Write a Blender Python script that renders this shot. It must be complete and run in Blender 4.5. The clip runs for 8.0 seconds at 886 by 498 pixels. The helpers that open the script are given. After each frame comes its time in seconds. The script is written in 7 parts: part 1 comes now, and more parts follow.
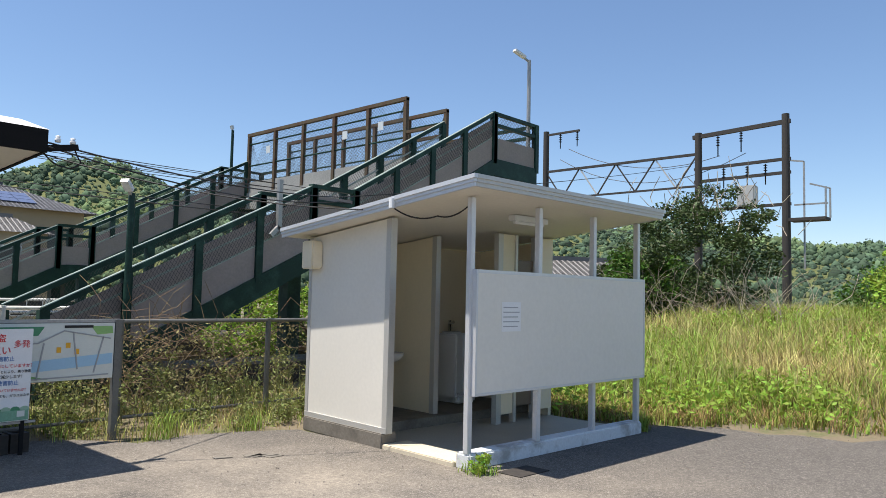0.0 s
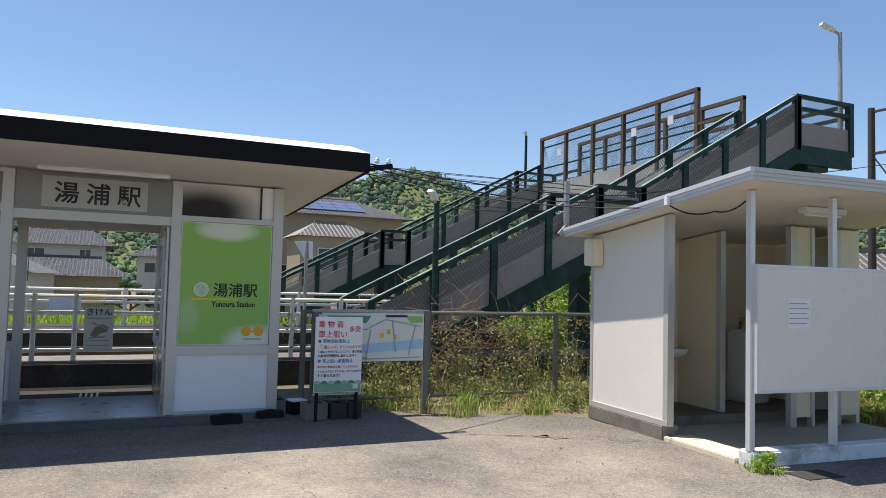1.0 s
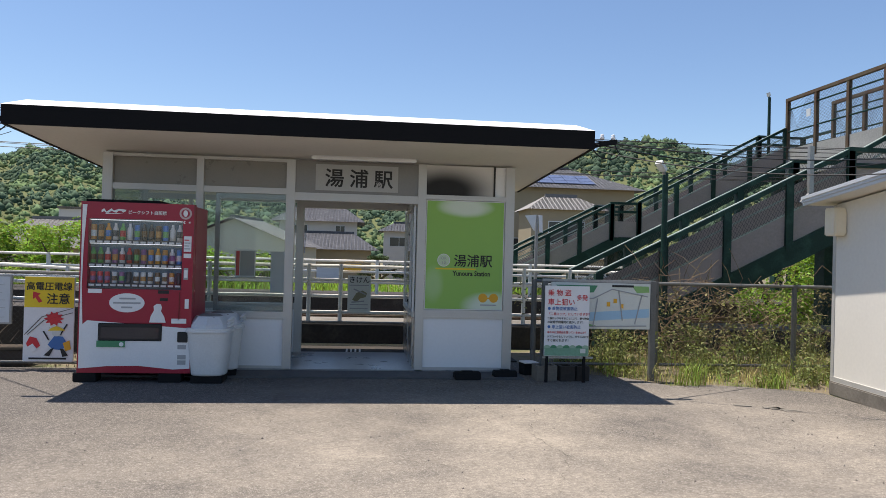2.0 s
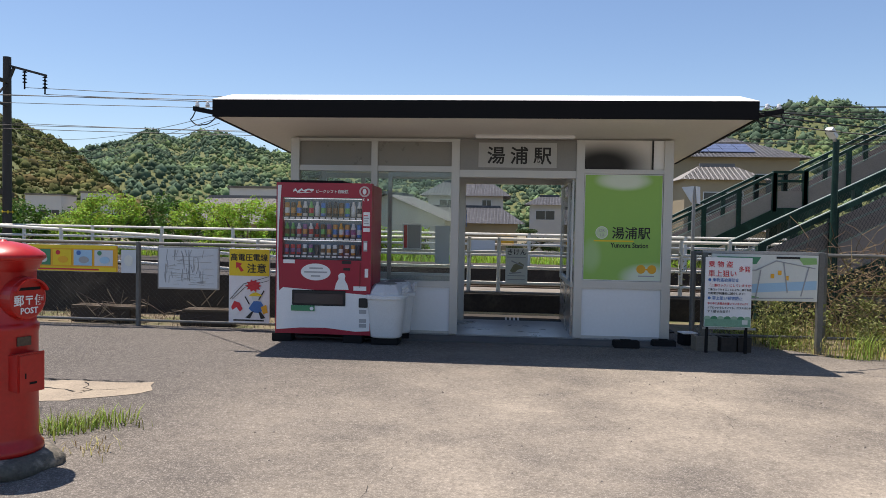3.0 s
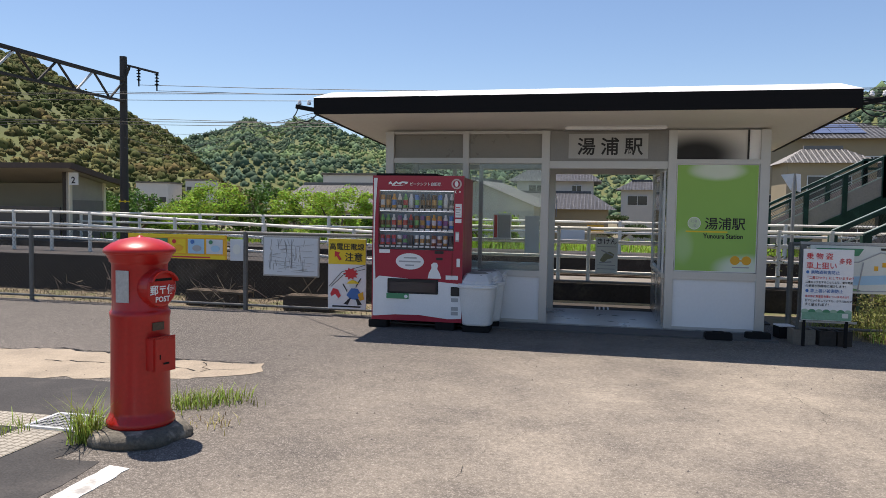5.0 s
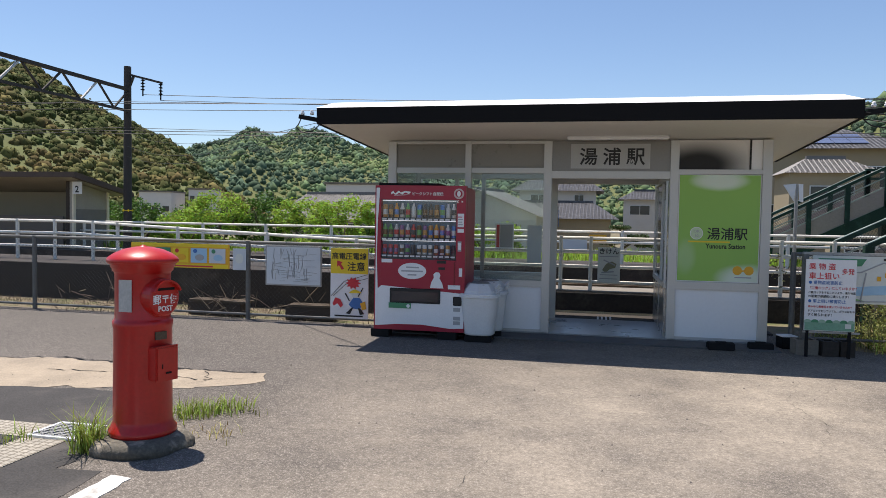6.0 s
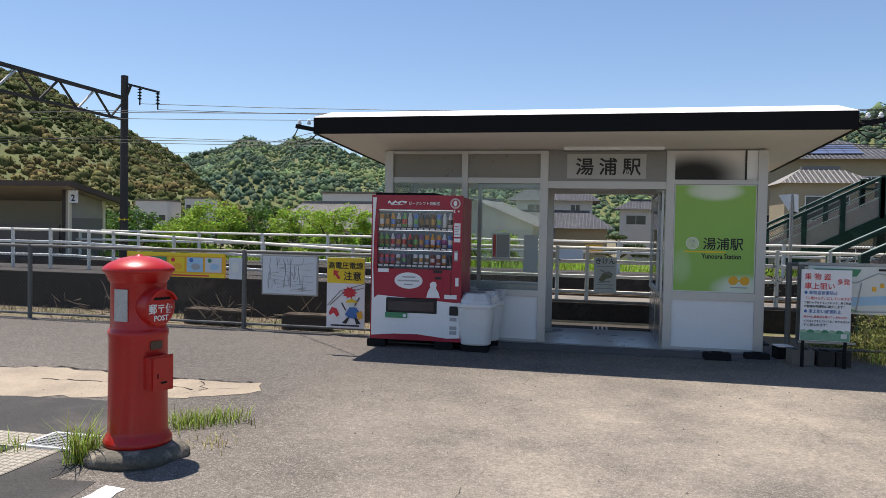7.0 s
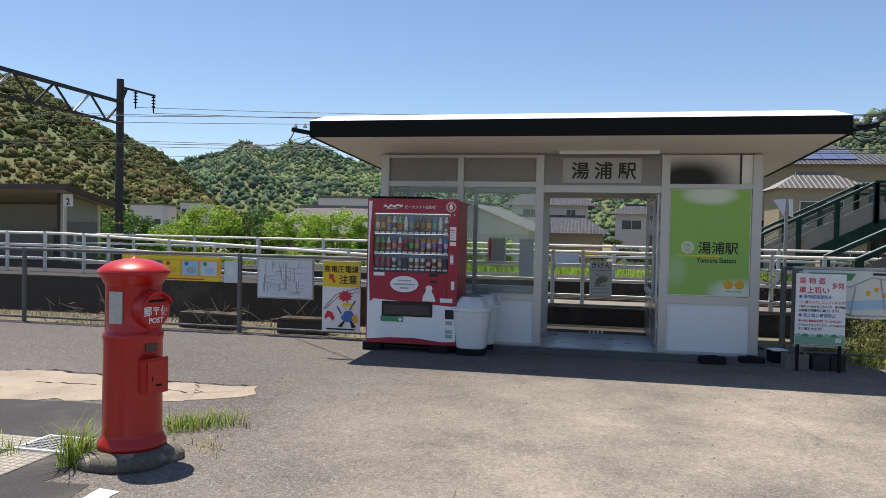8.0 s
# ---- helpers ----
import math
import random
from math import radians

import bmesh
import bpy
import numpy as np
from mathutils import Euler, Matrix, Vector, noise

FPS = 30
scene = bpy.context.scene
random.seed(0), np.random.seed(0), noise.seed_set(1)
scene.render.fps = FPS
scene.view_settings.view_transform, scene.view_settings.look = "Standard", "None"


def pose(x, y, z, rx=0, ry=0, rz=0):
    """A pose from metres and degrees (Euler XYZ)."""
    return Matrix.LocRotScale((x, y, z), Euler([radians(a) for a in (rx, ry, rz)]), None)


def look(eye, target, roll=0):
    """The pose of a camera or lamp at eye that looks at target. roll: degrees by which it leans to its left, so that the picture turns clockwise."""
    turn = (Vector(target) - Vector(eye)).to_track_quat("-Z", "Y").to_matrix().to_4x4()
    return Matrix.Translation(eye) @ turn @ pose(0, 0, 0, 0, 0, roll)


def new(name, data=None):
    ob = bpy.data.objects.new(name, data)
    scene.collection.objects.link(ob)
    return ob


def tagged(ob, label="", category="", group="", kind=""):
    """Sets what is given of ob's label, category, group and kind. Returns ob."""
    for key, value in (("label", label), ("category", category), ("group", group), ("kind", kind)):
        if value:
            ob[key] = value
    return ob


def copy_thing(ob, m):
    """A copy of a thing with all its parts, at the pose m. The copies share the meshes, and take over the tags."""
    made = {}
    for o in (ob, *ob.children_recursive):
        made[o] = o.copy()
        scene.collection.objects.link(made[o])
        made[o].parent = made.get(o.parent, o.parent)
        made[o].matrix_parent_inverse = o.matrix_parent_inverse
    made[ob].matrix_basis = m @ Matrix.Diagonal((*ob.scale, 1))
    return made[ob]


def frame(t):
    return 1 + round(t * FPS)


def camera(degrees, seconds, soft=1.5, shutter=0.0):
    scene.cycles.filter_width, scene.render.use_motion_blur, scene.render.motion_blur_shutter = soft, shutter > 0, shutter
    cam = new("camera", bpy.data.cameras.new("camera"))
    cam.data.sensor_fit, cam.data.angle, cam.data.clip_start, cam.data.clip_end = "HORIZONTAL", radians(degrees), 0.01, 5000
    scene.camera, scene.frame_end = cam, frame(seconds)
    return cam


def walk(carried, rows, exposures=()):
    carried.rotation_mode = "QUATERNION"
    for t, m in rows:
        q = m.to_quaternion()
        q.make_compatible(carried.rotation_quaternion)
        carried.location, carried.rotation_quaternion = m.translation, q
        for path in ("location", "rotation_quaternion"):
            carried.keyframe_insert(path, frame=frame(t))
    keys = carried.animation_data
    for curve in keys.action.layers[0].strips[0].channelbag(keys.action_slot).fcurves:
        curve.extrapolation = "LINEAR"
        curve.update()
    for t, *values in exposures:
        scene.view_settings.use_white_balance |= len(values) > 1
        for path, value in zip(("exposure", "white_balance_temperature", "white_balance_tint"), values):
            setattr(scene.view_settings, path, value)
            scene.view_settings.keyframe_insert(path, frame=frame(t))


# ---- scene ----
cam = camera(62.8, 8.0, soft=0.6)
PATH = [
    (0, (0.778, -0.541, 1.452), (2.251, 0.805, 1.584), 1.3),
    (0.5, (0.701, -0.768, 1.445), (1.848, 0.865, 1.574), 1.4),
    (1, (0.645, -1.024, 1.427), (1.468, 0.795, 1.534), 1.5),
    (1.5, (0.601, -1.273, 1.422), (1.111, 0.66, 1.487), 1.5),
    (2, (0.536, -1.541, 1.408), (0.756, 0.447, 1.424), 1.5),
    (3.5, (0.29, -2.146, 1.397), (0.003, -0.169, 1.304), 0.9),
    (4, (0.298, -2.22, 1.446), (-0.062, -0.255, 1.336), 0.9),
    (4.5, (0.338, -2.234, 1.467), (-0.059, -0.277, 1.352), 0.9),
    (6, (0.343, -2.243, 1.474), (-0.077, -0.289, 1.389), 1.0),
    (6.5, (0.351, -2.249, 1.479), (-0.067, -0.294, 1.408), 1.0),
    (7, (0.344, -2.247, 1.477), (-0.067, -0.291, 1.418), 1.1),
    (7.5, (0.347, -2.247, 1.466), (-0.058, -0.289, 1.416), 1.1),
    (8, (0.345, -2.25, 1.465), (-0.055, -0.291, 1.419), 1.2),
]
walk(cam, [(t, look(eye, target, roll)) for t, eye, target, roll in PATH], [(0, 0.66, 6450, 11), (1, 0.62, 6450, 11.5), (2, 0.56, 6500, 13), (3.5, 0.5, 6650, 15), (4.5, 0.5, 6650, 15), (6, 0.5, 6550, 14), (8, 0.5, 6500, 13)])

# ---- world, sun, exposure ----
SUN_WAY = Vector((0.26, -0.175, -1.0)).normalized()
world = bpy.data.worlds.new("world")
scene.world = world
world.use_nodes = True
wn = world.node_tree.nodes
sky = wn.new("ShaderNodeTexSky")
sky.sky_type = "NISHITA"
sky.sun_disc = False
sky.sun_elevation = radians(72.6)
sky.sun_rotation = math.atan2(-SUN_WAY.x, -SUN_WAY.y)
sky.altitude = 50
sky.air_density = 1.0
sky.dust_density = 0.25
sky.ozone_density = 4.0
world.node_tree.links.new(sky.outputs[0], wn["Background"].inputs[0])
wn["Background"].inputs[1].default_value = 0.099
sun = new("sun", bpy.data.lights.new("sun", "SUN"))
sun.data.energy = 5.0
sun.data.angle = radians(0.53)
sun.data.color = (1.0, 0.93, 0.83)
sun.matrix_world = Matrix.Translation((-10, 5, 30)) @ SUN_WAY.to_track_quat("-Z", "Y").to_matrix().to_4x4()

# ---- materials ----
def mat(name, colour, rough=0.6, metal=0.0, vary=0.12, scale=6.0, bump=0.0, fine=60.0, second=None, amount=0.5, alpha_noise=None, island=0.0, coat=0.0, spec=0.5, translucent=0.0):
    m = bpy.data.materials.new(name)
    m.use_nodes = True
    nt = m.node_tree
    n, l = nt.nodes, nt.links
    b = n["Principled BSDF"]
    b.inputs["Roughness"].default_value = rough
    b.inputs["Metallic"].default_value = metal
    b.inputs["Coat Weight"].default_value = coat
    b.inputs["Specular IOR Level"].default_value = spec
    co = n.new("ShaderNodeTexCoord")
    big = n.new("ShaderNodeTexNoise")
    big.inputs["Scale"].default_value = scale
    big.inputs["Detail"].default_value = 6
    big.inputs["Roughness"].default_value = 0.62
    l.new(co.outputs["Object"], big.inputs["Vector"])
    small = n.new("ShaderNodeTexNoise")
    small.inputs["Scale"].default_value = fine
    small.inputs["Detail"].default_value = 3
    l.new(co.outputs["Object"], small.inputs["Vector"])
    c1 = n.new("ShaderNodeRGB")
    c1.outputs[0].default_value = (*colour, 1)
    base = c1.outputs[0]
    if second:
        r = n.new("ShaderNodeMapRange")
        r.inputs["From Min"].default_value = 0.62 - 0.25 * amount
        r.inputs["From Max"].default_value = 0.78 - 0.25 * amount
        l.new(big.outputs["Fac"], r.inputs["Value"])
        mx = n.new("ShaderNodeMix")
        mx.data_type = "RGBA"
        l.new(r.outputs[0], mx.inputs["Factor"])
        l.new(base, mx.inputs["A"])
        mx.inputs["B"].default_value = (*second, 1)
        base = mx.outputs["Result"]
    add = n.new("ShaderNodeMath")
    add.operation = "ADD"
    l.new(big.outputs["Fac"], add.inputs[0])
    l.new(small.outputs["Fac"], add.inputs[1])
    val = n.new("ShaderNodeMapRange")
    val.inputs["From Min"].default_value = 0.6
    val.inputs["From Max"].default_value = 1.4
    val.inputs["To Min"].default_value = 1 - vary
    val.inputs["To Max"].default_value = 1 + vary
    l.new(add.outputs[0], val.inputs["Value"])
    h = n.new("ShaderNodeHueSaturation")
    l.new(base, h.inputs["Color"])
    out = val.outputs[0]
    if island:
        g = n.new("ShaderNodeNewGeometry")
        rr = n.new("ShaderNodeMapRange")
        rr.inputs["To Min"].default_value = 1 - island
        rr.inputs["To Max"].default_value = 1 + island
        l.new(g.outputs["Random Per Island"], rr.inputs["Value"])
        mu = n.new("ShaderNodeMath")
        mu.operation = "MULTIPLY"
        l.new(out, mu.inputs[0])
        l.new(rr.outputs[0], mu.inputs[1])
        out = mu.outputs[0]
        hr = n.new("ShaderNodeMapRange")
        hr.inputs["To Min"].default_value = 0.5 - island * 0.07
        hr.inputs["To Max"].default_value = 0.5 + island * 0.05
        l.new(g.outputs["Random Per Island"], hr.inputs["Value"])
        l.new(hr.outputs[0], h.inputs["Hue"])
    l.new(out, h.inputs["Value"])
    l.new(h.outputs[0], b.inputs["Base Color"])
    ro = n.new("ShaderNodeMapRange")
    ro.inputs["To Min"].default_value = max(0.02, rough - 0.12)
    ro.inputs["To Max"].default_value = min(1, rough + 0.12)
    l.new(big.outputs["Fac"], ro.inputs["Value"])
    l.new(ro.outputs[0], b.inputs["Roughness"])
    if bump:
        bp = n.new("ShaderNodeBump")
        bp.inputs["Strength"].default_value = 0.6
        bp.inputs["Distance"].default_value = bump
        l.new(small.outputs["Fac"], bp.inputs["Height"])
        l.new(bp.outputs[0], b.inputs["Normal"])
    if translucent:
        tr = n.new("ShaderNodeBsdfTranslucent")
        l.new(h.outputs[0], tr.inputs["Color"])
        ms = n.new("ShaderNodeMixShader")
        ms.inputs[0].default_value = translucent
        l.new(b.outputs[0], ms.inputs[1])
        l.new(tr.outputs[0], ms.inputs[2])
        l.new(ms.outputs[0], n["Material Output"].inputs[0])
    return m


def glass_mat(name, tint=(0.92, 0.95, 0.94), rough=0.0, mirror=0.0):
    m = bpy.data.materials.new(name)
    m.use_nodes = True
    n, l = m.node_tree.nodes, m.node_tree.links
    n.remove(n["Principled BSDF"])
    t = n.new("ShaderNodeBsdfTransparent")
    t.inputs[0].default_value = (*tint, 1)
    g = n.new("ShaderNodeBsdfGlossy")
    g.inputs["Roughness"].default_value = rough
    fr = n.new("ShaderNodeFresnel")
    fr.inputs[0].default_value = 1.5
    sc = n.new("ShaderNodeMath")
    sc.operation = "MULTIPLY_ADD"
    sc.inputs[1].default_value = 0.8
    sc.inputs[2].default_value = mirror
    l.new(fr.outputs[0], sc.inputs[0])
    ms = n.new("ShaderNodeMixShader")
    l.new(sc.outputs[0], ms.inputs[0])
    l.new(t.outputs[0], ms.inputs[1])
    l.new(g.outputs[0], ms.inputs[2])
    l.new(ms.outputs[0], n["Material Output"].inputs[0])
    return m


def asphalt_mat():
    """Worn pale asphalt: chips of stone, broad stains and pale trodden areas."""
    m = mat("asphalt", (0.080, 0.073, 0.066), 0.93, vary=0.5, scale=0.45, fine=110, bump=0.004, spec=0.2)
    n, l = m.node_tree.nodes, m.node_tree.links
    b = n["Principled BSDF"]
    co = n["Texture Coordinate"]
    vo = n.new("ShaderNodeTexVoronoi")
    vo.inputs["Scale"].default_value = 150
    l.new(co.outputs["Object"], vo.inputs["Vector"])
    sep = n.new("ShaderNodeSeparateColor")
    l.new(vo.outputs["Color"], sep.inputs[0])
    chip = n.new("ShaderNodeMapRange")
    chip.inputs["From Min"].default_value = 0.62
    chip.inputs["From Max"].default_value = 1.0
    chip.inputs["To Min"].default_value = 0.0
    chip.inputs["To Max"].default_value = 0.6
    l.new(sep.outputs[0], chip.inputs["Value"])
    mx = n.new("ShaderNodeMix")
    mx.data_type = "RGBA"
    l.new(chip.outputs[0], mx.inputs["Factor"])
    old = b.inputs["Base Color"].links[0].from_socket
    l.new(old, mx.inputs["A"])
    mx.inputs["B"].default_value = (0.34, 0.31, 0.275, 1)
    st = n.new("ShaderNodeTexNoise")
    st.inputs["Scale"].default_value = 0.8
    st.inputs["Detail"].default_value = 7
    st.inputs["Roughness"].default_value = 0.65
    l.new(co.outputs["Object"], st.inputs["Vector"])
    sr = n.new("ShaderNodeMapRange")
    sr.inputs["From Min"].default_value = 0.26
    sr.inputs["From Max"].default_value = 0.74
    sr.inputs["To Max"].default_value = 0.72
    l.new(st.outputs["Fac"], sr.inputs["Value"])
    m2 = n.new("ShaderNodeMix")
    m2.data_type = "RGBA"
    # the tan, trodden part lies before the station entrance
    sepp = n.new("ShaderNodeVectorMath")
    sepp.operation = "DISTANCE"
    l.new(co.outputs["Object"], sepp.inputs[0])
    sepp.inputs[1].default_value = (2.2, 2.2, 0.0)
    near = n.new("ShaderNodeMapRange")
    near.interpolation_type = "SMOOTHSTEP"
    near.inputs["From Min"].default_value = 5.6
    near.inputs["From Max"].default_value = 2.0
    near.inputs["To Min"].default_value = 0.08
    l.new(sepp.outputs["Value"], near.inputs["Value"])
    mulf = n.new("ShaderNodeMath")
    mulf.operation = "MULTIPLY"
    l.new(sr.outputs[0], mulf.inputs[0])
    l.new(near.outputs[0], mulf.inputs[1])
    l.new(mulf.outputs[0], m2.inputs["Factor"])
    l.new(mx.outputs["Result"], m2.inputs["A"])
    m2.inputs["B"].default_value = (0.42, 0.365, 0.29, 1)
    # dark binder between the stones, in patches a few centimetres wide
    gr = n.new("ShaderNodeTexNoise")
    gr.inputs["Scale"].default_value = 34
    gr.inputs["Detail"].default_value = 8
    gr.inputs["Roughness"].default_value = 0.8
    l.new(co.outputs["Object"], gr.inputs["Vector"])
    gm = n.new("ShaderNodeMapRange")
    gm.inputs["From Min"].default_value = 0.34
    gm.inputs["From Max"].default_value = 0.66
    gm.inputs["To Min"].default_value = 0.66
    gm.inputs["To Max"].default_value = 1.34
    l.new(gr.outputs["Fac"], gm.inputs["Value"])
    hv = n.new("ShaderNodeHueSaturation")
    l.new(m2.outputs["Result"], hv.inputs["Color"])
    l.new(gm.outputs[0], hv.inputs["Value"])
    l.new(hv.outputs[0], b.inputs["Base Color"])
    return m


ASPHALT = asphalt_mat()
PATCH = mat("pale_asphalt", (0.30, 0.25, 0.185), 0.95, vary=0.4, scale=2.5, fine=90, bump=0.003)
MESH = mat("dull_wire", (0.075, 0.073, 0.068), 0.6, metal=0.3, vary=0.2)
TOILET_WHITE = mat("off_white_panel", (0.73, 0.70, 0.625), 0.5, vary=0.05, scale=1.3, fine=25)
CONCRETE = mat("concrete", (0.19, 0.17, 0.14), 0.9, vary=0.25, scale=1.6, fine=50, bump=0.003, second=(0.11, 0.098, 0.08), amount=0.6)
DARK_CONCRETE = mat("stained_shade_concrete", (0.038, 0.032, 0.027), 0.95, vary=0.4, scale=1.3, fine=25, bump=0.006, second=(0.085, 0.072, 0.058), amount=0.3)
PAINT_CONCRETE = mat("painted_concrete", (0.66, 0.68, 0.69), 0.85, vary=0.12, scale=3.5, fine=40, bump=0.003, second=(0.36, 0.35, 0.33), amount=0.5)
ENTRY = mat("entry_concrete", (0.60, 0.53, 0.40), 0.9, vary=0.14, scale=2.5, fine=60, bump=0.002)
WHITE_WALL = mat("white_wall_panel", (0.82, 0.82, 0.81), 0.55, vary=0.03, scale=1.4, fine=30)
# cream, made warmer and brighter to stand in for light bounced off the yard
CREAM_BOUNCE = mat("cream_bounce_panel", (0.80, 0.71, 0.53), 0.6, vary=0.04, scale=1.2, fine=30)
SOFFIT = mat("soffit_board", (0.70, 0.665, 0.60), 0.7, vary=0.05, scale=0.9, fine=25)
ROOF_WHITE = mat("white_roof_sheet", (0.82, 0.82, 0.82), 0.5, vary=0.04, scale=1.0)
FASCIA = mat("black_fascia", (0.008, 0.0075, 0.0075), 0.7, vary=0.3, scale=2, spec=0.15)
ALU = mat("grey_aluminium", (0.52, 0.51, 0.48), 0.42, metal=0.3, vary=0.06, scale=3, fine=80)
ALU_BRIGHT = mat("pale_aluminium", (0.62, 0.63, 0.64), 0.4, metal=0.3, vary=0.06, scale=3, fine=80)
STEEL = mat("galvanised_steel", (0.35, 0.35, 0.34), 0.5, metal=0.55, vary=0.2, scale=8, fine=60)
RUST = mat("rusty_paint", (0.10, 0.075, 0.042), 0.8, vary=0.4, scale=3, fine=40, second=(0.075, 0.04, 0.022), amount=0.7)
GREEN_PAINT = mat("dark_green_paint", (0.010, 0.036, 0.026), 0.5, spec=0.25, vary=0.3, scale=2.5, fine=40, second=(0.022, 0.06, 0.044), amount=0.5)
GREEN_TOP = mat("pale_green_rail", (0.28, 0.33, 0.28), 0.42, vary=0.25, scale=4, fine=40, second=(0.32, 0.36, 0.30), amount=0.5)
BRIDGE_SIDE = mat("grey_brown_panel", (0.30, 0.25, 0.225), 0.75, vary=0.15, scale=1.2, fine=30)
BRIDGE_PALE = mat("pale_deck_panel", (0.30, 0.30, 0.285), 0.7, vary=0.2, scale=1.2, fine=30)
CREAM_RAIL = mat("cream_rail_paint", (0.74, 0.72, 0.64), 0.5, vary=0.1, scale=5, fine=50, second=(0.42, 0.36, 0.26), amount=0.2)
RED_PAINT = mat("red_enamel", (0.43, 0.009, 0.006), 0.36, vary=0.15, scale=3, fine=40, second=(0.38, 0.014, 0.009), amount=0.5, coat=0.08)
RED_MACHINE = mat("red_machine_sheet", (0.33, 0.006, 0.03), 0.4, vary=0.06, scale=2, coat=0.15)
WHITE_PAINT = mat("white_print", (0.78, 0.78, 0.77), 0.6, vary=0.05, scale=6)
LINE_PAINT = mat("road_line", (0.62, 0.61, 0.57), 0.9, vary=0.15, scale=8, second=(0.3, 0.29, 0.27), amount=0.45, fine=70)
BLACK = mat("black_print", (0.015, 0.015, 0.015), 0.6, vary=0.2)
DARK = mat("dark_rubber", (0.012, 0.012, 0.0125), 0.85, spec=0.2, vary=0.3, scale=5)
BIN_WHITE = mat("white_plastic_bin", (0.66, 0.67, 0.66), 0.5, vary=0.08, scale=3)
BIN_GREY = mat("grey_plastic_lid", (0.55, 0.56, 0.57), 0.5, vary=0.08, scale=3)
WALL_OCHRE = mat("ochre_house_wall", (0.33, 0.28, 0.19), 0.85, vary=0.1, scale=1)
WALL_GREY = mat("grey_house_wall", (0.50, 0.51, 0.47), 0.85, vary=0.08, scale=1)
WALL_WHITE = mat("pale_house_wall", (0.62, 0.60, 0.56), 0.85, vary=0.08, scale=1)
TILE = mat("grey_roof_tile", (0.072, 0.075, 0.085), 0.55, vary=0.15, scale=3, fine=30, second=(0.16, 0.16, 0.17), amount=0.35)
TILE_LIGHT = mat("weathered_roof_tile", (0.165, 0.16, 0.155), 0.6, vary=0.2, scale=3, fine=30)
SOLAR = mat("solar_panel", (0.10, 0.12, 0.20), 0.2, vary=0.1, scale=2)
DARK_WINDOW = mat("dark_window_glass", (0.03, 0.035, 0.04), 0.1, vary=0.2, scale=1)
WOOD_DARK = mat("dark_timber", (0.05, 0.035, 0.025), 0.75, vary=0.3, scale=3)
BROWN_FASCIA = mat("brown_fascia", (0.09, 0.06, 0.045), 0.7, vary=0.3, scale=3)
POLE = mat("dark_concrete_pole", (0.045, 0.04, 0.036), 0.8, vary=0.2, scale=3)
WIRE = mat("black_cable", (0.012, 0.012, 0.013), 0.6, vary=0.1)
PORCELAIN = mat("white_porcelain", (0.78, 0.79, 0.78), 0.15, vary=0.03, scale=2)
CHROME = mat("chrome", (0.7, 0.7, 0.7), 0.15, metal=1.0, vary=0.03)
GLASS = glass_mat("window_glass")
GLASS_DIM = glass_mat("machine_glass", (0.94, 0.95, 0.96), mirror=0.0)
GRASS = mat("green_grass", (0.27, 0.35, 0.07), 0.75, vary=0.35, scale=0.7, fine=4, island=0.6, translucent=0.35, spec=0.2)
GRASS_DRY = mat("dry_grass", (0.48, 0.41, 0.17), 0.8, vary=0.35, scale=0.7, fine=4, island=0.55, translucent=0.3, spec=0.2)
LEAF = mat("green_leaf", (0.07, 0.145, 0.022), 0.6, vary=0.25, scale=0.6, fine=3, island=0.45, translucent=0.3, spec=0.3)
LEAF_BRIGHT = mat("fresh_leaf", (0.27, 0.40, 0.055), 0.6, vary=0.25, scale=0.6, fine=3, island=0.5, translucent=0.45, spec=0.3)
LEAF_DARK = mat("dark_leaf", (0.055, 0.085, 0.025), 0.6, vary=0.25, scale=0.6, fine=3, island=0.45, translucent=0.2, spec=0.3)
BARE = mat("bare_twig", (0.30, 0.26, 0.20), 0.9, vary=0.3, scale=5, island=0.4)
BARK = mat("bark", (0.10, 0.075, 0.05), 0.9, vary=0.3, scale=8, bump=0.01)
SOIL = mat("dry_soil", (0.17, 0.135, 0.085), 0.95, vary=0.25, scale=2, fine=30, bump=0.01, second=(0.09, 0.10, 0.035), amount=0.6)
GRAVEL = mat("track_gravel", (0.22, 0.19, 0.16), 0.95, vary=0.35, scale=3, fine=30, bump=0.02)
FIELD = mat("meadow_ground", (0.13, 0.16, 0.04), 0.95, vary=0.3, scale=0.3, fine=8, bump=0.03)
HILL = mat("forest_floor", (0.095, 0.11, 0.032), 0.95, vary=0.3, scale=0.2)
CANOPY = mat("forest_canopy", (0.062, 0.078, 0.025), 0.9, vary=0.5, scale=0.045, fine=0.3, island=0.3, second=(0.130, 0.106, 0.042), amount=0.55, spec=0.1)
# far canopy shifted towards blue: distance haze put into the leaf colour
CANOPY_HAZE = mat("hazy_far_canopy", (0.070, 0.112, 0.070), 0.9, vary=0.5, scale=0.014, fine=0.1, island=0.25, second=(0.135, 0.185, 0.075), amount=0.5, spec=0.1)
FENCE_STEEL = mat("weathered_fence_steel", (0.15, 0.15, 0.14), 0.6, metal=0.4, vary=0.25, scale=8, fine=60)
DARK_ASPHALT = mat("newer_asphalt", (0.058, 0.056, 0.054), 0.9, vary=0.45, scale=1.4, fine=90, bump=0.003, spec=0.2, second=(0.082, 0.076, 0.07), amount=0.5)


def flat(name, r, g, b, rough=0.55):
    return mat(name, (r, g, b), rough, vary=0.05, scale=5)


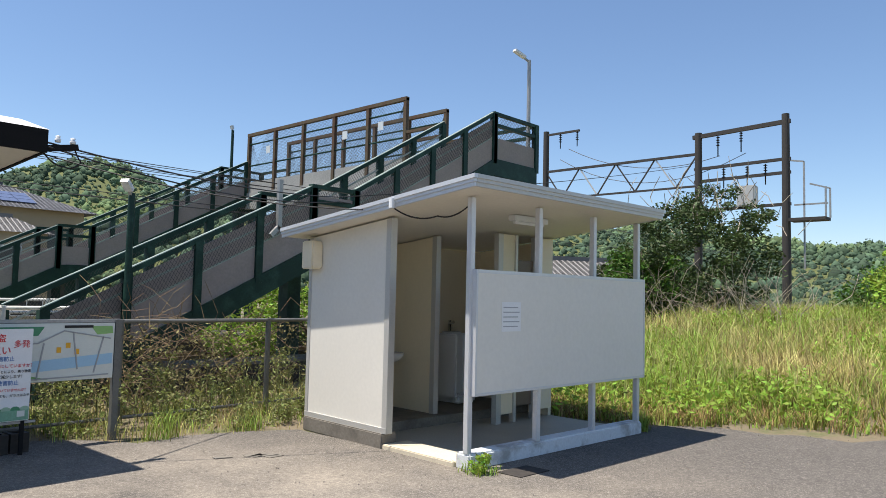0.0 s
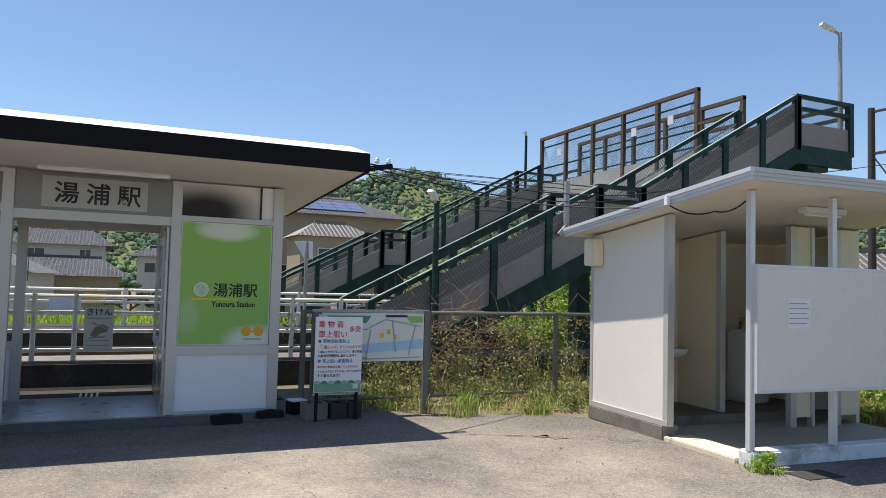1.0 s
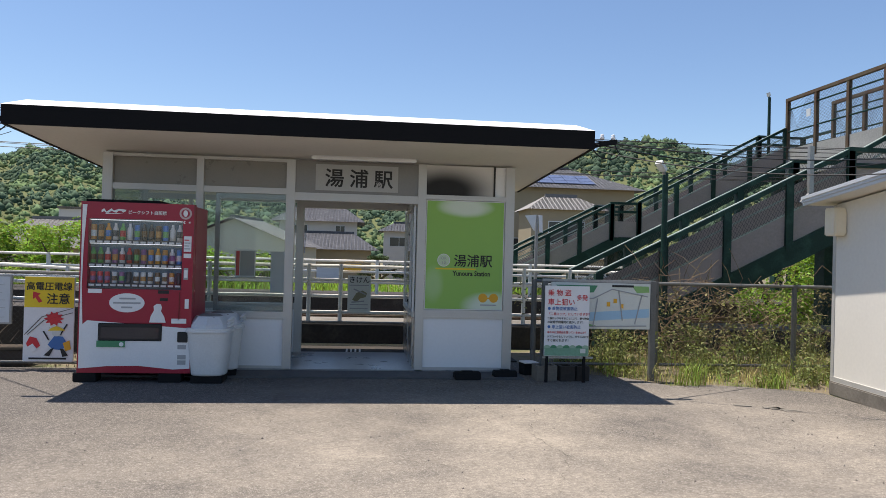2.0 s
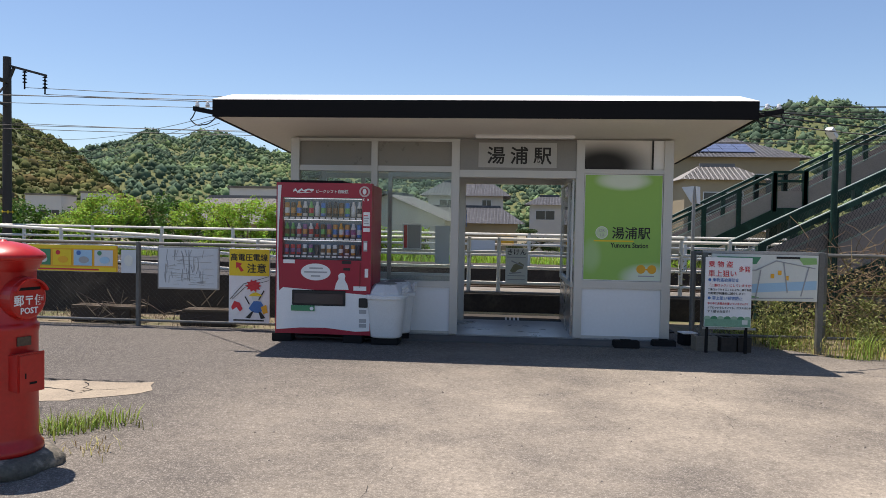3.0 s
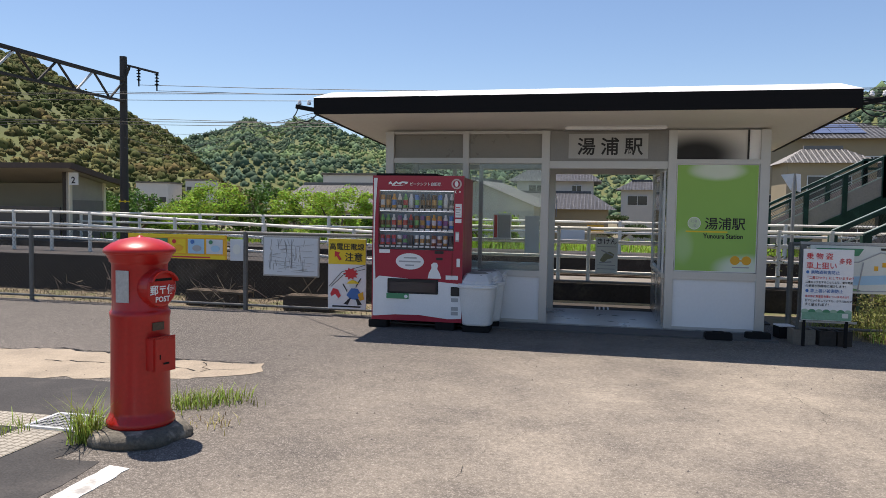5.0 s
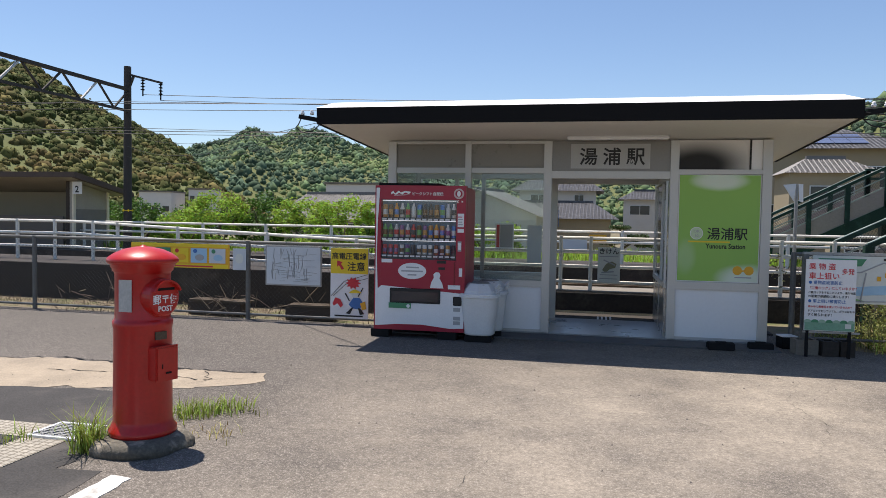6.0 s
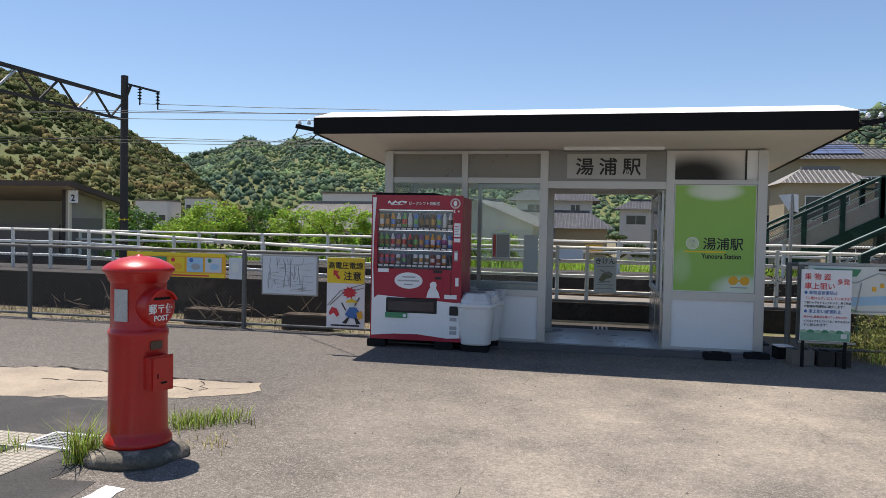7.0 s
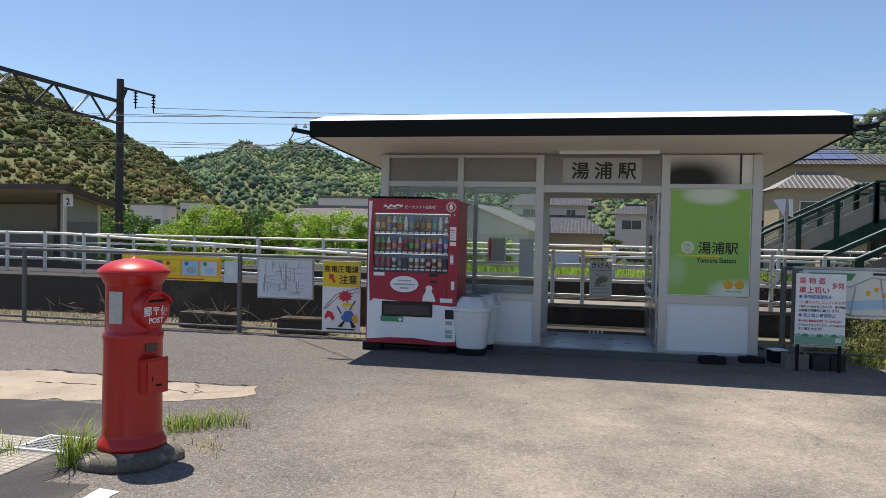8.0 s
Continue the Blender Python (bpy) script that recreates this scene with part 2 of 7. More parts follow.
P_YELLOW = flat("yellow_print", 0.80, 0.58, 0.02)
P_ORANGE = flat("orange_print", 0.78, 0.40, 0.02)
P_RED = flat("red_print", 0.60, 0.03, 0.04)
P_BLUE = flat("blue_print", 0.05, 0.16, 0.42)
P_SKY = flat("pale_blue_print", 0.35, 0.55, 0.70)
P_GREEN = flat("green_print", 0.06, 0.25, 0.12)
P_GREY = flat("grey_print", 0.35, 0.36, 0.36)
P_MAP = flat("map_paper", 0.66, 0.68, 0.62)
P_PALE = flat("pale_map_paper", 0.58, 0.62, 0.64)

# ---- building helpers ----
def part(name, bm, material, parent=None, label="", smooth=False):
    me = bpy.data.meshes.new(name)
    bm.to_mesh(me)
    bm.free()
    if smooth:
        for p in me.polygons:
            p.use_smooth = True
    me.materials.append(material)
    ob = new(name, me)
    if parent is not None:
        ob.parent = parent
    if label:
        ob["label"] = label
    return ob


def thing(name, at=(0, 0, 0), turn=0.0, label="", category="", group="", kind=""):
    ob = new(name)
    ob.empty_display_size = 0.1
    ob.matrix_basis = pose(*at, 0, 0, turn)
    return tagged(ob, label, category, group, kind)


def raw(name, verts, faces, material, parent=None, label="", smooth=False):
    me = bpy.data.meshes.new(name)
    me.from_pydata(verts, [], faces)
    me.materials.append(material)
    if smooth:
        me.polygons.foreach_set("use_smooth", [True] * len(me.polygons))
    me.update()
    ob = new(name, me)
    if parent is not None:
        ob.parent = parent
    if label:
        ob["label"] = label
    return ob


def B(*boxes, bevel=0.0):
    """A bmesh of boxes (x0, x1, y0, y1, z0, z1)."""
    bm = bmesh.new()
    for x0, x1, y0, y1, z0, z1 in boxes:
        m = Matrix.LocRotScale(((x0 + x1) / 2, (y0 + y1) / 2, (z0 + z1) / 2), None, (abs(x1 - x0), abs(y1 - y0), abs(z1 - z0)))
        bmesh.ops.create_cube(bm, size=1, matrix=m)
    if bevel:
        bmesh.ops.bevel(bm, geom=bm.edges[:], offset=bevel, segments=2, affect="EDGES", clamp_overlap=True)
    return bm


def prism(profile, a, b, axis="x", bevel=0.0):
    """A profile in the two other axes, drawn out along the axis from a to b."""
    bm = bmesh.new()
    def at(p, d):
        return {"x": (d, p[0], p[1]), "y": (p[0], d, p[1]), "z": (p[0], p[1], d)}[axis]
    lo = [bm.verts.new(at(p, a)) for p in profile]
    hi = [bm.verts.new(at(p, b)) for p in profile]
    bm.faces.new(lo)
    bm.faces.new(hi[::-1])
    for i in range(len(profile)):
        j = (i + 1) % len(profile)
        bm.faces.new((lo[j], lo[i], hi[i], hi[j]))
    bmesh.ops.recalc_face_normals(bm, faces=bm.faces[:])
    if bevel:
        bmesh.ops.bevel(bm, geom=bm.edges[:], offset=bevel, segments=2, affect="EDGES", clamp_overlap=True)
    return bm


def rod(bm, p, q, r0, r1=None, seg=8, caps=True):
    p, q = Vector(p), Vector(q)
    d = q - p
    m = Matrix.Translation((p + q) / 2) @ d.to_track_quat("Z", "Y").to_matrix().to_4x4()
    bmesh.ops.create_cone(bm, cap_ends=caps, segments=seg, radius1=r0, radius2=r0 if r1 is None else r1, depth=d.length, matrix=m)
    return bm


def rods(pairs, r, seg=8):
    bm = bmesh.new()
    for p, q in pairs:
        rod(bm, p, q, r, seg=seg)
    return bm


def beam(bm, p, q, w, h):
    """A square bar from p to q, w wide and h high, its sides upright."""
    p, q = Vector(p), Vector(q)
    d = (q - p).normalized()
    side = d.cross(Vector((0, 0, 1)))
    side = side.normalized() if side.length > 1e-4 else Vector((1, 0, 0))
    up = side.cross(d).normalized()
    vs = []
    for c in (p, q):
        for s, u in ((-1, -1), (1, -1), (1, 1), (-1, 1)):
            vs.append(bm.verts.new(c + side * (s * w / 2) + up * (u * h / 2)))
    for f_ in ((0, 1, 2, 3), (7, 6, 5, 4), (0, 4, 5, 1), (1, 5, 6, 2), (2, 6, 7, 3), (3, 7, 4, 0)):
        bm.faces.new([vs[i] for i in f_])
    return bm


def beams(pairs, w, h):
    bm = bmesh.new()
    for p, q in pairs:
        beam(bm, p, q, w, h)
    bmesh.ops.recalc_face_normals(bm, faces=bm.faces[:])
    return bm


def lathe(profile, seg=40):
    """Radius and height pairs turned about z."""
    bm = bmesh.new()
    rings = []
    for r, z in profile:
        if r < 1e-5:
            rings.append([bm.verts.new((0, 0, z))])
        else:
            rings.append([bm.verts.new((r * math.cos(2 * math.pi * i / seg), r * math.sin(2 * math.pi * i / seg), z)) for i in range(seg)])
    for a, b in zip(rings, rings[1:]):
        for i in range(seg):
            j = (i + 1) % seg
            if len(a) == 1 and len(b) > 1:
                bm.faces.new((a[0], b[i], b[j]))
            elif len(b) == 1 and len(a) > 1:
                bm.faces.new((a[i], a[j], b[0]))
            elif len(a) > 1:
                bm.faces.new((a[i], a[j], b[j], b[i]))
    bmesh.ops.recalc_face_normals(bm, faces=bm.faces[:])
    return bm


def wire(name, points, r, parent=None, material=None, sag=0.0, steps=10):
    """A cable through points as one thin four-sided tube, hanging by sag between them."""
    row = []
    for p, q in zip(points, points[1:]):
        p, q = Vector(p), Vector(q)
        row += [p.lerp(q, i / steps) - Vector((0, 0, sag * 4 * (i / steps) * (1 - i / steps))) for i in range(steps)]
    row.append(Vector(points[-1]))
    vs, fs = [], []
    for i, c in enumerate(row):
        d = (row[min(i + 1, len(row) - 1)] - row[max(i - 1, 0)]).normalized()
        a = d.cross(Vector((0.02, 0.01, 1))).normalized()
        b = a.cross(d).normalized()
        vs += [tuple(c + a * r), tuple(c + b * r), tuple(c - a * r), tuple(c - b * r)]
        if i:
            k = 4 * i
            fs += [(k - 4 + n, k - 4 + (n + 1) % 4, k + (n + 1) % 4, k + n) for n in range(4)]
    return raw(name, vs, fs, material or WIRE, parent)


def text(name, body, at, size, material, parent=None, turn=(90, 0, 0), align="LEFT", squeeze=1.0, bold=0.0, depth=0.001):
    """Writing as a flat mesh, its lower left (or centre) at a place."""
    cu = bpy.data.curves.new(name, "FONT")
    cu.body = body
    cu.size = size
    cu.align_x = align
    cu.offset = bold
    cu.extrude = depth
    cu.resolution_u = 2
    tmp = new(name + "_curve", cu)
    me = bpy.data.meshes.new_from_object(tmp.evaluated_get(bpy.context.evaluated_depsgraph_get()))
    bpy.data.objects.remove(tmp)
    me.materials.clear()
    me.materials.append(material)
    ob = new(name, me)
    ob.matrix_basis = pose(*at, *turn) @ Matrix.Diagonal((squeeze, 1, 1, 1))
    if parent is not None:
        ob.parent = parent
    return ob


def plate(name, x0, x1, z0, z1, y, material, parent, thick=0.002, label=""):
    """A flat print facing -y, its face at y."""
    return part(name, B((x0, x1, y, y + thick, z0, z1)), material, parent, label)


def polygon(name, pts, y, material, parent, thick=0.002):
    return part(name, prism(pts, y, y + thick, "y"), material, parent)


def disc_pts(cx, cz, rx, rz, n=28):
    return [(cx + rx * math.cos(2 * math.pi * i / n), cz + rz * math.sin(2 * math.pi * i / n)) for i in range(n)]


def blades(name, spots, height, material, parent=None, label="", lean=0.5, width=0.012, per=8, seed=3, spread=0.06):
    """Tufts of bent grass blades at spots (x, y, z, scale)."""
    rnd = random.Random(seed)
    vs, fs = [], []
    for x, y, z, s in spots:
        for _ in range(per):
            a = rnd.uniform(0, 2 * math.pi)
            h = height * s * rnd.uniform(0.5, 1.15)
            out = h * lean * rnd.uniform(0.1, 1.0)
            w = width * rnd.uniform(0.6, 1.3)
            bx, by = x + rnd.gauss(0, spread), y + rnd.gauss(0, spread)
            ca, sa = math.cos(a), math.sin(a)
            px, py = -sa * w / 2, ca * w / 2
            k = len(vs)
            vs += [(bx - px, by - py, z - 0.02), (bx + px, by + py, z - 0.02),
                   (bx + ca * out * 0.35 - px * 0.8, by + sa * out * 0.35 - py * 0.8, z + h * 0.6), (bx + ca * out * 0.35 + px * 0.8, by + sa * out * 0.35 + py * 0.8, z + h * 0.6),
                   (bx + ca * out, by + sa * out, z + h)]
            fs += [(k, k + 1, k + 3, k + 2), (k + 2, k + 3, k + 4)]
    return raw(name, vs, fs, material, parent, label)


def leaves(name, centres, size, count, material, parent=None, label="", seed=5, flatten=0.8):
    """Leaf quads scattered through clumps (x, y, z, radius)."""
    rnd = random.Random(seed)
    vs, fs = [], []
    for cx, cy, cz, rad in centres:
        for _ in range(count):
            u = Vector((rnd.gauss(0, 1), rnd.gauss(0, 1), rnd.gauss(0, 1) * flatten))
            u = u.normalized() * rad * (rnd.random() ** 0.4)
            c = Vector((cx, cy, cz)) + Vector((u.x, u.y, u.z * flatten))
            a = Vector((rnd.gauss(0, 1), rnd.gauss(0, 1), rnd.gauss(0, 0.6))).normalized()
            b = a.cross(Vector((rnd.gauss(0, 1), rnd.gauss(0, 1), rnd.gauss(0, 1)))).normalized()
            s = size * rnd.uniform(0.6, 1.4)
            k = len(vs)
            vs += [tuple(c - a * s), tuple(c + b * s * 0.45), tuple(c + a * s), tuple(c - b * s * 0.45)]
            fs.append((k, k + 1, k + 2, k + 3))
    return raw(name, vs, fs, material, parent, label)


def clump_cloud(cx, cy, cz, rx, ry, rz, n, r, seed):
    rnd = random.Random(seed)
    out = []
    while len(out) < n:
        x, y, z = rnd.uniform(-1, 1), rnd.uniform(-1, 1), rnd.uniform(-1, 1)
        d = x * x + y * y + z * z
        if 0.25 < d < 1:
            out.append((cx + x * rx, cy + y * ry, cz + z * rz, r * rnd.uniform(0.6, 1.3)))
    return out

# ---- ground ----
def ground_height(x, y):
    """Level yard; a bank rises beyond the toilets."""
    h = 0.0
    d = (x - 9.3) + 0.30 * (y - 2.6)
    if d > 0 and y < 9.5:
        h += min(1.0, d / 9.0) ** 1.3 * 1.0 * (1 - max(0, min(1, (y - 6.5) / 3.0)))
    if y > 24:
        h = -1.3
    return h


def make_ground():
    xs = sorted({-2500, -900, -300, -120, -60, -40} | {i * 1.0 for i in range(-30, 42)} | {50, 70, 120, 300, 900, 2500})
    ys = sorted({-2500, -900, -300, -100, -40, -20} | {i * 1.0 for i in range(-14, 24)} | {26, 32, 40, 60, 120, 300, 900, 2500})
    vs, fs = [], []
    for y in ys:
        for x in xs:
            vs.append((x, y, ground_height(x, y) - (0.03 if y > 23 or abs(x) > 45 else 0.0)))
    w = len(xs)
    for j in range(len(ys) - 1):
        for i in range(w - 1):
            a = j * w + i
            fs.append((a, a + 1, a + w + 1, a + w))
    return tagged(raw("ground", vs, fs, SOIL, smooth=True), "dry soil ground with sparse weeds", "ground", kind="structure")


make_ground()


def outline_slab(name, pts, z0, z1, material):
    return part(name, prism(pts, z0, z1, "z"), material)


yard_pts = [(-60, -40), (40, -40), (14.0, -6), (11.0, -1.0), (10.05, 1.3), (9.5, 2.6), (8.9, 3.3), (8.2, 3.5), (5.6, 3.6), (5.55, 5.85), (5.1, 6.1), (4.5, 6.3), (4.0, 6.25), (3.7, 6.7), (3.3, 7.0), (2.6, 7.05), (2.6, 7.9), (-2.6, 7.9), (-2.6, 7.15), (-60, 7.15)]
tagged(outline_slab("asphalt_yard", yard_pts, -0.05, 0.012, ASPHALT), "worn pale grey asphalt of the station forecourt", "pavement", kind="structure")

# ---- station building ----
FX0, FX1, FY, FB = -2.40, 2.34, 7.0, 8.5
TOP = 2.47
st = thing("station_building", (0, 0, 0), 0, "small white station waiting room with flat black-edged roof", "station")
# floor and sill
part("floor_slab", B((FX0 + 0.02, FX1 - 0.02, FY + 0.0, FB - 0.02, 0.0, 0.045)), mat("wet_floor_concrete", (0.25, 0.255, 0.255), 0.3, vary=0.3, scale=2.2, fine=30, second=(0.3, 0.3, 0.3), amount=0.3), st, "smooth grey concrete floor")
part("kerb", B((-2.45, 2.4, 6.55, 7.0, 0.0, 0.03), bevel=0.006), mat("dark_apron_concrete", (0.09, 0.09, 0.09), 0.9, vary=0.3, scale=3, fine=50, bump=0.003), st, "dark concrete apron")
POSTS = [(-2.40, -2.29), (-1.37, -1.29), (-0.36, -0.26), (1.17, 1.27), (2.22, 2.33)]
for x0, x1 in POSTS:
    part("post", B((x0, x1, FY, FY + 0.10, 0.03, TOP), bevel=0.004), ALU, st)
for x0, x1 in ((-2.40, -2.30), (-0.36, -0.26), (1.17, 1.27), (2.23, 2.33)):
    part("post", B((x0, x1, FB - 0.10, FB, 0.03, TOP), bevel=0.004), ALU, st)
# transoms and sills of the glazed front
for x0, x1 in ((-2.29, -1.37), (-1.29, -0.36)):
    part("transom", B((x0, x1, FY + 0.012, FY + 0.09, 2.06, 2.13)), ALU, st)
    part("sill", B((x0, x1, FY + 0.004, FY + 0.11, 0.62, 0.70)), ALU, st)
    part("top_rail", B((x0, x1, FY + 0.012, FY + 0.09, TOP - 0.035, TOP)), ALU, st)
    part("lower_panel", B((x0, x1, FY + 0.03, FY + 0.06, 0.075, 0.62)), WHITE_WALL, st, "plain white lower wall panel")
    part("bottom_rail", B((x0, x1, FY + 0.02, FY + 0.08, 0.03, 0.075)), ALU, st)
    # opaque pane; its dull colour stands for the dark soffit seen through it
    part("transom_pane", B((x0, x1, FY + 0.045, FY + 0.051, 2.13, TOP - 0.035)), mat("dark_soffit_pane", (0.22, 0.20, 0.165), 0.3, vary=0.06), st, "opaque transom pane, dark soffit behind put into its dull colour").visible_shadow = False
    p_ = part("window_pane", B((x0, x1, FY + 0.045, FY + 0.051, 0.70, 2.06)), GLASS, st, "clear window glass")
    p_.visible_shadow = False
# sliding sash stile in front of one pane
part("sash", B((-1.16, -1.11, FY + 0.06, FY + 0.085, 0.70, 2.06), (-1.11, -0.36, FY + 0.06, FY + 0.085, 2.0, 2.06), (-1.11, -0.36, FY + 0.06, FY + 0.085, 0.70, 0.76)), STEEL, st, "grey sliding window sash")
# right bay: green poster, white panel, open slot above
part("transom", B((1.27, 2.22, FY + 0.004, FY + 0.10, 2.06, 2.115)), ALU, st)
part("sill", B((1.27, 2.22, FY + 0.004, FY + 0.10, 0.66, 0.755)), ALU, st)
part("lower_panel", B((1.27, 2.22, FY + 0.03, FY + 0.06, 0.075, 0.66)), WHITE_WALL, st, "plain white lower wall panel")
part("bottom_rail", B((1.27, 2.22, FY + 0.02, FY + 0.08, 0.03, 0.075)), ALU, st)
def dark_interior_pane():
    """White panel with the dark interior painted on as one large soft black spot."""
    m = mat("pane_with_dark_interior", (0.66, 0.64, 0.60), 0.6, vary=0.04)
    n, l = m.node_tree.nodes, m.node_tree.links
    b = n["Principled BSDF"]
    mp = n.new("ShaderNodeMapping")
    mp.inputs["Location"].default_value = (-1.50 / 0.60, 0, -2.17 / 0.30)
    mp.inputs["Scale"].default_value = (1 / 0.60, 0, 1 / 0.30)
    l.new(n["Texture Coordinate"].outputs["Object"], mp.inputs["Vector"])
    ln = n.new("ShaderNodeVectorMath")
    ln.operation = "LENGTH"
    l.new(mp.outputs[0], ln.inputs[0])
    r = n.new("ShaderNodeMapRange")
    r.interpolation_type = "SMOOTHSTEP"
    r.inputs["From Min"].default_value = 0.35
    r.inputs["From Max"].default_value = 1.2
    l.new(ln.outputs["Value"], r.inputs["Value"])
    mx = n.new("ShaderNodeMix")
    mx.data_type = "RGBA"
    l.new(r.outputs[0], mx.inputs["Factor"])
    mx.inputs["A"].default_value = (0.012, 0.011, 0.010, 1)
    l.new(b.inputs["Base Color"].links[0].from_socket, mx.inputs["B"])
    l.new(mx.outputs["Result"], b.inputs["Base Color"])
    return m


part("slot_stile", B((2.075, 2.095, FY + 0.02, FY + 0.07, 2.115, TOP)), BLACK, st)
part("slot_panel", B((2.095, 2.22, FY + 0.04, FY + 0.06, 2.115, TOP)), WHITE_WALL, st)
# black spot in the colour stands for the dark interior behind frosted glass
part("slot_pane", B((1.27, 2.075, FY + 0.035, FY + 0.055, 2.115, TOP)), dark_interior_pane(), st, "pale panel, dark interior painted on as a large soft black spot")
# header over the entrance with the station name
part("header", B((-0.26, 1.17, FY + 0.03, FY + 0.07, 2.09, TOP)), mat("brushed_header", (0.22, 0.205, 0.185), 0.35, metal=0.3, vary=0.08, scale=3), st, "grey brushed metal header panel")
part("door_head", B((-0.26, 1.17, FY + 0.012, FY + 0.11, 2.0, 2.09)), ALU, st)
part("door_head", B((-0.26, 1.17, FB - 0.1, FB, 2.0, 2.12)), ALU, st)
# passage walls: solid below, glazed above
PB0, PB1 = FY + 0.10, FB + 0.45
PANEL = mat("brushed_panel", (0.36, 0.36, 0.355), 0.28, metal=0.7, vary=0.08, scale=3, fine=60)
part("side_panel", B((1.15, 1.18, PB0, PB1, 0.045, 0.66)), PANEL, st, "brushed metal panel along the passage")
part("side_sill", B((1.135, 1.195, PB0, PB1, 0.66, 0.72)), ALU, st)
p_ = part("side_pane", B((1.162, 1.168, PB0, PB1, 0.72, 2.0)), GLASS, st, "glass along the passage")
p_.visible_shadow = False
part("side_head", B((1.135, 1.195, PB0, PB1, 1.98, 2.05)), ALU, st)
for y0 in (PB0, PB0 + 0.52, PB0 + 0.60, PB1 - 0.06):
    part("side_stile", B((1.137, 1.161, y0, y0 + 0.055, 0.72, 1.98), bevel=0.003), ALU_BRIGHT, st)
for y0 in (PB0 + 0.05, PB0 + 0.85):
    part("side_seam", B((1.146, 1.15, y0, y0 + 0.03, 0.06, 0.64)), ALU, st)
part("side_notice", B((1.154, 1.16, PB0 + 0.20, PB0 + 0.42, 1.25, 1.75)), P_PALE, st, "pale paper notice on the passage glass")
part("back_notice", B((-1.16, -0.89, FB - 0.066, FB - 0.058, 1.04, 1.41)), WHITE_PAINT, st, "framed timetable on the back glass")
part("notice_print", B((-1.145, -1.10, FB - 0.070, FB - 0.066, 1.06, 1.39)), P_RED, st, "red printed column")
part("notice_print", B((-1.09, -0.905, FB - 0.070, FB - 0.066, 1.06, 1.39)), P_GREY, st, "grey printed timetable")
part("back_notice", B((-0.69, -0.48, FB - 0.062, FB - 0.058, 0.84, 1.39)), P_PALE, st, "pale paper notice on the back glass")
part("timetable_plate", B((-0.245, -0.24, FB - 0.09, FB - 0.02, 1.38, 1.62)), P_BLUE, st, "small blue plate on the jamb")
part("timetable_plate", B((-0.244, -0.238, FB - 0.09, FB - 0.02, 1.56, 1.66)), P_PALE, st)
# back wall: low white panels and glass
for x0, x1 in ((-2.30, -0.36), (1.27, 2.23)):
    part("back_panel", B((x0, x1, FB - 0.07, FB - 0.03, 0.045, 0.62)), WHITE_WALL, st)
    part("back_sill", B((x0, x1, FB - 0.09, FB, 0.62, 0.70)), ALU, st)
    part("back_transom", B((x0, x1, FB - 0.09, FB - 0.01, 2.06, 2.13)), ALU, st)
    part("back_top", B((x0, x1, FB - 0.07, FB - 0.03, 2.13, TOP)), CREAM_BOUNCE, st)
    p_ = part("back_pane", B((x0, x1, FB - 0.055, FB - 0.049, 0.70, 2.06)), GLASS, st, "clear window glass")
    p_.visible_shadow = False
part("back_stile", B((-1.78, -1.73, FB - 0.08, FB - 0.02, 0.70, 2.06)), ALU, st)
# end walls
for x0, x1 in ((-2.38, -2.33), (2.27, 2.32)):
    part("end_panel", B((x0, x1, FY + 0.1, FB - 0.1, 0.045, 0.66)), WHITE_WALL, st)
    part("end_sill", B((x0 - 0.015, x1 + 0.015, FY + 0.1, FB - 0.1, 0.66, 0.72)), ALU, st)
part("end_panel", B((2.27, 2.32, FY + 0.1, FB - 0.1, 0.72, TOP)), WHITE_WALL, st)
p_ = part("end_pane", B((-2.36, -2.354, FY + 0.1, FB - 0.1, 0.72, TOP)), GLASS, st)
p_.visible_shadow = False
part("wall_header", B((-2.40, 2.33, FB - 0.12, FB - 0.11, TOP - 0.06, TOP)), ALU, st)
# roof
RX0, RX1, RY0, RY1 = -2.885, 2.88, 5.70, 9.35
roof = part("roof", prism([(RY0 + 0.02, 2.545), (RY1, 2.40), (RY1, 2.44), (RY0 + 0.02, 2.585)], RX0 + 0.02, RX1 - 0.02, "x"), SOFFIT, st, "flat cream soffit under the wide eaves")
part("fascia", B((RX0, RX1, RY0 - 0.0, RY0 + 0.03, 2.535, 2.72)), FASCIA, st, "black front fascia board")
for x0, x1 in ((RX0, RX0 + 0.03), (RX1 - 0.03, RX1)):
    part("fascia", prism([(RY0 + 0.03, 2.535), (RY1, 2.39), (RY1, 2.60), (RY0 + 0.03, 2.72)], x0, x1, "x"), FASCIA, st, "black side fascia board")
top_ = bmesh.new()
ring0 = [(RX0 - 0.005, RY0 - 0.005, 2.722), (RX1 + 0.005, RY0 - 0.005, 2.722), (RX1 + 0.005, RY1, 2.602), (RX0 - 0.005, RY1, 2.602)]
ring1 = [(RX0 + 0.16, RY0 + 0.15, 2.80), (RX1 - 0.16, RY0 + 0.15, 2.80), (RX1 - 0.16, RY1 - 0.1, 2.68), (RX0 + 0.16, RY1 - 0.1, 2.68)]
a_ = [top_.verts.new(v) for v in ring0]
b_ = [top_.verts.new(v) for v in ring1]
for i in range(4):
    top_.faces.new((a_[i], a_[(i + 1) % 4], b_[(i + 1) % 4], b_[i]))
top_.faces.new(b_)
top_.faces.new(a_[::-1])
part("roof_sheet", top_, ROOF_WHITE, st, "white sheet metal roof")
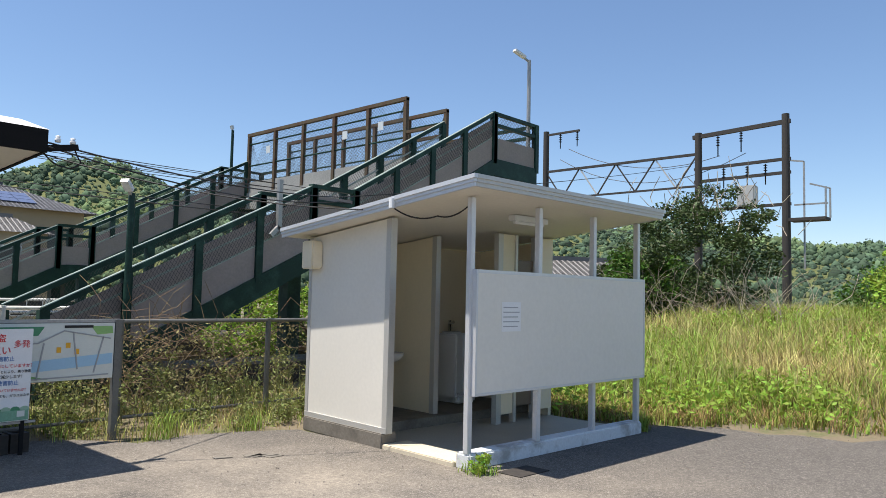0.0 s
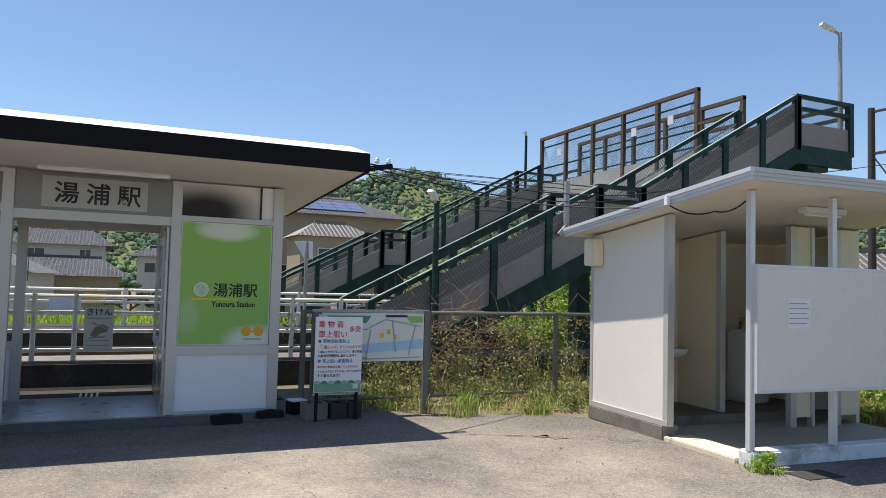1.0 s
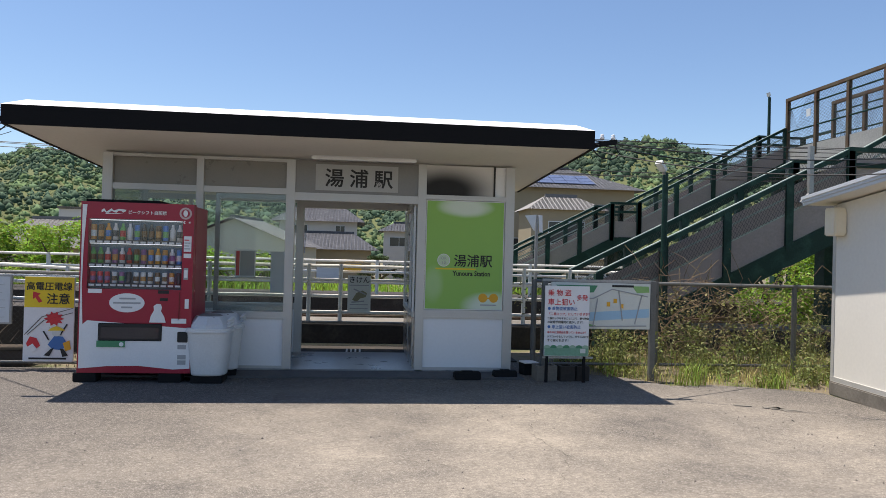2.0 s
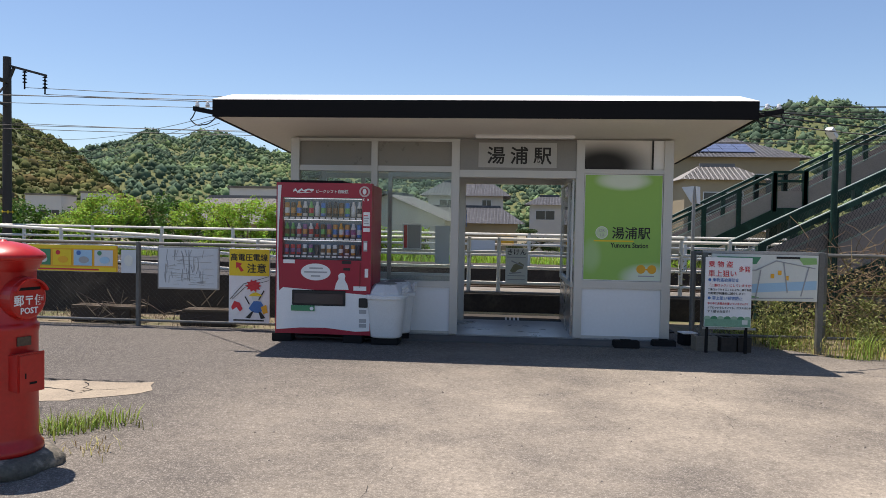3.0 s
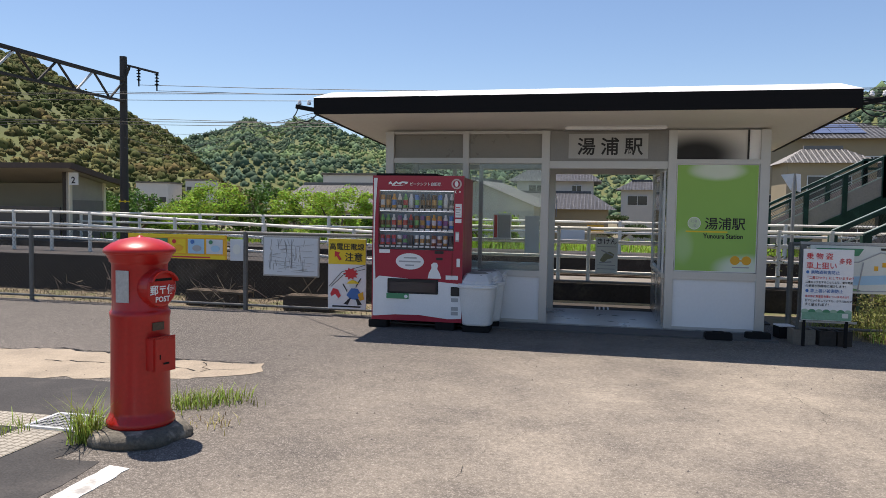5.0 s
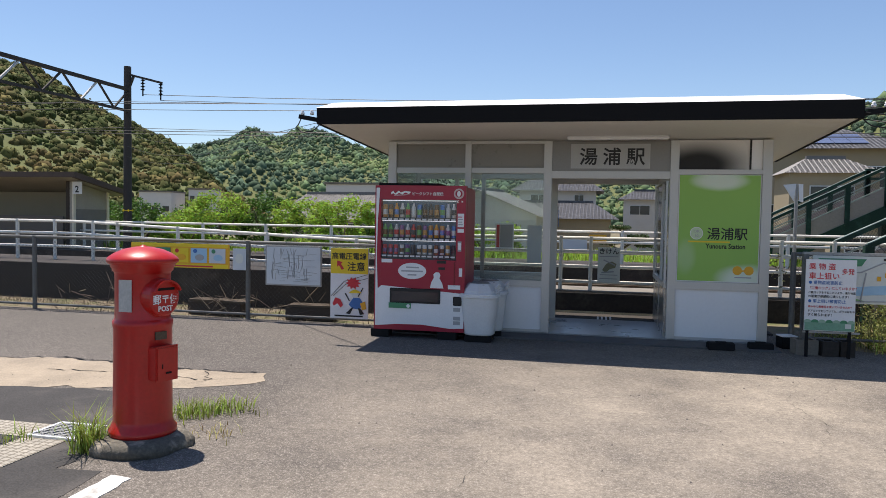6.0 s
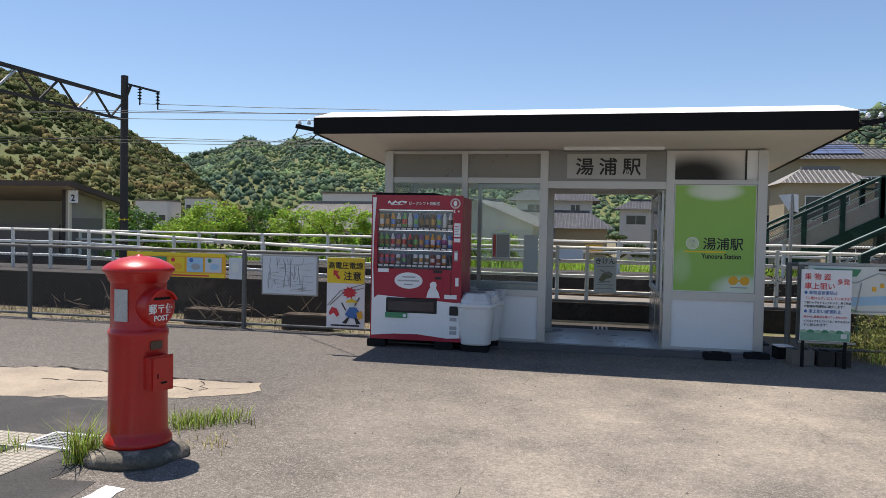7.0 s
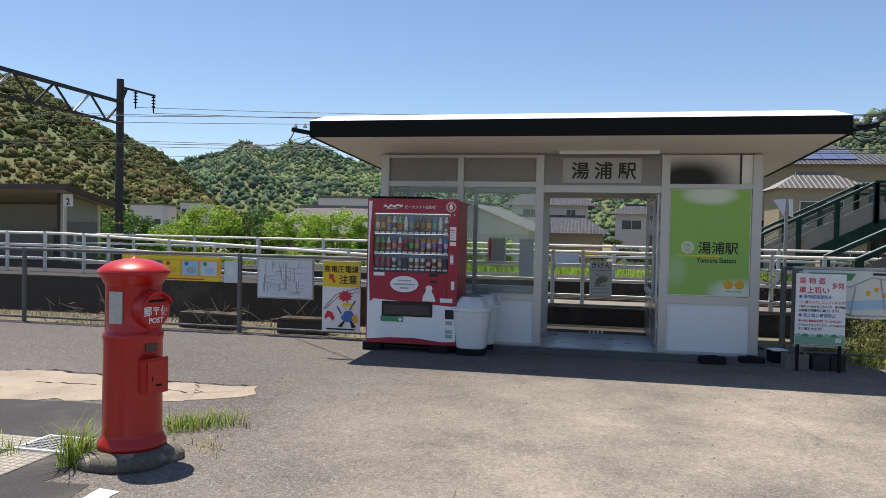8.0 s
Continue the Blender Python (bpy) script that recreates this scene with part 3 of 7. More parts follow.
# strip light under the eaves above the door
strip_light = thing("strip_light", (0, 0, 0), 0, "long white strip light fitting under the eaves", "lamp")
part("housing", B((-0.09, 1.15, 6.78, 6.90, 2.50, 2.56), bevel=0.008), BIN_WHITE, strip_light)
part("tube", B((-0.07, 1.13, 6.80, 6.88, 2.46, 2.50), bevel=0.012), WHITE_PAINT, strip_light)

# ---- toilet shelter ----
TO = thing("toilet_shelter", (5.50, 3.42, 0), -3.4, "small cream public toilet shelter with sloping roof", "toilet")
TW = 2.74
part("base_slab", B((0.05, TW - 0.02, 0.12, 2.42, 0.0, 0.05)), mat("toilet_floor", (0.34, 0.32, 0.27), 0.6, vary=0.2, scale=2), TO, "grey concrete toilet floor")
part("kerb", B((0.0, TW, 0.0, 0.17, 0.0, 0.14), bevel=0.015), PAINT_CONCRETE, TO, "white-painted concrete kerb with worn patches")
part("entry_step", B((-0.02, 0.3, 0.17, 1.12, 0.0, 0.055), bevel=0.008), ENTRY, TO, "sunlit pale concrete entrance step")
part("plinth", B((-0.03, 0.16, 1.12, 2.44, 0.0, 0.15), bevel=0.01), CONCRETE, TO, "grey concrete plinth")
def slope_z(v, top=0.0):
    return 2.335 - 0.105 * v + top
def wall_prism(u0, u1, v0, v1, z0):
    bm = prism([(v0, z0), (v1, z0), (v1, slope_z(v1) - 0.02), (v0, slope_z(v0) - 0.02)], u0, u1, "x")
    return bm
part("side_wall", wall_prism(0.0, 0.06, 1.15, 2.40, 0.15), TOILET_WHITE, TO, "white sunlit side wall panel")
part("corner_post", wall_prism(-0.008, 0.068, 1.08, 1.15, 0.15), ALU, TO)
part("corner_post", wall_prism(-0.008, 0.068, 2.40, 2.45, 0.15), ALU, TO)
part("base_trim", B((-0.012, 0.0, 1.08, 2.45, 0.15, 0.20)), ALU, TO)
part("partition", wall_prism(1.18, 1.23, 1.75, 2.40, 0.05), CREAM_BOUNCE, TO, "cream partition panel, bounce light from the yard in its colour")
part("partition_post", wall_prism(1.17, 1.24, 1.68, 1.75, 0.05), ALU, TO)
part("back_wall", prism([(0.06, 0.05), (TW - 0.05, 0.05), (TW - 0.05, slope_z(2.4) - 0.02), (0.06, slope_z(2.4) - 0.02)], 2.40, 2.45, "y"), CREAM_BOUNCE, TO, "cream back wall panel, bounce light from the yard in its colour")
part("back_stile", B((0.62, 0.65, 2.385, 2.40, 0.05, 2.0)), ALU, TO)
part("back_stile", B((1.70, 1.74, 2.385, 2.40, 0.05, 2.0)), ALU, TO)
for u0, u1 in ((1.66, 1.74), (1.96, 2.0), (2.32, 2.38)):
    part("stall_post", B((u0, u1, 1.18, 1.25, 0.05, slope_z(1.25) - 0.02)), ALU, TO)
for u0, u1 in ((1.74, 1.96), (2.38, TW - 0.06)):
    part("stall_front", B((u0, u1, 1.20, 1.24, 0.15, slope_z(1.24) - 0.02)), CREAM_BOUNCE, TO)
part("stall_door", B((2.0, 2.32, 1.22, 1.25, 0.22, 1.90)), mat("brown_door", (0.16, 0.12, 0.085), 0.5, vary=0.1), TO, "brown cubicle door")
part("end_wall", wall_prism(TW - 0.06, TW - 0.01, 1.24, 2.45, 0.05), CREAM_BOUNCE, TO)
part("inner_step", B((0.07, TW - 0.06, 1.55, 2.40, 0.05, 0.15)), CONCRETE, TO)
for u in (0.0, 0.93, 1.83, TW - 0.06):
    part("post", B((u, u + 0.055, 0.03, 0.085, 0.14, slope_z(0.05) - 0.015), bevel=0.004), ALU_BRIGHT, TO)
part("screen_panel", B((0.05, TW, -0.012, 0.028, 0.645, 1.665)), TOILET_WHITE, TO, "wide white privacy screen panel")
part("screen_frame", B((0.045, TW + 0.004, -0.016, 0.03, 1.665, 1.695), (0.045, TW + 0.004, -0.016, 0.03, 0.62, 0.645), (TW, TW + 0.02, -0.016, 0.03, 0.62, 1.695), (0.03, 0.05, -0.016, 0.03, 0.62, 1.695)), ALU_BRIGHT, TO)
rt = prism([(-0.22, slope_z(-0.22)), (2.60, slope_z(2.60)), (2.60, slope_z(2.60, 0.03)), (-0.22, slope_z(-0.22, 0.03))], -0.24, TW - 0.02, "x")
part("soffit", rt, SOFFIT, TO, "cream underside of the roof")
for k, (o, z0, z1) in enumerate(((0.0, -0.005, 0.03), (0.012, 0.03, 0.06), (0.024, 0.06, 0.095))):
    for u0, u1 in ((-0.262 - o, -0.24), (TW - 0.02, TW + 0.002 + o)):
        part("roof_edge", prism([(-0.24 - o, slope_z(-0.22, z0)), (2.62, slope_z(2.62, z0)), (2.62, slope_z(2.62, z1)), (-0.24 - o, slope_z(-0.22, z1))], u0, u1, "x"), ALU_BRIGHT, TO)
    part("roof_edge", B((-0.24, TW - 0.02, -0.242 - o, -0.22, slope_z(-0.22, z0), slope_z(-0.22, z1))), ALU, TO)
part("roof_sheet", prism([(-0.22, slope_z(-0.22, 0.03)), (2.62, slope_z(2.62, 0.03)), (2.62, slope_z(2.62, 0.094)), (-0.22, slope_z(-0.22, 0.094))], -0.24, TW - 0.02, "x"), ROOF_WHITE, TO, "pale sheet roof")

# ---- footbridge ----
FBR = thing("footbridge", (0, 0, 0), 0, "dark green steel footbridge with rusty mesh parapets", "footbridge")


DECK = 4.42
NY0, NY1 = 9.2, 10.7


def flight(y0, y1, x0, z0, x1, z1, rails=4):
    """A stair flight rising from (x0, z0) to (x1, z1) at the walking line; sides at y0 and y1."""
    rail = 1.05
    for y in (y0, y1):
        part("stringer", prism([(x0, z0 - 0.30), (x1, z1 - 0.30), (x1, z1 + 0.05), (x0, z0 + 0.05)], y - 0.05, y + 0.05, "y"), GREEN_PAINT, FBR)
        high = 0.94 if y == NY0 else 0.52
        part("side_panel", prism([(x0, z0 + 0.06), (x1, z1 + 0.06), (x1, z1 + high), (x0, z0 + high)], y - 0.012, y + 0.012, "y"), BRIDGE_SIDE, FBR, "grey-brown side panel")
        part("handrail", beams([((x0, y, z0 + rail), (x1, y, z1 + rail))], 0.09, 0.07), GREEN_PAINT, FBR)
        # thin cap, paler than the rail below it
        part("handrail_cap", beams([((x0, y, z0 + rail + 0.043), (x1, y, z1 + rail + 0.043))], 0.07, 0.016), GREEN_TOP, FBR, "pale rail top")
        part("mid_rail", beams([((x0, y, z0 + 0.80), (x1, y, z1 + 0.80)), ((x0, y, z0 + 0.55), (x1, y, z1 + 0.55))], 0.03, 0.03), GREEN_TOP, FBR)
        for i in range(rails):
            t = (i + 0.02) / (rails - 0.96) if rails > 1 else 0
            t = min(1, t)
            x, z = x0 + (x1 - x0) * t, z0 + (z1 - z0) * t
            part("post", B((x - 0.06, x + 0.06, y - 0.06, y + 0.06, z - 0.05, z + rail)), GREEN_PAINT, FBR)
        mesh_wires(x0, z0 + 0.55, x1, z1 + 0.55, y - (0.02 if y == NY0 else 0.0), 0.47)
    n = max(2, round((z1 - z0) / 0.17))
    for i in range(n):
        xa, xb = x0 + (x1 - x0) * i / n, x0 + (x1 - x0) * (i + 1) / n
        z = z0 + (z1 - z0) * (i + 1) / n
        part("tread", B((xa, xb + 0.03, y0 + 0.05, y1 - 0.05, z - 0.05, z)), BRIDGE_PALE, FBR)
    part("soffit", prism([(x0, z0 - 0.12), (x1, z1 - 0.12), (x1, z1 - 0.06), (x0, z0 - 0.06)], y0 + 0.05, y1 - 0.05, "y"), GREEN_PAINT, FBR)


def mesh_wires(x0, z0, x1, z1, y, h, step=0.055, r=0.003):
    """Diagonal mesh between two sloping lines."""
    vs, fs = [], []
    n = int((x1 - x0) / step)
    for i in range(n):
        for s in (-1, 1):
            xa = x0 + (x1 - x0) * (i + 0.5) / n
            xb = xa + s * h * 0.6
            xb = min(max(xb, x0), x1)
            za = z0 + (z1 - z0) * (xa - x0) / (x1 - x0)
            zb = z0 + (z1 - z0) * (xb - x0) / (x1 - x0) + h
            k = len(vs)
            vs += [(xa - r, y - r, za), (xa + r, y - r, za), (xa, y + r, za), (xb - r, y - r, zb), (xb + r, y - r, zb), (xb, y + r, zb)]
            fs += [(k, k + 1, k + 4, k + 3), (k + 1, k + 2, k + 5, k + 4), (k + 2, k, k + 3, k + 5)]
    return raw("wire_mesh", vs, fs, MESH, FBR)


def landing(y0, y1, x0, x1, z, front=True, back=True, right=False):
    part("landing_slab", B((x0, x1, y0, y1, z - 0.12, z)), BRIDGE_PALE, FBR)
    part("landing_beam", B((x0, x1, y0 - 0.05, y0 + 0.05, z - 0.32, z + 0.05)), GREEN_PAINT, FBR)
    part("landing_beam", B((x0, x1, y1 - 0.05, y1 + 0.05, z - 0.32, z + 0.05)), GREEN_PAINT, FBR)
    for y, on in ((y0, front), (y1, back)):
        if on:
            part("side_panel", B((x0, x1, y - 0.012, y + 0.012, z + 0.06, z + (0.9 if y == NY0 and x0 < 10 else 0.52))), BRIDGE_SIDE, FBR)
            part("handrail", beams([((x0, y, z + 1.05), (x1, y, z + 1.05)), ((x0, y, z + 0.8), (x1, y, z + 0.8))], 0.09, 0.07), GREEN_PAINT, FBR)
            for x in (x0, x1):
                part("post", B((x - 0.06, x + 0.06, y - 0.06, y + 0.06, z - 0.05, z + 1.08)), GREEN_PAINT, FBR)
            mesh_wires(x0, z + 0.52, x1, z + 0.52, y, 0.5)
    if right:
        part("side_panel", B((x1 - 0.012, x1 + 0.012, y0, y1, z + 0.06, z + 0.52)), BRIDGE_SIDE, FBR)
        part("handrail", beams([((x1, y0, z + 1.05), (x1, y1, z + 1.05)), ((x1, y0, z + 0.8), (x1, y1, z + 0.8))], 0.09, 0.07), GREEN_PAINT, FBR)


flight(NY0, NY1, 4.1, 0.12, 8.2, 2.18, 5)
landing(NY0, NY1, 8.2, 9.1, 2.20)
flight(NY0, NY1, 9.1, 2.22, 13.0, DECK, 5)
landing(NY0, NY1, 13.0, 14.55, DECK, back=False, right=True)
part("landing_slab", B((13.1, 14.6, NY1, 12.05, DECK - 0.12, DECK)), BRIDGE_PALE, FBR)
# far flights
FY0, FY1 = 19.0, 20.5
flight(FY0, FY1, 3.0, -0.45, 7.75, 1.98, 6)
landing(FY0, FY1, 7.75, 8.55, 2.0)
flight(FY0, FY1, 8.55, 2.03, 13.1, DECK, 5)
landing(FY0, FY1, 13.1, 14.6, DECK, front=False, right=True)
# deck over the tracks
part("deck_slab", B((13.1, 14.6, 12.05, 19.0, DECK - 0.15, DECK)), BRIDGE_PALE, FBR)
for x in (13.13, 14.6):
    part("deck_girder", B((x - 0.06, x + 0.06, 10.7, 19.0, DECK - 0.42, DECK + 0.08)), BRIDGE_PALE, FBR, "pale grey deck girder")
    part("kick_plate", B((x - 0.012, x + 0.012, 12.05, 19.0, DECK + 0.08, DECK + 0.42)), BRIDGE_PALE, FBR)
    for i in range(6):
        y = 12.08 + i * 6.89 / 5
        part("parapet_post", B((x - 0.05, x + 0.05, y - 0.05, y + 0.05, DECK - 0.2, 6.33)), RUST, FBR, "rusty brown parapet post")
    part("parapet_rail", B((x - 0.055, x + 0.055, 12.03, 19.02, 6.27, 6.36)), RUST, FBR, "rusty brown top rail")
    part("parapet_bar", rods([((x, 12.08, 6.02), (x, 18.97, 6.02)), ((x, 12.08, 5.35), (x, 18.97, 5.35))], 0.025), GREEN_PAINT, FBR)
    vs, fs = [], []
    for i in range(115):
        for s in (-1, 1):
            ya = 12.1 + i * 0.0597
            yb = min(max(ya + s * 1.5 * 0.6, 12.08), 18.97)
            k = len(vs)
            r = 0.0025
            vs += [(x - r, ya - r, DECK + 0.42), (x - r, ya + r, DECK + 0.42), (x + r, ya, DECK + 0.42), (x - r, yb - r, 6.3), (x - r, yb + r, 6.3), (x + r, yb, 6.3)]
            fs += [(k, k + 1, k + 4, k + 3), (k + 1, k + 2, k + 5, k + 4), (k + 2, k, k + 3, k + 5)]
    raw("wire_mesh", vs, fs, MESH, FBR)
# low green rails between the landing and the tall parapet
for x in (13.13, 14.6):
    part("handrail", beams([((x, NY1, DECK + 1.05), (x, 12.05, DECK + 1.05)), ((x, NY1, DECK + 0.8), (x, 12.05, DECK + 0.8))], 0.08, 0.07), RUST, FBR)
# supports
for x, y, z in ((8.65, NY0 + 0.3, 1.95), (8.65, NY1 - 0.3, 1.95), (13.6, NY0 + 0.35, 4.2), (13.6, NY1 + 0.5, 4.2), (8.15, FY0 + 0.3, 1.75), (8.15, FY1 - 0.3, 1.75), (13.6, FY0 + 0.3, 4.2), (13.6, FY1 - 0.3, 4.2)):
    part("pier", B((x - 0.14, x + 0.14, y - 0.14, y + 0.14, -0.3, z)), GREEN_PAINT, FBR)
part("cross_beam", B((13.3, 13.9, NY0, NY1 + 0.8, 4.0, 4.2)), GREEN_PAINT, FBR)

# ---- platforms and track bed ----
tagged(part("platform_near", B((-2.6, 40, 9.33, 10.2, -0.1, 0.37), bevel=0.01), CONCRETE), "worn pale concrete of the near platform", "platform", kind="structure")
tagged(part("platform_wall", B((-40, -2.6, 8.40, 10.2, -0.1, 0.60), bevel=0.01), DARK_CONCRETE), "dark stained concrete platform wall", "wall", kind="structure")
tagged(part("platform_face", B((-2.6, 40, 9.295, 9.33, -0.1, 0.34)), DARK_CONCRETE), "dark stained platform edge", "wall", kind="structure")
tagged(part("track_bed", B((-90, 90, 10.2, 15.0, -0.2, -0.02)), GRAVEL), "brown gravel track bed", "track bed", kind="structure")
tagged(part("platform_far", B((-60, 14, 15.0, 17.2, -0.2, 0.42), bevel=0.01), DARK_CONCRETE), "dark weathered far platform", "platform", kind="structure")
for y in (11.3, 12.4, 13.4, 14.5):
    tagged(part("rail_line", B((-90, 90, y - 0.035, y + 0.035, -0.02, 0.13)), RUST), "rusty steel running rail", "rail", kind="structure")

# dark concrete here stands in for the shadow behind the waiting room
tagged(part("back_path", B((-2.6, 2.6, 7.9, 9.29, -0.05, 0.03)), DARK_CONCRETE), "worn concrete path behind the waiting room, darkened to look shaded", "pavement", kind="structure")
# pale edge line and small marks on the step behind the station
tagged(part("edge_line", B((-0.35, 1.3, 9.25, 9.29, 0.012, 0.06)), mat("pale_edge_paint", (0.5, 0.44, 0.3), 0.8, vary=0.3, scale=9), None), "worn pale edge line at the foot of the platform", "edge line", kind="structure")
for i in range(4):
    tagged(part("step_mark", B((0.34 + i * 0.06, 0.365 + i * 0.06, 8.56, 8.86, 0.03, 0.038)), WHITE_PAINT), "small white painted bar on the step", "marking", kind="structure")
for y, z in ((12.95, 5.75), (14.35, 5.7), (17.9, 5.75)):
    part("tag_plate", B((13.085, 13.095, y - 0.10, y + 0.10, z - 0.11, z + 0.11)), P_PALE, FBR, "small pale number plate on the mesh")

# ---- wooded hills ----
def hill(name, rows, r0, r1, material, label, step, blob, seed, fine=1, base=-1.6, spray=(0.10, 0.24), round_=1):
    """A wooded ridge seen from the yard: rows of (bearing in degrees, rise over distance) along its crest r1 metres off."""
    rnd = random.Random(seed)
    az = [radians(a) for a, _ in rows]
    el = [e for _, e in rows]
    def crest(a):
        return 1.45 + float(np.interp(a, az, el)) * r1
    def place(a, t):
        r = r0 + (r1 - r0) * t
        z = base + (crest(a) - base) * math.sin(t * math.pi / 2) ** 0.85
        z += r1 * (0.020 * noise.noise(Vector((a * 11 + seed, t * 3, 0))) + 0.004 * noise.noise(Vector((a * 38, t * 9, seed)))) * math.sin(t * math.pi)
        return Vector((0.4 + r * math.sin(a), -1.5 + r * math.cos(a), z))
    vs, fs = [], []
    nx, ny = 60, 12
    for j in range(ny + 1):
        for i in range(nx + 1):
            v = place(az[0] + (az[-1] - az[0]) * i / nx, j / ny)
            vs.append((v.x, v.y, v.z - blob * 0.25))
    for j in range(ny):
        for i in range(nx):
            a = j * (nx + 1) + i
            fs.append((a, a + 1, a + nx + 2, a + nx + 1))
    ob = tagged(raw(name, vs, fs, HILL, smooth=True), label, "hill", kind="structure")
    # every crown is a lumpy heap with leaf sprays standing out of it
    nrng = np.random.RandomState(seed)
    spots = []
    m = int((r1 - r0) / step)
    for j in range(m + 1):
        r = r0 + (r1 - r0) * j / m
        n = int((az[-1] - az[0]) * r / step)
        for i in range(n):
            a = az[0] + (az[-1] - az[0]) * (i + rnd.random()) / n
            v = place(a, min(1, max(0, (j + rnd.uniform(-0.5, 0.5)) / m)))
            s = blob * rnd.choice((0.4, 0.5, 0.65, 0.85, 1.2)) * (1 + 0.4 * noise.noise(Vector((v.x, v.y, 0)) / (blob * 12)))
            spots.append((v.x, v.y, v.z - s * 0.35, s, s * rnd.choice((0.75, 0.9, 1.0, 1.2, 1.5))))
    spots = np.array(spots)
    ico = bmesh.new()
    bmesh.ops.create_icosphere(ico, subdivisions=round_, radius=0.88)
    iv = np.array([v.co for v in ico.verts])
    it = np.array([[v.index for v in f.verts] for f in ico.faces])
    ico.free()
    lump = 1 + nrng.uniform(-0.22, 0.22, (len(spots), len(iv), 1))
    core = spots[:, None, :3] + iv[None] * lump * np.stack([spots[:, 3], spots[:, 3], spots[:, 4]], 1)[:, None, :]
    tri = it[None] + (np.arange(len(spots)) * len(iv))[:, None, None]
    heaps = raw("tree_heaps", core.reshape(-1, 3).tolist(), tri.reshape(-1, 3).tolist(), material, ob, "dense forest tree crowns", True)
    heaps["kind"] = "stuff"
    q = np.repeat(spots, fine, axis=0)
    d = nrng.normal(size=(len(q), 3))
    d[:, 2] = np.abs(d[:, 2]) * 0.9 - 0.2
    d /= np.linalg.norm(d, axis=1)[:, None]
    c = q[:, :3] + d * np.stack([q[:, 3], q[:, 3], q[:, 4]], 1) * nrng.uniform(0.78, 1.1, (len(q), 1))
    nrm = d + nrng.normal(size=d.shape) * 0.5
    nrm /= np.linalg.norm(nrm, axis=1)[:, None]
    u = np.cross(nrm, nrng.normal(size=d.shape))
    u /= np.linalg.norm(u, axis=1)[:, None]
    w = np.cross(nrm, u)
    size = (q[:, 3] * nrng.uniform(*spray, len(q)))[:, None]
    quad = np.stack([c - u * size, c - w * size * 0.6, c + u * size, c + w * size * 0.6], 1).reshape(-1, 3)
    crowns = raw("tree_crowns", quad.tolist(), np.arange(len(quad)).reshape(-1, 4).tolist(), material, ob, "leaf sprays of the forest crowns")
    crowns["kind"] = "stuff"
    return ob


hill("hill_near", [(-52, 0.198), (-50, 0.193), (-43.4, 0.159), (-41.4, 0.149), (-38.3, 0.121), (-35, 0.091), (-32.7, 0.073), (-31.2, 0.056), (-29.5, 0.039), (-27.5, 0.008), (-25, -0.01)], 165, 430, CANOPY, "steep hillside with mixed green and brown forest", 2.5, 1.6, 11, fine=22, spray=(0.12, 0.34), round_=2)
hill("hill_far", [(-48, 0.07), (-36, 0.078), (-31.6, 0.076), (-28.7, 0.088), (-27.1, 0.104), (-26, 0.1), (-25, 0.088), (-23.8, 0.098), (-22, 0.103), (-18.5, 0.085), (-12, 0.085), (-5, 0.085), (4, 0.085), (10, 0.08), (15, 0.085)], 520, 1150, CANOPY_HAZE, "distant green forested ridge", 6.8, 4.4, 12, fine=12, spray=(0.14, 0.36))
hill("hill_behind_bridge", [(10, 0.07), (14, 0.095), (16.9, 0.115), (18, 0.126), (20, 0.138), (22.9, 0.136), (25.9, 0.127), (29, 0.11), (34, 0.085), (45, 0.07), (50, 0.075), (57, 0.09), (61, 0.09), (64, 0.096), (66.4, 0.083), (70, 0.07), (74.3, 0.068), (76, 0.06), (79, 0.066), (88, 0.08)], 280, 620, CANOPY_HAZE, "forested green hill behind the footbridge", 4.4, 3.0, 13, fine=12, spray=(0.14, 0.36))

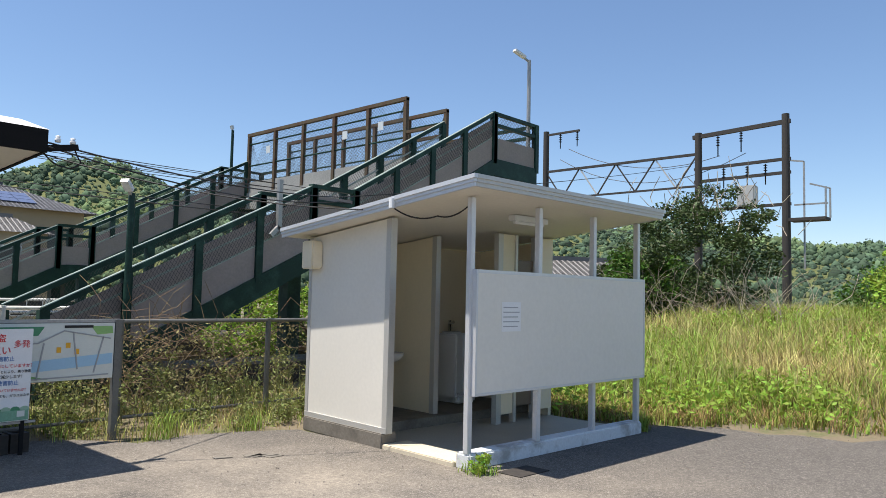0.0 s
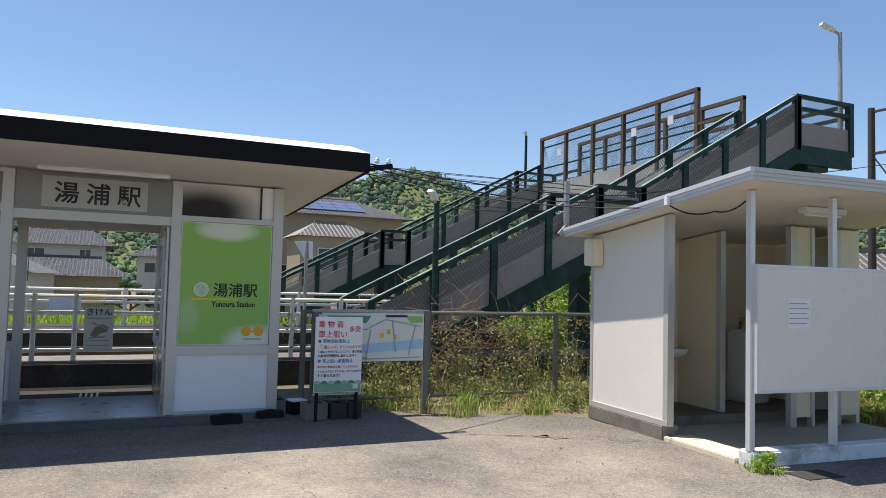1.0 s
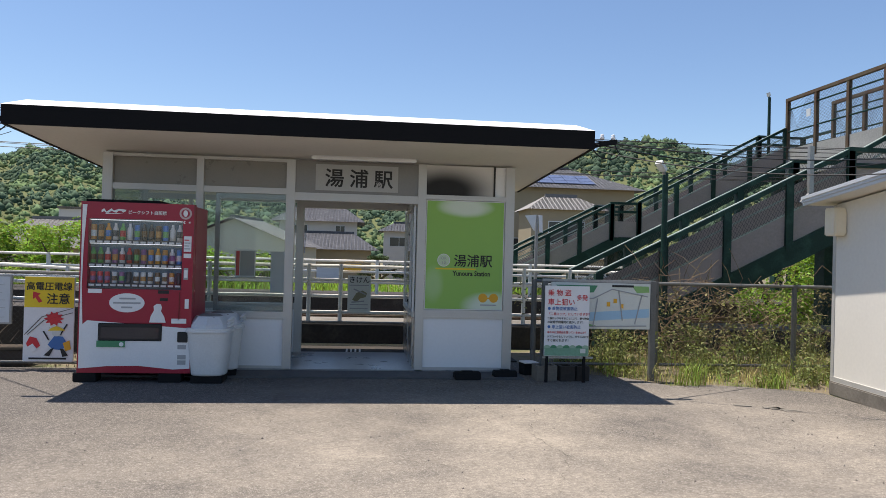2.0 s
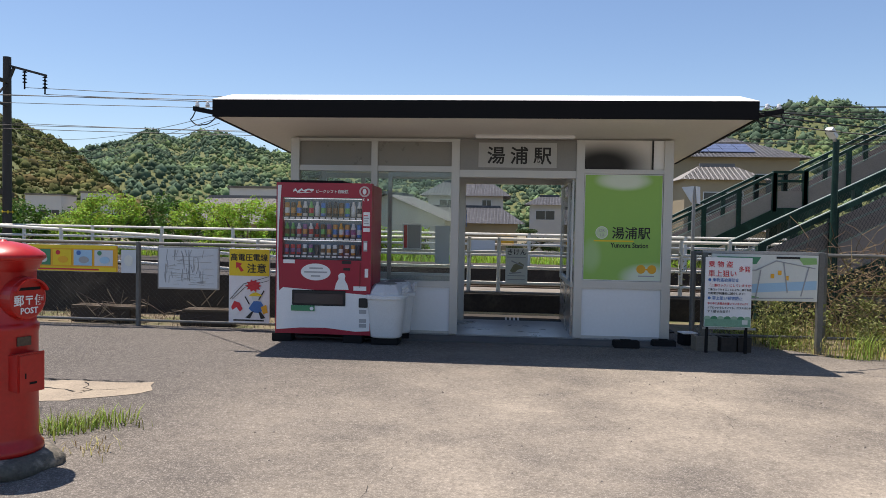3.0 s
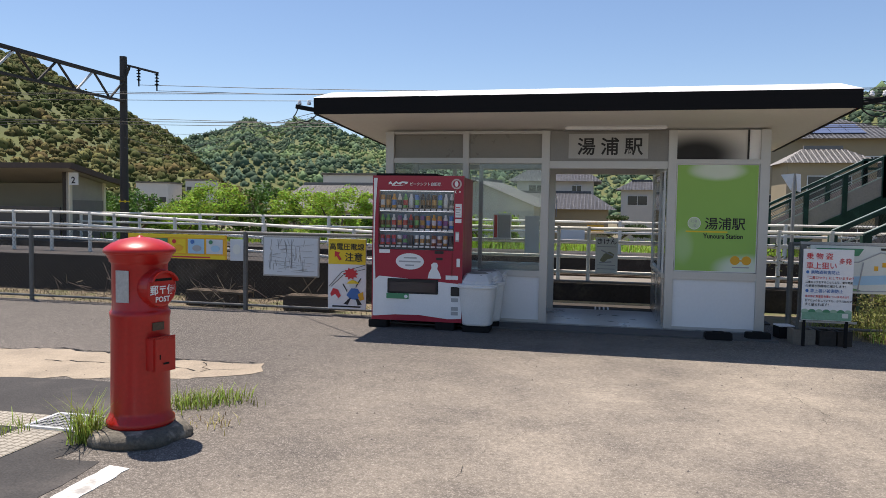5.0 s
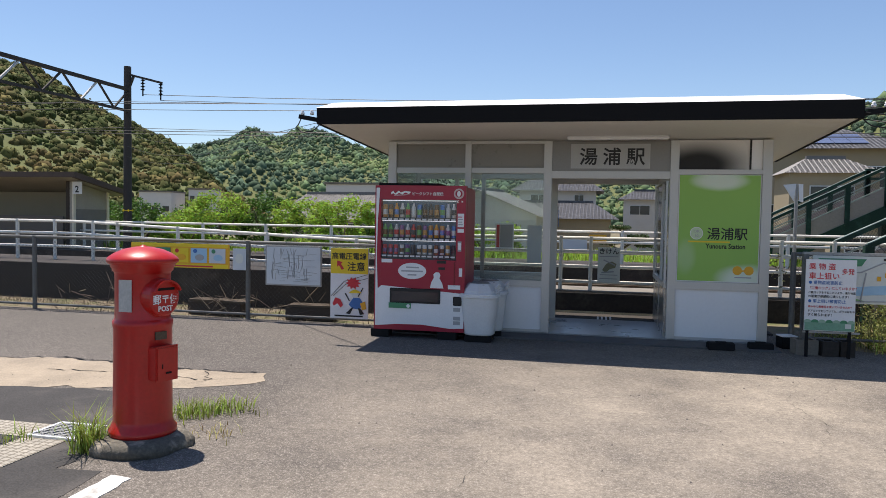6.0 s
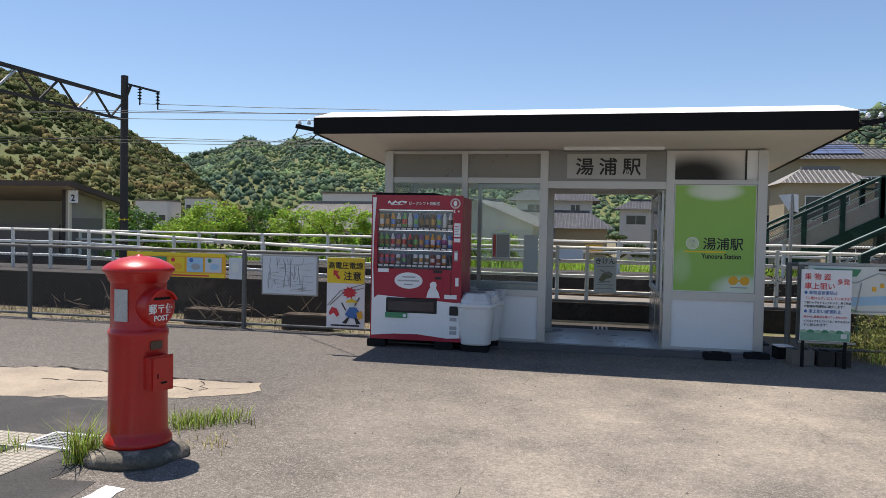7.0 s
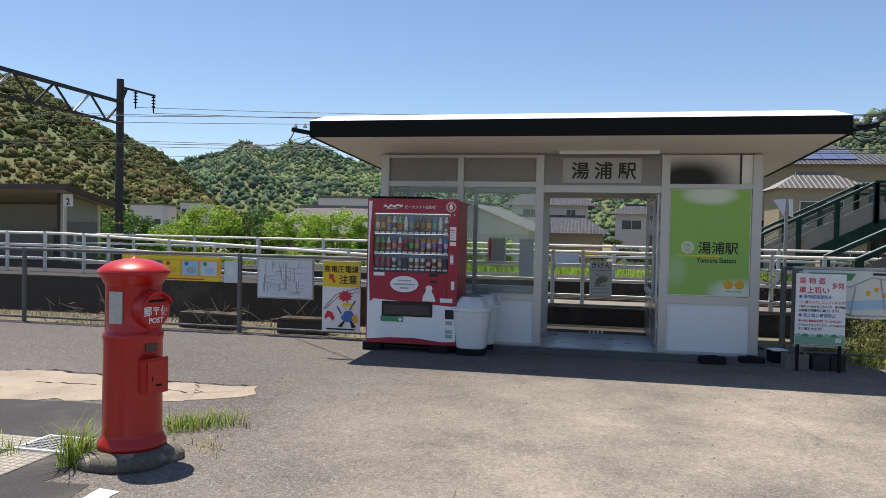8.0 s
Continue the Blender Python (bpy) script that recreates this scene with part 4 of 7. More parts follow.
# ---- houses beyond the tracks ----
def house(at, turn, w, d, eave, ridge, wall, roof, label, over=0.5, windows=(), floor=0.0, hip=0.0):
    """Gabled or hipped house, ridge along its own x; w by d on plan, centred on its place."""
    ob = thing("house", at, turn, label, "house", "houses beyond the railway")
    part("wall", B((-w / 2, w / 2, -d / 2, d / 2, -0.5, eave)), wall, ob)
    if not hip:
        part("gable", prism([(-d / 2, eave), (d / 2, eave), (0, ridge - 0.12)], -w / 2, w / 2, "x"), wall, ob)
    W, D = w / 2 + over, d / 2 + over
    drop = (ridge - eave) / (d / 2) * over
    e = eave - drop
    bm = bmesh.new()
    h_ = hip * W
    top = [(-W + h_, 0, ridge), (W - h_, 0, ridge)]
    for dz in (0,):
        lo = [bm.verts.new(p) for p in ((-W, -D, e), (W, -D, e), (W, D, e), (-W, D, e))]
        t_ = [bm.verts.new(p) for p in top]
        bm.faces.new((lo[0], lo[1], t_[1], t_[0]))
        bm.faces.new((lo[2], lo[3], t_[0], t_[1]))
        if hip:
            bm.faces.new((lo[1], lo[2], t_[1]))
            bm.faces.new((lo[3], lo[0], t_[0]))
    r_ = bmesh.ops.solidify(bm, geom=bm.faces[:], thickness=0.12)
    bmesh.ops.recalc_face_normals(bm, faces=bm.faces[:])
    rf = part("roof", bm, roof, ob, "ribbed grey tile roof")
    # tile ribs down both slopes and along the hips
    vs, fs = [], []
    n = int(2 * W / 0.27)
    for s in (-1, 1):
        for i in range(n + 1):
            x = -W + 2 * W * i / n
            lim = 1.0
            if hip and h_ > 0:
                lim = min(1.0, (W - abs(x)) / h_)
            if lim < 0.05:
                continue
            y1, z1 = s * D * (1 - lim), e + (ridge - e) * lim
            k = len(vs)
            for x_, dz in ((-0.045, 0.0), (0, 0.028), (0.045, 0.0)):
                vs += [(x + x_, s * D, e + dz), (x + x_, y1, z1 + dz)]
            fs += [(k, k + 1, k + 3, k + 2), (k + 2, k + 3, k + 5, k + 4)]
    if hip:
        n = int(2 * D / 0.27)
        for s in (-1, 1):
            for i in range(1, n):
                y = -D + 2 * D * i / n
                lim = 1 - abs(y) / D
                k = len(vs)
                for y_, dz in ((-0.045, 0.0), (0, 0.028), (0.045, 0.0)):
                    vs += [(s * W, y + y_, e + dz), (s * (W - h_ * lim), y + y_, e + (ridge - e) * lim + dz)]
                fs += [(k, k + 1, k + 3, k + 2), (k + 2, k + 3, k + 5, k + 4)]
    raw("tile_ribs", vs, fs, roof, rf)["kind"] = "stuff"
    part("ridge_tiles", beams([((top[0][0], 0, ridge + 0.05), (top[1][0] + 0.001, 0, ridge + 0.05))], 0.24, 0.2), roof, rf)
    for side, a, b, z0, z1 in windows:
        win = {"s": (a, b, -d / 2 - 0.03, -d / 2 + 0.02, z0, z1), "w": (-w / 2 - 0.03, -w / 2 + 0.02, a, b, z0, z1), "e": (w / 2 - 0.02, w / 2 + 0.03, a, b, z0, z1)}[side]
        wn_ = part("window", B(win), DARK_WINDOW, ob)
        x0, x1, y0, y1, _, _ = win
        if side == "s":
            fr = [(x0 - 0.05, x1 + 0.05, y0 - 0.02, y0 + 0.03, z0 - 0.05, z0), (x0 - 0.05, x1 + 0.05, y0 - 0.02, y0 + 0.03, z1, z1 + 0.05), (x0 - 0.05, x0, y0 - 0.02, y0 + 0.03, z0, z1), (x1, x1 + 0.05, y0 - 0.02, y0 + 0.03, z0, z1), ((x0 + x1) / 2 - 0.02, (x0 + x1) / 2 + 0.02, y0 - 0.015, y0 + 0.03, z0, z1)]
        else:
            xo = (x0 - 0.02, x0 + 0.03) if side == "w" else (x1 - 0.03, x1 + 0.02)
            fr = [(*xo, y0 - 0.05, y1 + 0.05, z0 - 0.05, z0), (*xo, y0 - 0.05, y1 + 0.05, z1, z1 + 0.05), (*xo, y0 - 0.05, y0, z0, z1), (*xo, y1, y1 + 0.05, z0, z1), (*xo, (y0 + y1) / 2 - 0.02, (y0 + y1) / 2 + 0.02, z0, z1)]
        part("frame", B(*fr), ALU_BRIGHT, wn_)
    return ob


LOW = -1.3
house((-7.6, 50.9, LOW), 77, 4.7, 8.7, 3.14, 4.88, WALL_GREY, TILE, "single-storey grey-green house, its gable to the railway", windows=(("w", -3.0, -1.6, 0.9, 2.45),), over=0.4)
house((-3.1, 58.6, LOW), 0, 8.6, 6.0, 3.12, 4.25, WALL_OCHRE, TILE, "low house with hipped ribbed tile roof", hip=0.41, over=0.6)
H2 = house((-3.57, 69.2, LOW), 0, 7.0, 6.5, 5.75, 6.95, WALL_WHITE, TILE, "two-storey pale house with grey tile roof", windows=(("s", 1.6, 2.4, 4.3, 5.1), ("s", -2.4, -1.0, 4.2, 5.1)), hip=0.45, over=0.75)
H3 = house((4.37, 68.0, LOW), -4, 3.6, 4.0, 4.93, 5.62, WALL_WHITE, TILE, "pale house with hipped grey tile roof", windows=(("s", -1.2, 0.5, 3.4, 4.2),), hip=0.6, over=0.5)
H4 = house((-19.0, 53.9, LOW), -4, 10.4, 6.5, 2.84, 4.62, WALL_OCHRE, TILE_LIGHT, "low house with long weathered tile roof", windows=(("s", 0.5, 3.0, 0.9, 2.2),), hip=0.25, over=0.6)
H5 = house((13.0, 53.7, LOW), 0, 13.6, 10.0, 7.85, 9.6, WALL_OCHRE, TILE, "large ochre house with solar panels on its hipped roof", windows=(("s", -3.5, -1.6, 2.2, 4.0), ("s", 0.8, 2.8, 2.2, 4.0), ("s", 3.6, 5.2, 5.2, 6.5)), hip=0.55, over=0.7)
house((13.0, 43.6, LOW), 0, 4.6, 3.6, 5.78, 6.6, WALL_OCHRE, TILE_LIGHT, "lower ochre wing with weathered hipped roof", windows=(("s", -1.2, 1.0, 3.6, 4.9),), hip=0.6, over=0.3)
house((13.4, 39.5, LOW), 0, 2.2, 1.9, 2.78, 3.25, WALL_OCHRE, TILE_LIGHT, "small outbuilding with grey hipped roof", windows=(("s", -0.7, 0.7, 1.4, 2.2),), hip=0.5, over=0.25)
# solar panels on the large roof
slope_ = math.atan2(9.6 - 7.85, 5.0)
for i in range(8):
    for j in range(3):
        p_ = part("solar_panel", B((0.02, 1.0, -0.39, 0.39, 0.0, 0.04)), SOLAR, H5, "dark blue solar panel")
        y_ = -4.3 + j * 0.8
        p_.matrix_basis = pose(-4.1 + i * 1.02, y_, 9.6 + y_ * 0.35 + 0.06, math.degrees(slope_), 0, 0)
# flat-roofed buildings in the distance
def block(at, w, d, h, turn, label, rows=1, cols=4):
    ob = thing("building", at, turn, label, "building", "distant flat-roofed buildings")
    part("wall", B((-w / 2, w / 2, -d / 2, d / 2, -0.5, h)), WALL_WHITE, ob)
    part("roof", B((-w / 2 - 0.15, w / 2 + 0.15, -d / 2 - 0.15, d / 2 + 0.15, h, h + 0.25)), CONCRETE, ob)
    for r in range(rows):
        for c in range(cols):
            x = -w / 2 + w * (c + 0.5) / cols
            z = h * (r + 0.55) / rows
            win = part("window", B((x - w / cols * 0.3, x + w / cols * 0.3, -d / 2 - 0.05, -d / 2 + 0.05, z - 0.4, z + 0.5)), DARK_WINDOW, ob)
            part("sill", B((x - w / cols * 0.34, x + w / cols * 0.34, -d / 2 - 0.12, -d / 2 - 0.05, z - 0.5, z - 0.4)), CONCRETE, win)
    return ob


block((-75.3, 113, LOW), 5.6, 6, 6.4, 10, "distant pale concrete building with windows", 1, 3)
block((-68.8, 116, LOW), 4.0, 5, 7.0, 10, "distant grey building beside trees", 2, 3)
block((-28.5, 83, LOW), 7.2, 5, 6.6, 4, "distant pale building behind the tile roofs", 2, 3)

# ---- far platform: shelter, railing, poles ----
SH = thing("platform_shelter", (0, 0, 0), 0, "weathered wooden platform shelter with sloping roof", "shelter")
part("roof", prism([(15.4, 2.45), (17.9, 1.98), (17.9, 2.06), (15.4, 2.53)], -24, -14.0, "x"), mat("aged_soffit", (0.36, 0.32, 0.27), 0.8, vary=0.2, scale=1.5), SH)
part("roof_edge", prism([(15.37, 2.42), (17.92, 1.95), (17.92, 2.10), (15.37, 2.58)], -14.02, -13.9, "x"), BROWN_FASCIA, SH)
part("fascia", B((-24, -13.9, 15.3, 15.38, 2.43, 2.58)), BROWN_FASCIA, SH, "brown front fascia")
part("end_wall", prism([(15.9, 0.42), (17.4, 0.42), (17.4, 2.06), (15.9, 2.34)], -14.55, -14.45, "x"), mat("weathered_end_board", (0.40, 0.36, 0.30), 0.8, vary=0.2, scale=2), SH, "weathered beige end wall")
part("lower_board", B((-14.44, -14.43, 15.95, 17.35, 0.42, 1.55)), mat("grey_brown_board", (0.24, 0.21, 0.18), 0.8), SH)
part("stile", B((-14.45, -14.40, 15.88, 15.98, 0.42, 2.34)), CREAM_BOUNCE, SH)
part("stile", B((-14.45, -14.40, 17.34, 17.44, 0.42, 2.08)), CREAM_BOUNCE, SH)
part("back_wall", B((-24, -14.55, 17.3, 17.4, 0.42, 2.07)), WALL_OCHRE, SH)
part("counter_wall", B((-24, -14.8, 15.95, 16.0, 0.42, 1.35)), mat("brown_dado", (0.15, 0.125, 0.10), 0.8), SH, "grey dado boards")
for x in (-24, -19.5, -14.6):
    part("post", B((x - 0.06, x + 0.06, 15.9, 16.02, 0.42, 2.4)), WOOD_DARK, SH)
sign2 = thing("platform_number_sign", (0, 0, 0), 0, "white platform number sign with a 2", "sign")
part("board", B((-14.35, -14.05, 15.78, 15.80, 1.98, 2.33)), WHITE_PAINT, sign2)
text("numeral", "2", (-14.20, 15.775, 2.03), 0.26, BLACK, sign2, align="CENTER", bold=0.006)
part("bracket", B((-14.22, -14.18, 15.80, 15.88, 2.28, 2.36)), STEEL, sign2)


def railing(name, pts, posts, rails, label, r=0.025, pr=0.032, group=""):
    """Pipe railing through pts (x, y, foot z); rails are heights over the foot; posts are places along x."""
    ob = thing(name, (0, 0, 0), 0, label, "railing", group)
    xs = [p[0] for p in pts]
    def at(x):
        return float(np.interp(x, xs, [p[1] for p in pts])), float(np.interp(x, xs, [p[2] for p in pts]))
    for h in rails:
        bm = bmesh.new()
        for p, q in zip(pts, pts[1:]):
            rod(bm, (p[0], p[1], p[2] + h), (q[0], q[1], q[2] + h), r, seg=8)
        part("rail", bm, CREAM_RAIL, ob)
    for x in posts:
        y, z = at(x)
        bm = bmesh.new()
        rod(bm, (x, y, z - 0.02), (x, y, z + rails[0] + 0.03), pr, seg=10)
        part("post", bm, CREAM_RAIL, ob)
    return ob


railing("platform_railing", [(-2.64, 9.5, 0.37), (4.8, 9.5, 0.37)], [-2.6, -1.7, -0.25, 0.22, 1.66, 3.03, 3.76, 4.55, 4.76], (0.827, 0.617, 0.377, 0.134), "cream-painted pipe railing along the near platform")
railing("ramp_railing", [(-30, 9.25, 0.62), (-9.0, 9.25, 0.62), (-2.6, 9.25, 0.36)], [-14, -12.5, -11, -10.2, -9.4, -8.6, -8.1, -6.9, -5.2, -3.6, -2.65], (0.68, 0.46, 0.22), "cream-painted pipe railing beside the ramp")
railing("far_railing", [(-40, 16.2, 0.42), (9.5, 16.2, 0.42)], [x * 1.9 - 39 for x in range(26)], (0.78, 0.52, 0.26), "cream-painted pipe railing on the far platform", r=0.03, pr=0.045)


def pole(at, h, r0, r1, label, name="utility_pole"):
    ob = thing(name, at, 0, label, "utility pole", "overhead line poles")
    bm = bmesh.new()
    rod(bm, (0, 0, -0.3), (0, 0, h), r0, r1, seg=14)
    part("shaft", bm, POLE, ob)
    return ob


def truss(ob, p, q, depth, n):
    """Lattice beam between two points."""
    p, q = Vector(p), Vector(q)
    down = Vector((0, 0, -depth))
    part("top_chord", beams([(p, q)], 0.09, 0.09), POLE, ob)
    part("bottom_chord", beams([(p + down, q + down)], 0.07, 0.07), POLE, ob)
    for i in range(n):
        a, b, c = p.lerp(q, i / n), p.lerp(q, (i + 0.5) / n), p.lerp(q, (i + 1) / n)
        part("lattice_bar", beams([(a, b + down)], 0.045, 0.045), ALU if i % 2 else POLE, ob)
        part("lattice_bar", beams([(b + down, c)], 0.045, 0.045), POLE, ob)


def insulator(ob, at, drop=0.5):
    prof = [(0.0, 0.0), (0.02, 0.0)]
    z = 0.0
    for i in range(4):
        prof += [(0.02, z - 0.02), (0.07, z - 0.05), (0.02, z - 0.07)]
        z -= 0.09
    prof += [(0.02, -drop), (0, -drop)]
    p_ = part("insulator", lathe(prof, 10), DARK, ob, smooth=True)
    p_.matrix_basis = Matrix.Translation(at)


PL = pole((-13.2, 16.65, 0.0), 5.72, 0.125, 0.10, "dark catenary pole with arm and insulators beside the platform")
part("arm", beams([((0, 0, 5.50), (1.12, 0, 5.22)), ((0, 0, 4.98), (0.2, 0, 5.44))], 0.06, 0.06), POLE, PL)
insulator(PL, (0.5, 0, 5.36))
insulator(PL, (1.08, 0, 5.22))
part("band", B((-0.122, 0.122, -0.122, 0.122, 1.50, 1.58), bevel=0.03), P_YELLOW, PL, "yellow and black warning band")
truss(PL, (0.05, 0, 5.05), (0.05, -9.5, 5.05), 0.62, 7)
PR = pole((25.8, 16.6, 0), 8.45, 0.15, 0.12, "dark catenary pole carrying a lattice beam across the tracks")
part("arm", beams([((0, 0, 8.3), (0, -1.6, 8.3))], 0.08, 0.08), POLE, PR)
truss(PR, (0, 0, 6.75), (0, -6.5, 6.75), 1.15, 4)
insulator(PR, (0, -0.7, 8.26), 0.6)
insulator(PR, (0, -1.5, 8.26), 0.6)
HF = pole((25.8, 10.07, 0), 7.5, 0.15, 0.12, "dark H-frame pole structure with switchgear and crossbars")
bm = bmesh.new()
rod(bm, (0, -2.95, -0.3), (0, -2.95, 7.75), 0.15, 0.12, seg=14)
part("shaft", bm, POLE, HF)
part("crossbar", beams([((0, 0.2, 7.36), (0, -3.1, 7.5))], 0.12, 0.14), POLE, HF)
for z in (6.2, 5.75, 4.7):
    part("crossbar", beams([((0, 0.15, z), (0, -3.1, z + 0.05))], 0.09, 0.1), POLE, HF)
for y, z in ((-0.7, 7.3), (-1.5, 7.35), (-0.9, 6.15), (-1.7, 6.15), (-2.3, 6.15)):
    insulator(HF, (0, y, z), 0.7)
part("switch_box", B((-0.2, 0.2, -2.0, -1.4, 4.75, 5.45), bevel=0.03), ALU, HF, "grey switch box")
part("platform", B((-0.3, 0.3, -4.2, -3.1, 4.15, 4.25)), POLE, HF)
part("platform_rail", beams([((0.25, -4.2, 4.25), (0.25, -4.2, 5.2)), ((-0.25, -4.2, 4.25), (-0.25, -4.2, 5.2)), ((0.25, -4.2, 5.2), (0.25, -3.6, 5.4)), ((0, -4.2, 4.7), (0, -3.2, 4.7)), ((0, -3.5, 2.6), (0, -3.5, 6.1)), ((0, -3.5, 6.1), (0, -3.0, 6.2))], 0.05, 0.05), STEEL, HF)

# overhead wires along the tracks, and service cables
WI = thing("overhead_wires", (0, 0, 0), 0, "black overhead wires along the railway", "cable")
for y, z, s in ((12.0, 3.95, 0.0), (12.0, 3.35, 0.0), (14.0, 4.1, 0.0), (14.0, 3.5, 0.0), (15.6, 4.55, 0.1), (16.2, 3.9, 0.12)):
    wire("cable", [(-80, y, z), (-13.2, y, z), (25.8, y, z), (80, y, z)], 0.007, WI, sag=0.25 + s)
wire("cable", [(-12.1, 16.65, 4.72), (25.8, 15.2, 4.7), (70, 15.2, 4.7)], 0.008, WI, sag=0.5)
wire("cable", [(-12.7, 16.65, 4.9), (25.8, 15.9, 4.9), (70, 15.9, 4.9)], 0.008, WI, sag=0.5)
wire("cable", [(25.8, 9.3, 6.6), (25.8, 15.5, 7.6)], 0.012, WI, sag=0.6)
wire("cable", [(25.8, 8.4, 6.6), (25.8, 15.9, 7.2)], 0.012, WI, sag=1.0)
SC = thing("service_cable", (0, 0, 0), 0, "black service cables from the roof corners over the yard", "cable")
wire("cable", [(2.9, 5.9, 2.66), (8.6, 9.0, 3.10), (24.0, 9.6, 6.0)], 0.008, SC, sag=0.1)
wire("cable", [(2.95, 5.9, 2.62), (8.6, 9.0, 3.02), (15.0, 12.0, 4.0)], 0.008, SC, sag=0.16)
wire("cable", [(2.95, 5.95, 2.56), (5.35, 4.6, 2.26)], 0.006, SC, sag=0.10)
wire("cable", [(-2.9, 5.95, 2.60), (-12.9, 16.5, 3.7)], 0.0035, SC, sag=0.25)
wire("cable", [(-2.9, 5.95, 2.56), (-13.1, 16.5, 3.4)], 0.0035, SC, sag=0.32)
wire("cable", [(-2.9, 5.95, 2.50), (-13.1, 16.5, 3.1)], 0.0035, SC, sag=0.30)

# ---- trees, bushes and grass beyond ----
def bush(name, at, rx, ry, rz, n, r, size, count, material, label, seed, trunk=0.06):
    ob = thing(name, at, 0, label, "bush" if name == "bush" else "tree")
    rnd = random.Random(seed)
    bm = bmesh.new()
    for i in range(5):
        a = rnd.uniform(0, 6.28)
        mid = Vector((math.cos(a) * rx * 0.25, math.sin(a) * ry * 0.25, rz * 0.7))
        end = Vector((math.cos(a) * rx * 0.6, math.sin(a) * ry * 0.6, rz * rnd.uniform(1.0, 1.5)))
        rod(bm, (0, 0, -0.1), mid, trunk, trunk * 0.6, seg=6)
        rod(bm, mid, end, trunk * 0.6, trunk * 0.2, seg=6)
    part("trunk", bm, BARK, ob)
    leaves("crown", clump_cloud(0, 0, rz, rx, ry, rz, n, r, seed), size, count, material, ob, seed=seed)
    return ob


rnd = random.Random(21)
for i in range(9):
    x = -14.5 + i * 1.45
    bush("bush", (x, 19.2 + rnd.uniform(-0.5, 0.8), 0.1), 1.1, 0.9, (rnd.uniform(0.98, 1.14) if 2 <= i <= 5 else rnd.uniform(0.6, 0.78)), 46, 0.30, 0.05, 150, LEAF_BRIGHT if i % 3 else LEAF, "bright green leafy bush behind the far platform", 30 + i)
for i in range(6):
    bush("bush", (-24 + i * 2.0, 21 + rnd.uniform(0, 2), 0.0), 1.3, 1.0, 0.95, 40, 0.38, 0.06, 120, LEAF, "green leafy bush behind the shelter", 50 + i)
bush("bush", (9.6, 13.4, 0.0), 1.5, 1.2, 1.15, 50, 0.36, 0.045, 190, LEAF_BRIGHT, "bright green bush under the footbridge", 61)
bush("bush", (11.4, 13.0, 0.0), 1.2, 1.2, 0.8, 40, 0.36, 0.045, 170, LEAF, "green bush under the footbridge", 62)
bush("bush", (17.5, 12.6, 0.0), 1.6, 1.4, 1.15, 50, 0.42, 0.055, 150, LEAF_BRIGHT, "fresh green bush behind the toilets", 63)
# clipped pine in the garden
PN = thing("garden_pine", (1.25, 30.0, -0.6), 0, "cloud-pruned garden pine with flat leaf pads", "tree")
part("trunk", rods([((0, 0, -0.9), (0.1, 0, 1.2)), ((0.1, 0, 1.2), (-0.05, 0, 2.0)), ((0.1, 0, 1.0), (0.9, 0.1, 1.5)), ((0, 0, 0.9), (-0.6, 0, 1.2))], 0.06), BARK, PN)
leaves("crown", [(x + dx, dy, z, 0.30) for x, z in ((-0.05, 2.05), (0.95, 1.62), (-0.6, 1.3), (0.35, 1.35), (1.35, 1.2)) for dx in (-0.3, 0, 0.3) for dy in (-0.2, 0.2)], 0.07, 130, LEAF_DARK, PN, flatten=0.45)
PN.scale = (0.78, 0.85, 0.88)
# grass of the far platform and the meadow
spots = [(rnd.uniform(-40, 14), rnd.uniform(17.0, 21), 0.25, rnd.uniform(0.6, 1.2)) for _ in range(2600)]
tagged(blades("meadow_grass", spots, 0.42, LEAF_BRIGHT, None, "", 0.6, 0.03, 7, 71, 0.15), "bright green rough grass behind the far platform", "grass", kind="stuff")
tagged(part("grass_bank", prism([(17.2, -0.1), (23, -0.1), (23, 0.2), (17.2, 0.4)], -60, 14, "x"), FIELD), "green grass bank", "ground", kind="structure")

# ---- round post box ----
PB = thing("post_box", (-2.44, 1.79, 0.0), 70, "round red cast-iron pillar post box on a stone base", "post box")
PB.scale = (0.89, 0.89, 0.97)
part("pillar", lathe([(0, 0.10), (0.222, 0.10), (0.228, 0.112), (0.226, 0.135), (0.212, 0.15), (0.208, 0.165), (0.200, 0.175), (0.197, 0.20), (0.194, 0.78), (0.198, 0.795), (0.200, 0.81), (0.200, 0.828), (0.190, 0.838), (0.184, 0.85), (0.184, 1.13), (0.190, 1.145), (0.200, 1.15), (0.202, 1.168), (0.212, 1.175), (0.214, 1.192), (0.226, 1.198), (0.226, 1.205)], 48), RED_PAINT, PB, smooth=True)
part("cap", lathe([(0.0, 1.2), (0.222, 1.2), (0.236, 1.206), (0.238, 1.22), (0.230, 1.235), (0.19, 1.262), (0.13, 1.287), (0.06, 1.301), (0.02, 1.306), (0.018, 1.312), (0.0, 1.315)], 48), RED_PAINT, PB, "domed red cap faded by the sun", smooth=True)
bm = bmesh.new()
rod(bm, (0, -0.10, 0.99), (0, -0.235, 0.99), 0.125, 0.118, seg=32)
rod(bm, (0, -0.235, 0.99), (0, -0.243, 0.99), 0.118, 0.108, seg=32)
part("mouth_drum", bm, RED_PAINT, PB, smooth=False)
hood = bmesh.new()
for i in range(9):
    a, b = radians(25 + i * 14.4), radians(25 + (i + 1) * 14.4)
    beam(hood, (0.112 * math.cos(a), -0.255, 0.985 + 0.112 * math.sin(a)), (0.112 * math.cos(b), -0.255, 0.985 + 0.112 * math.sin(b)), 0.05, 0.012)
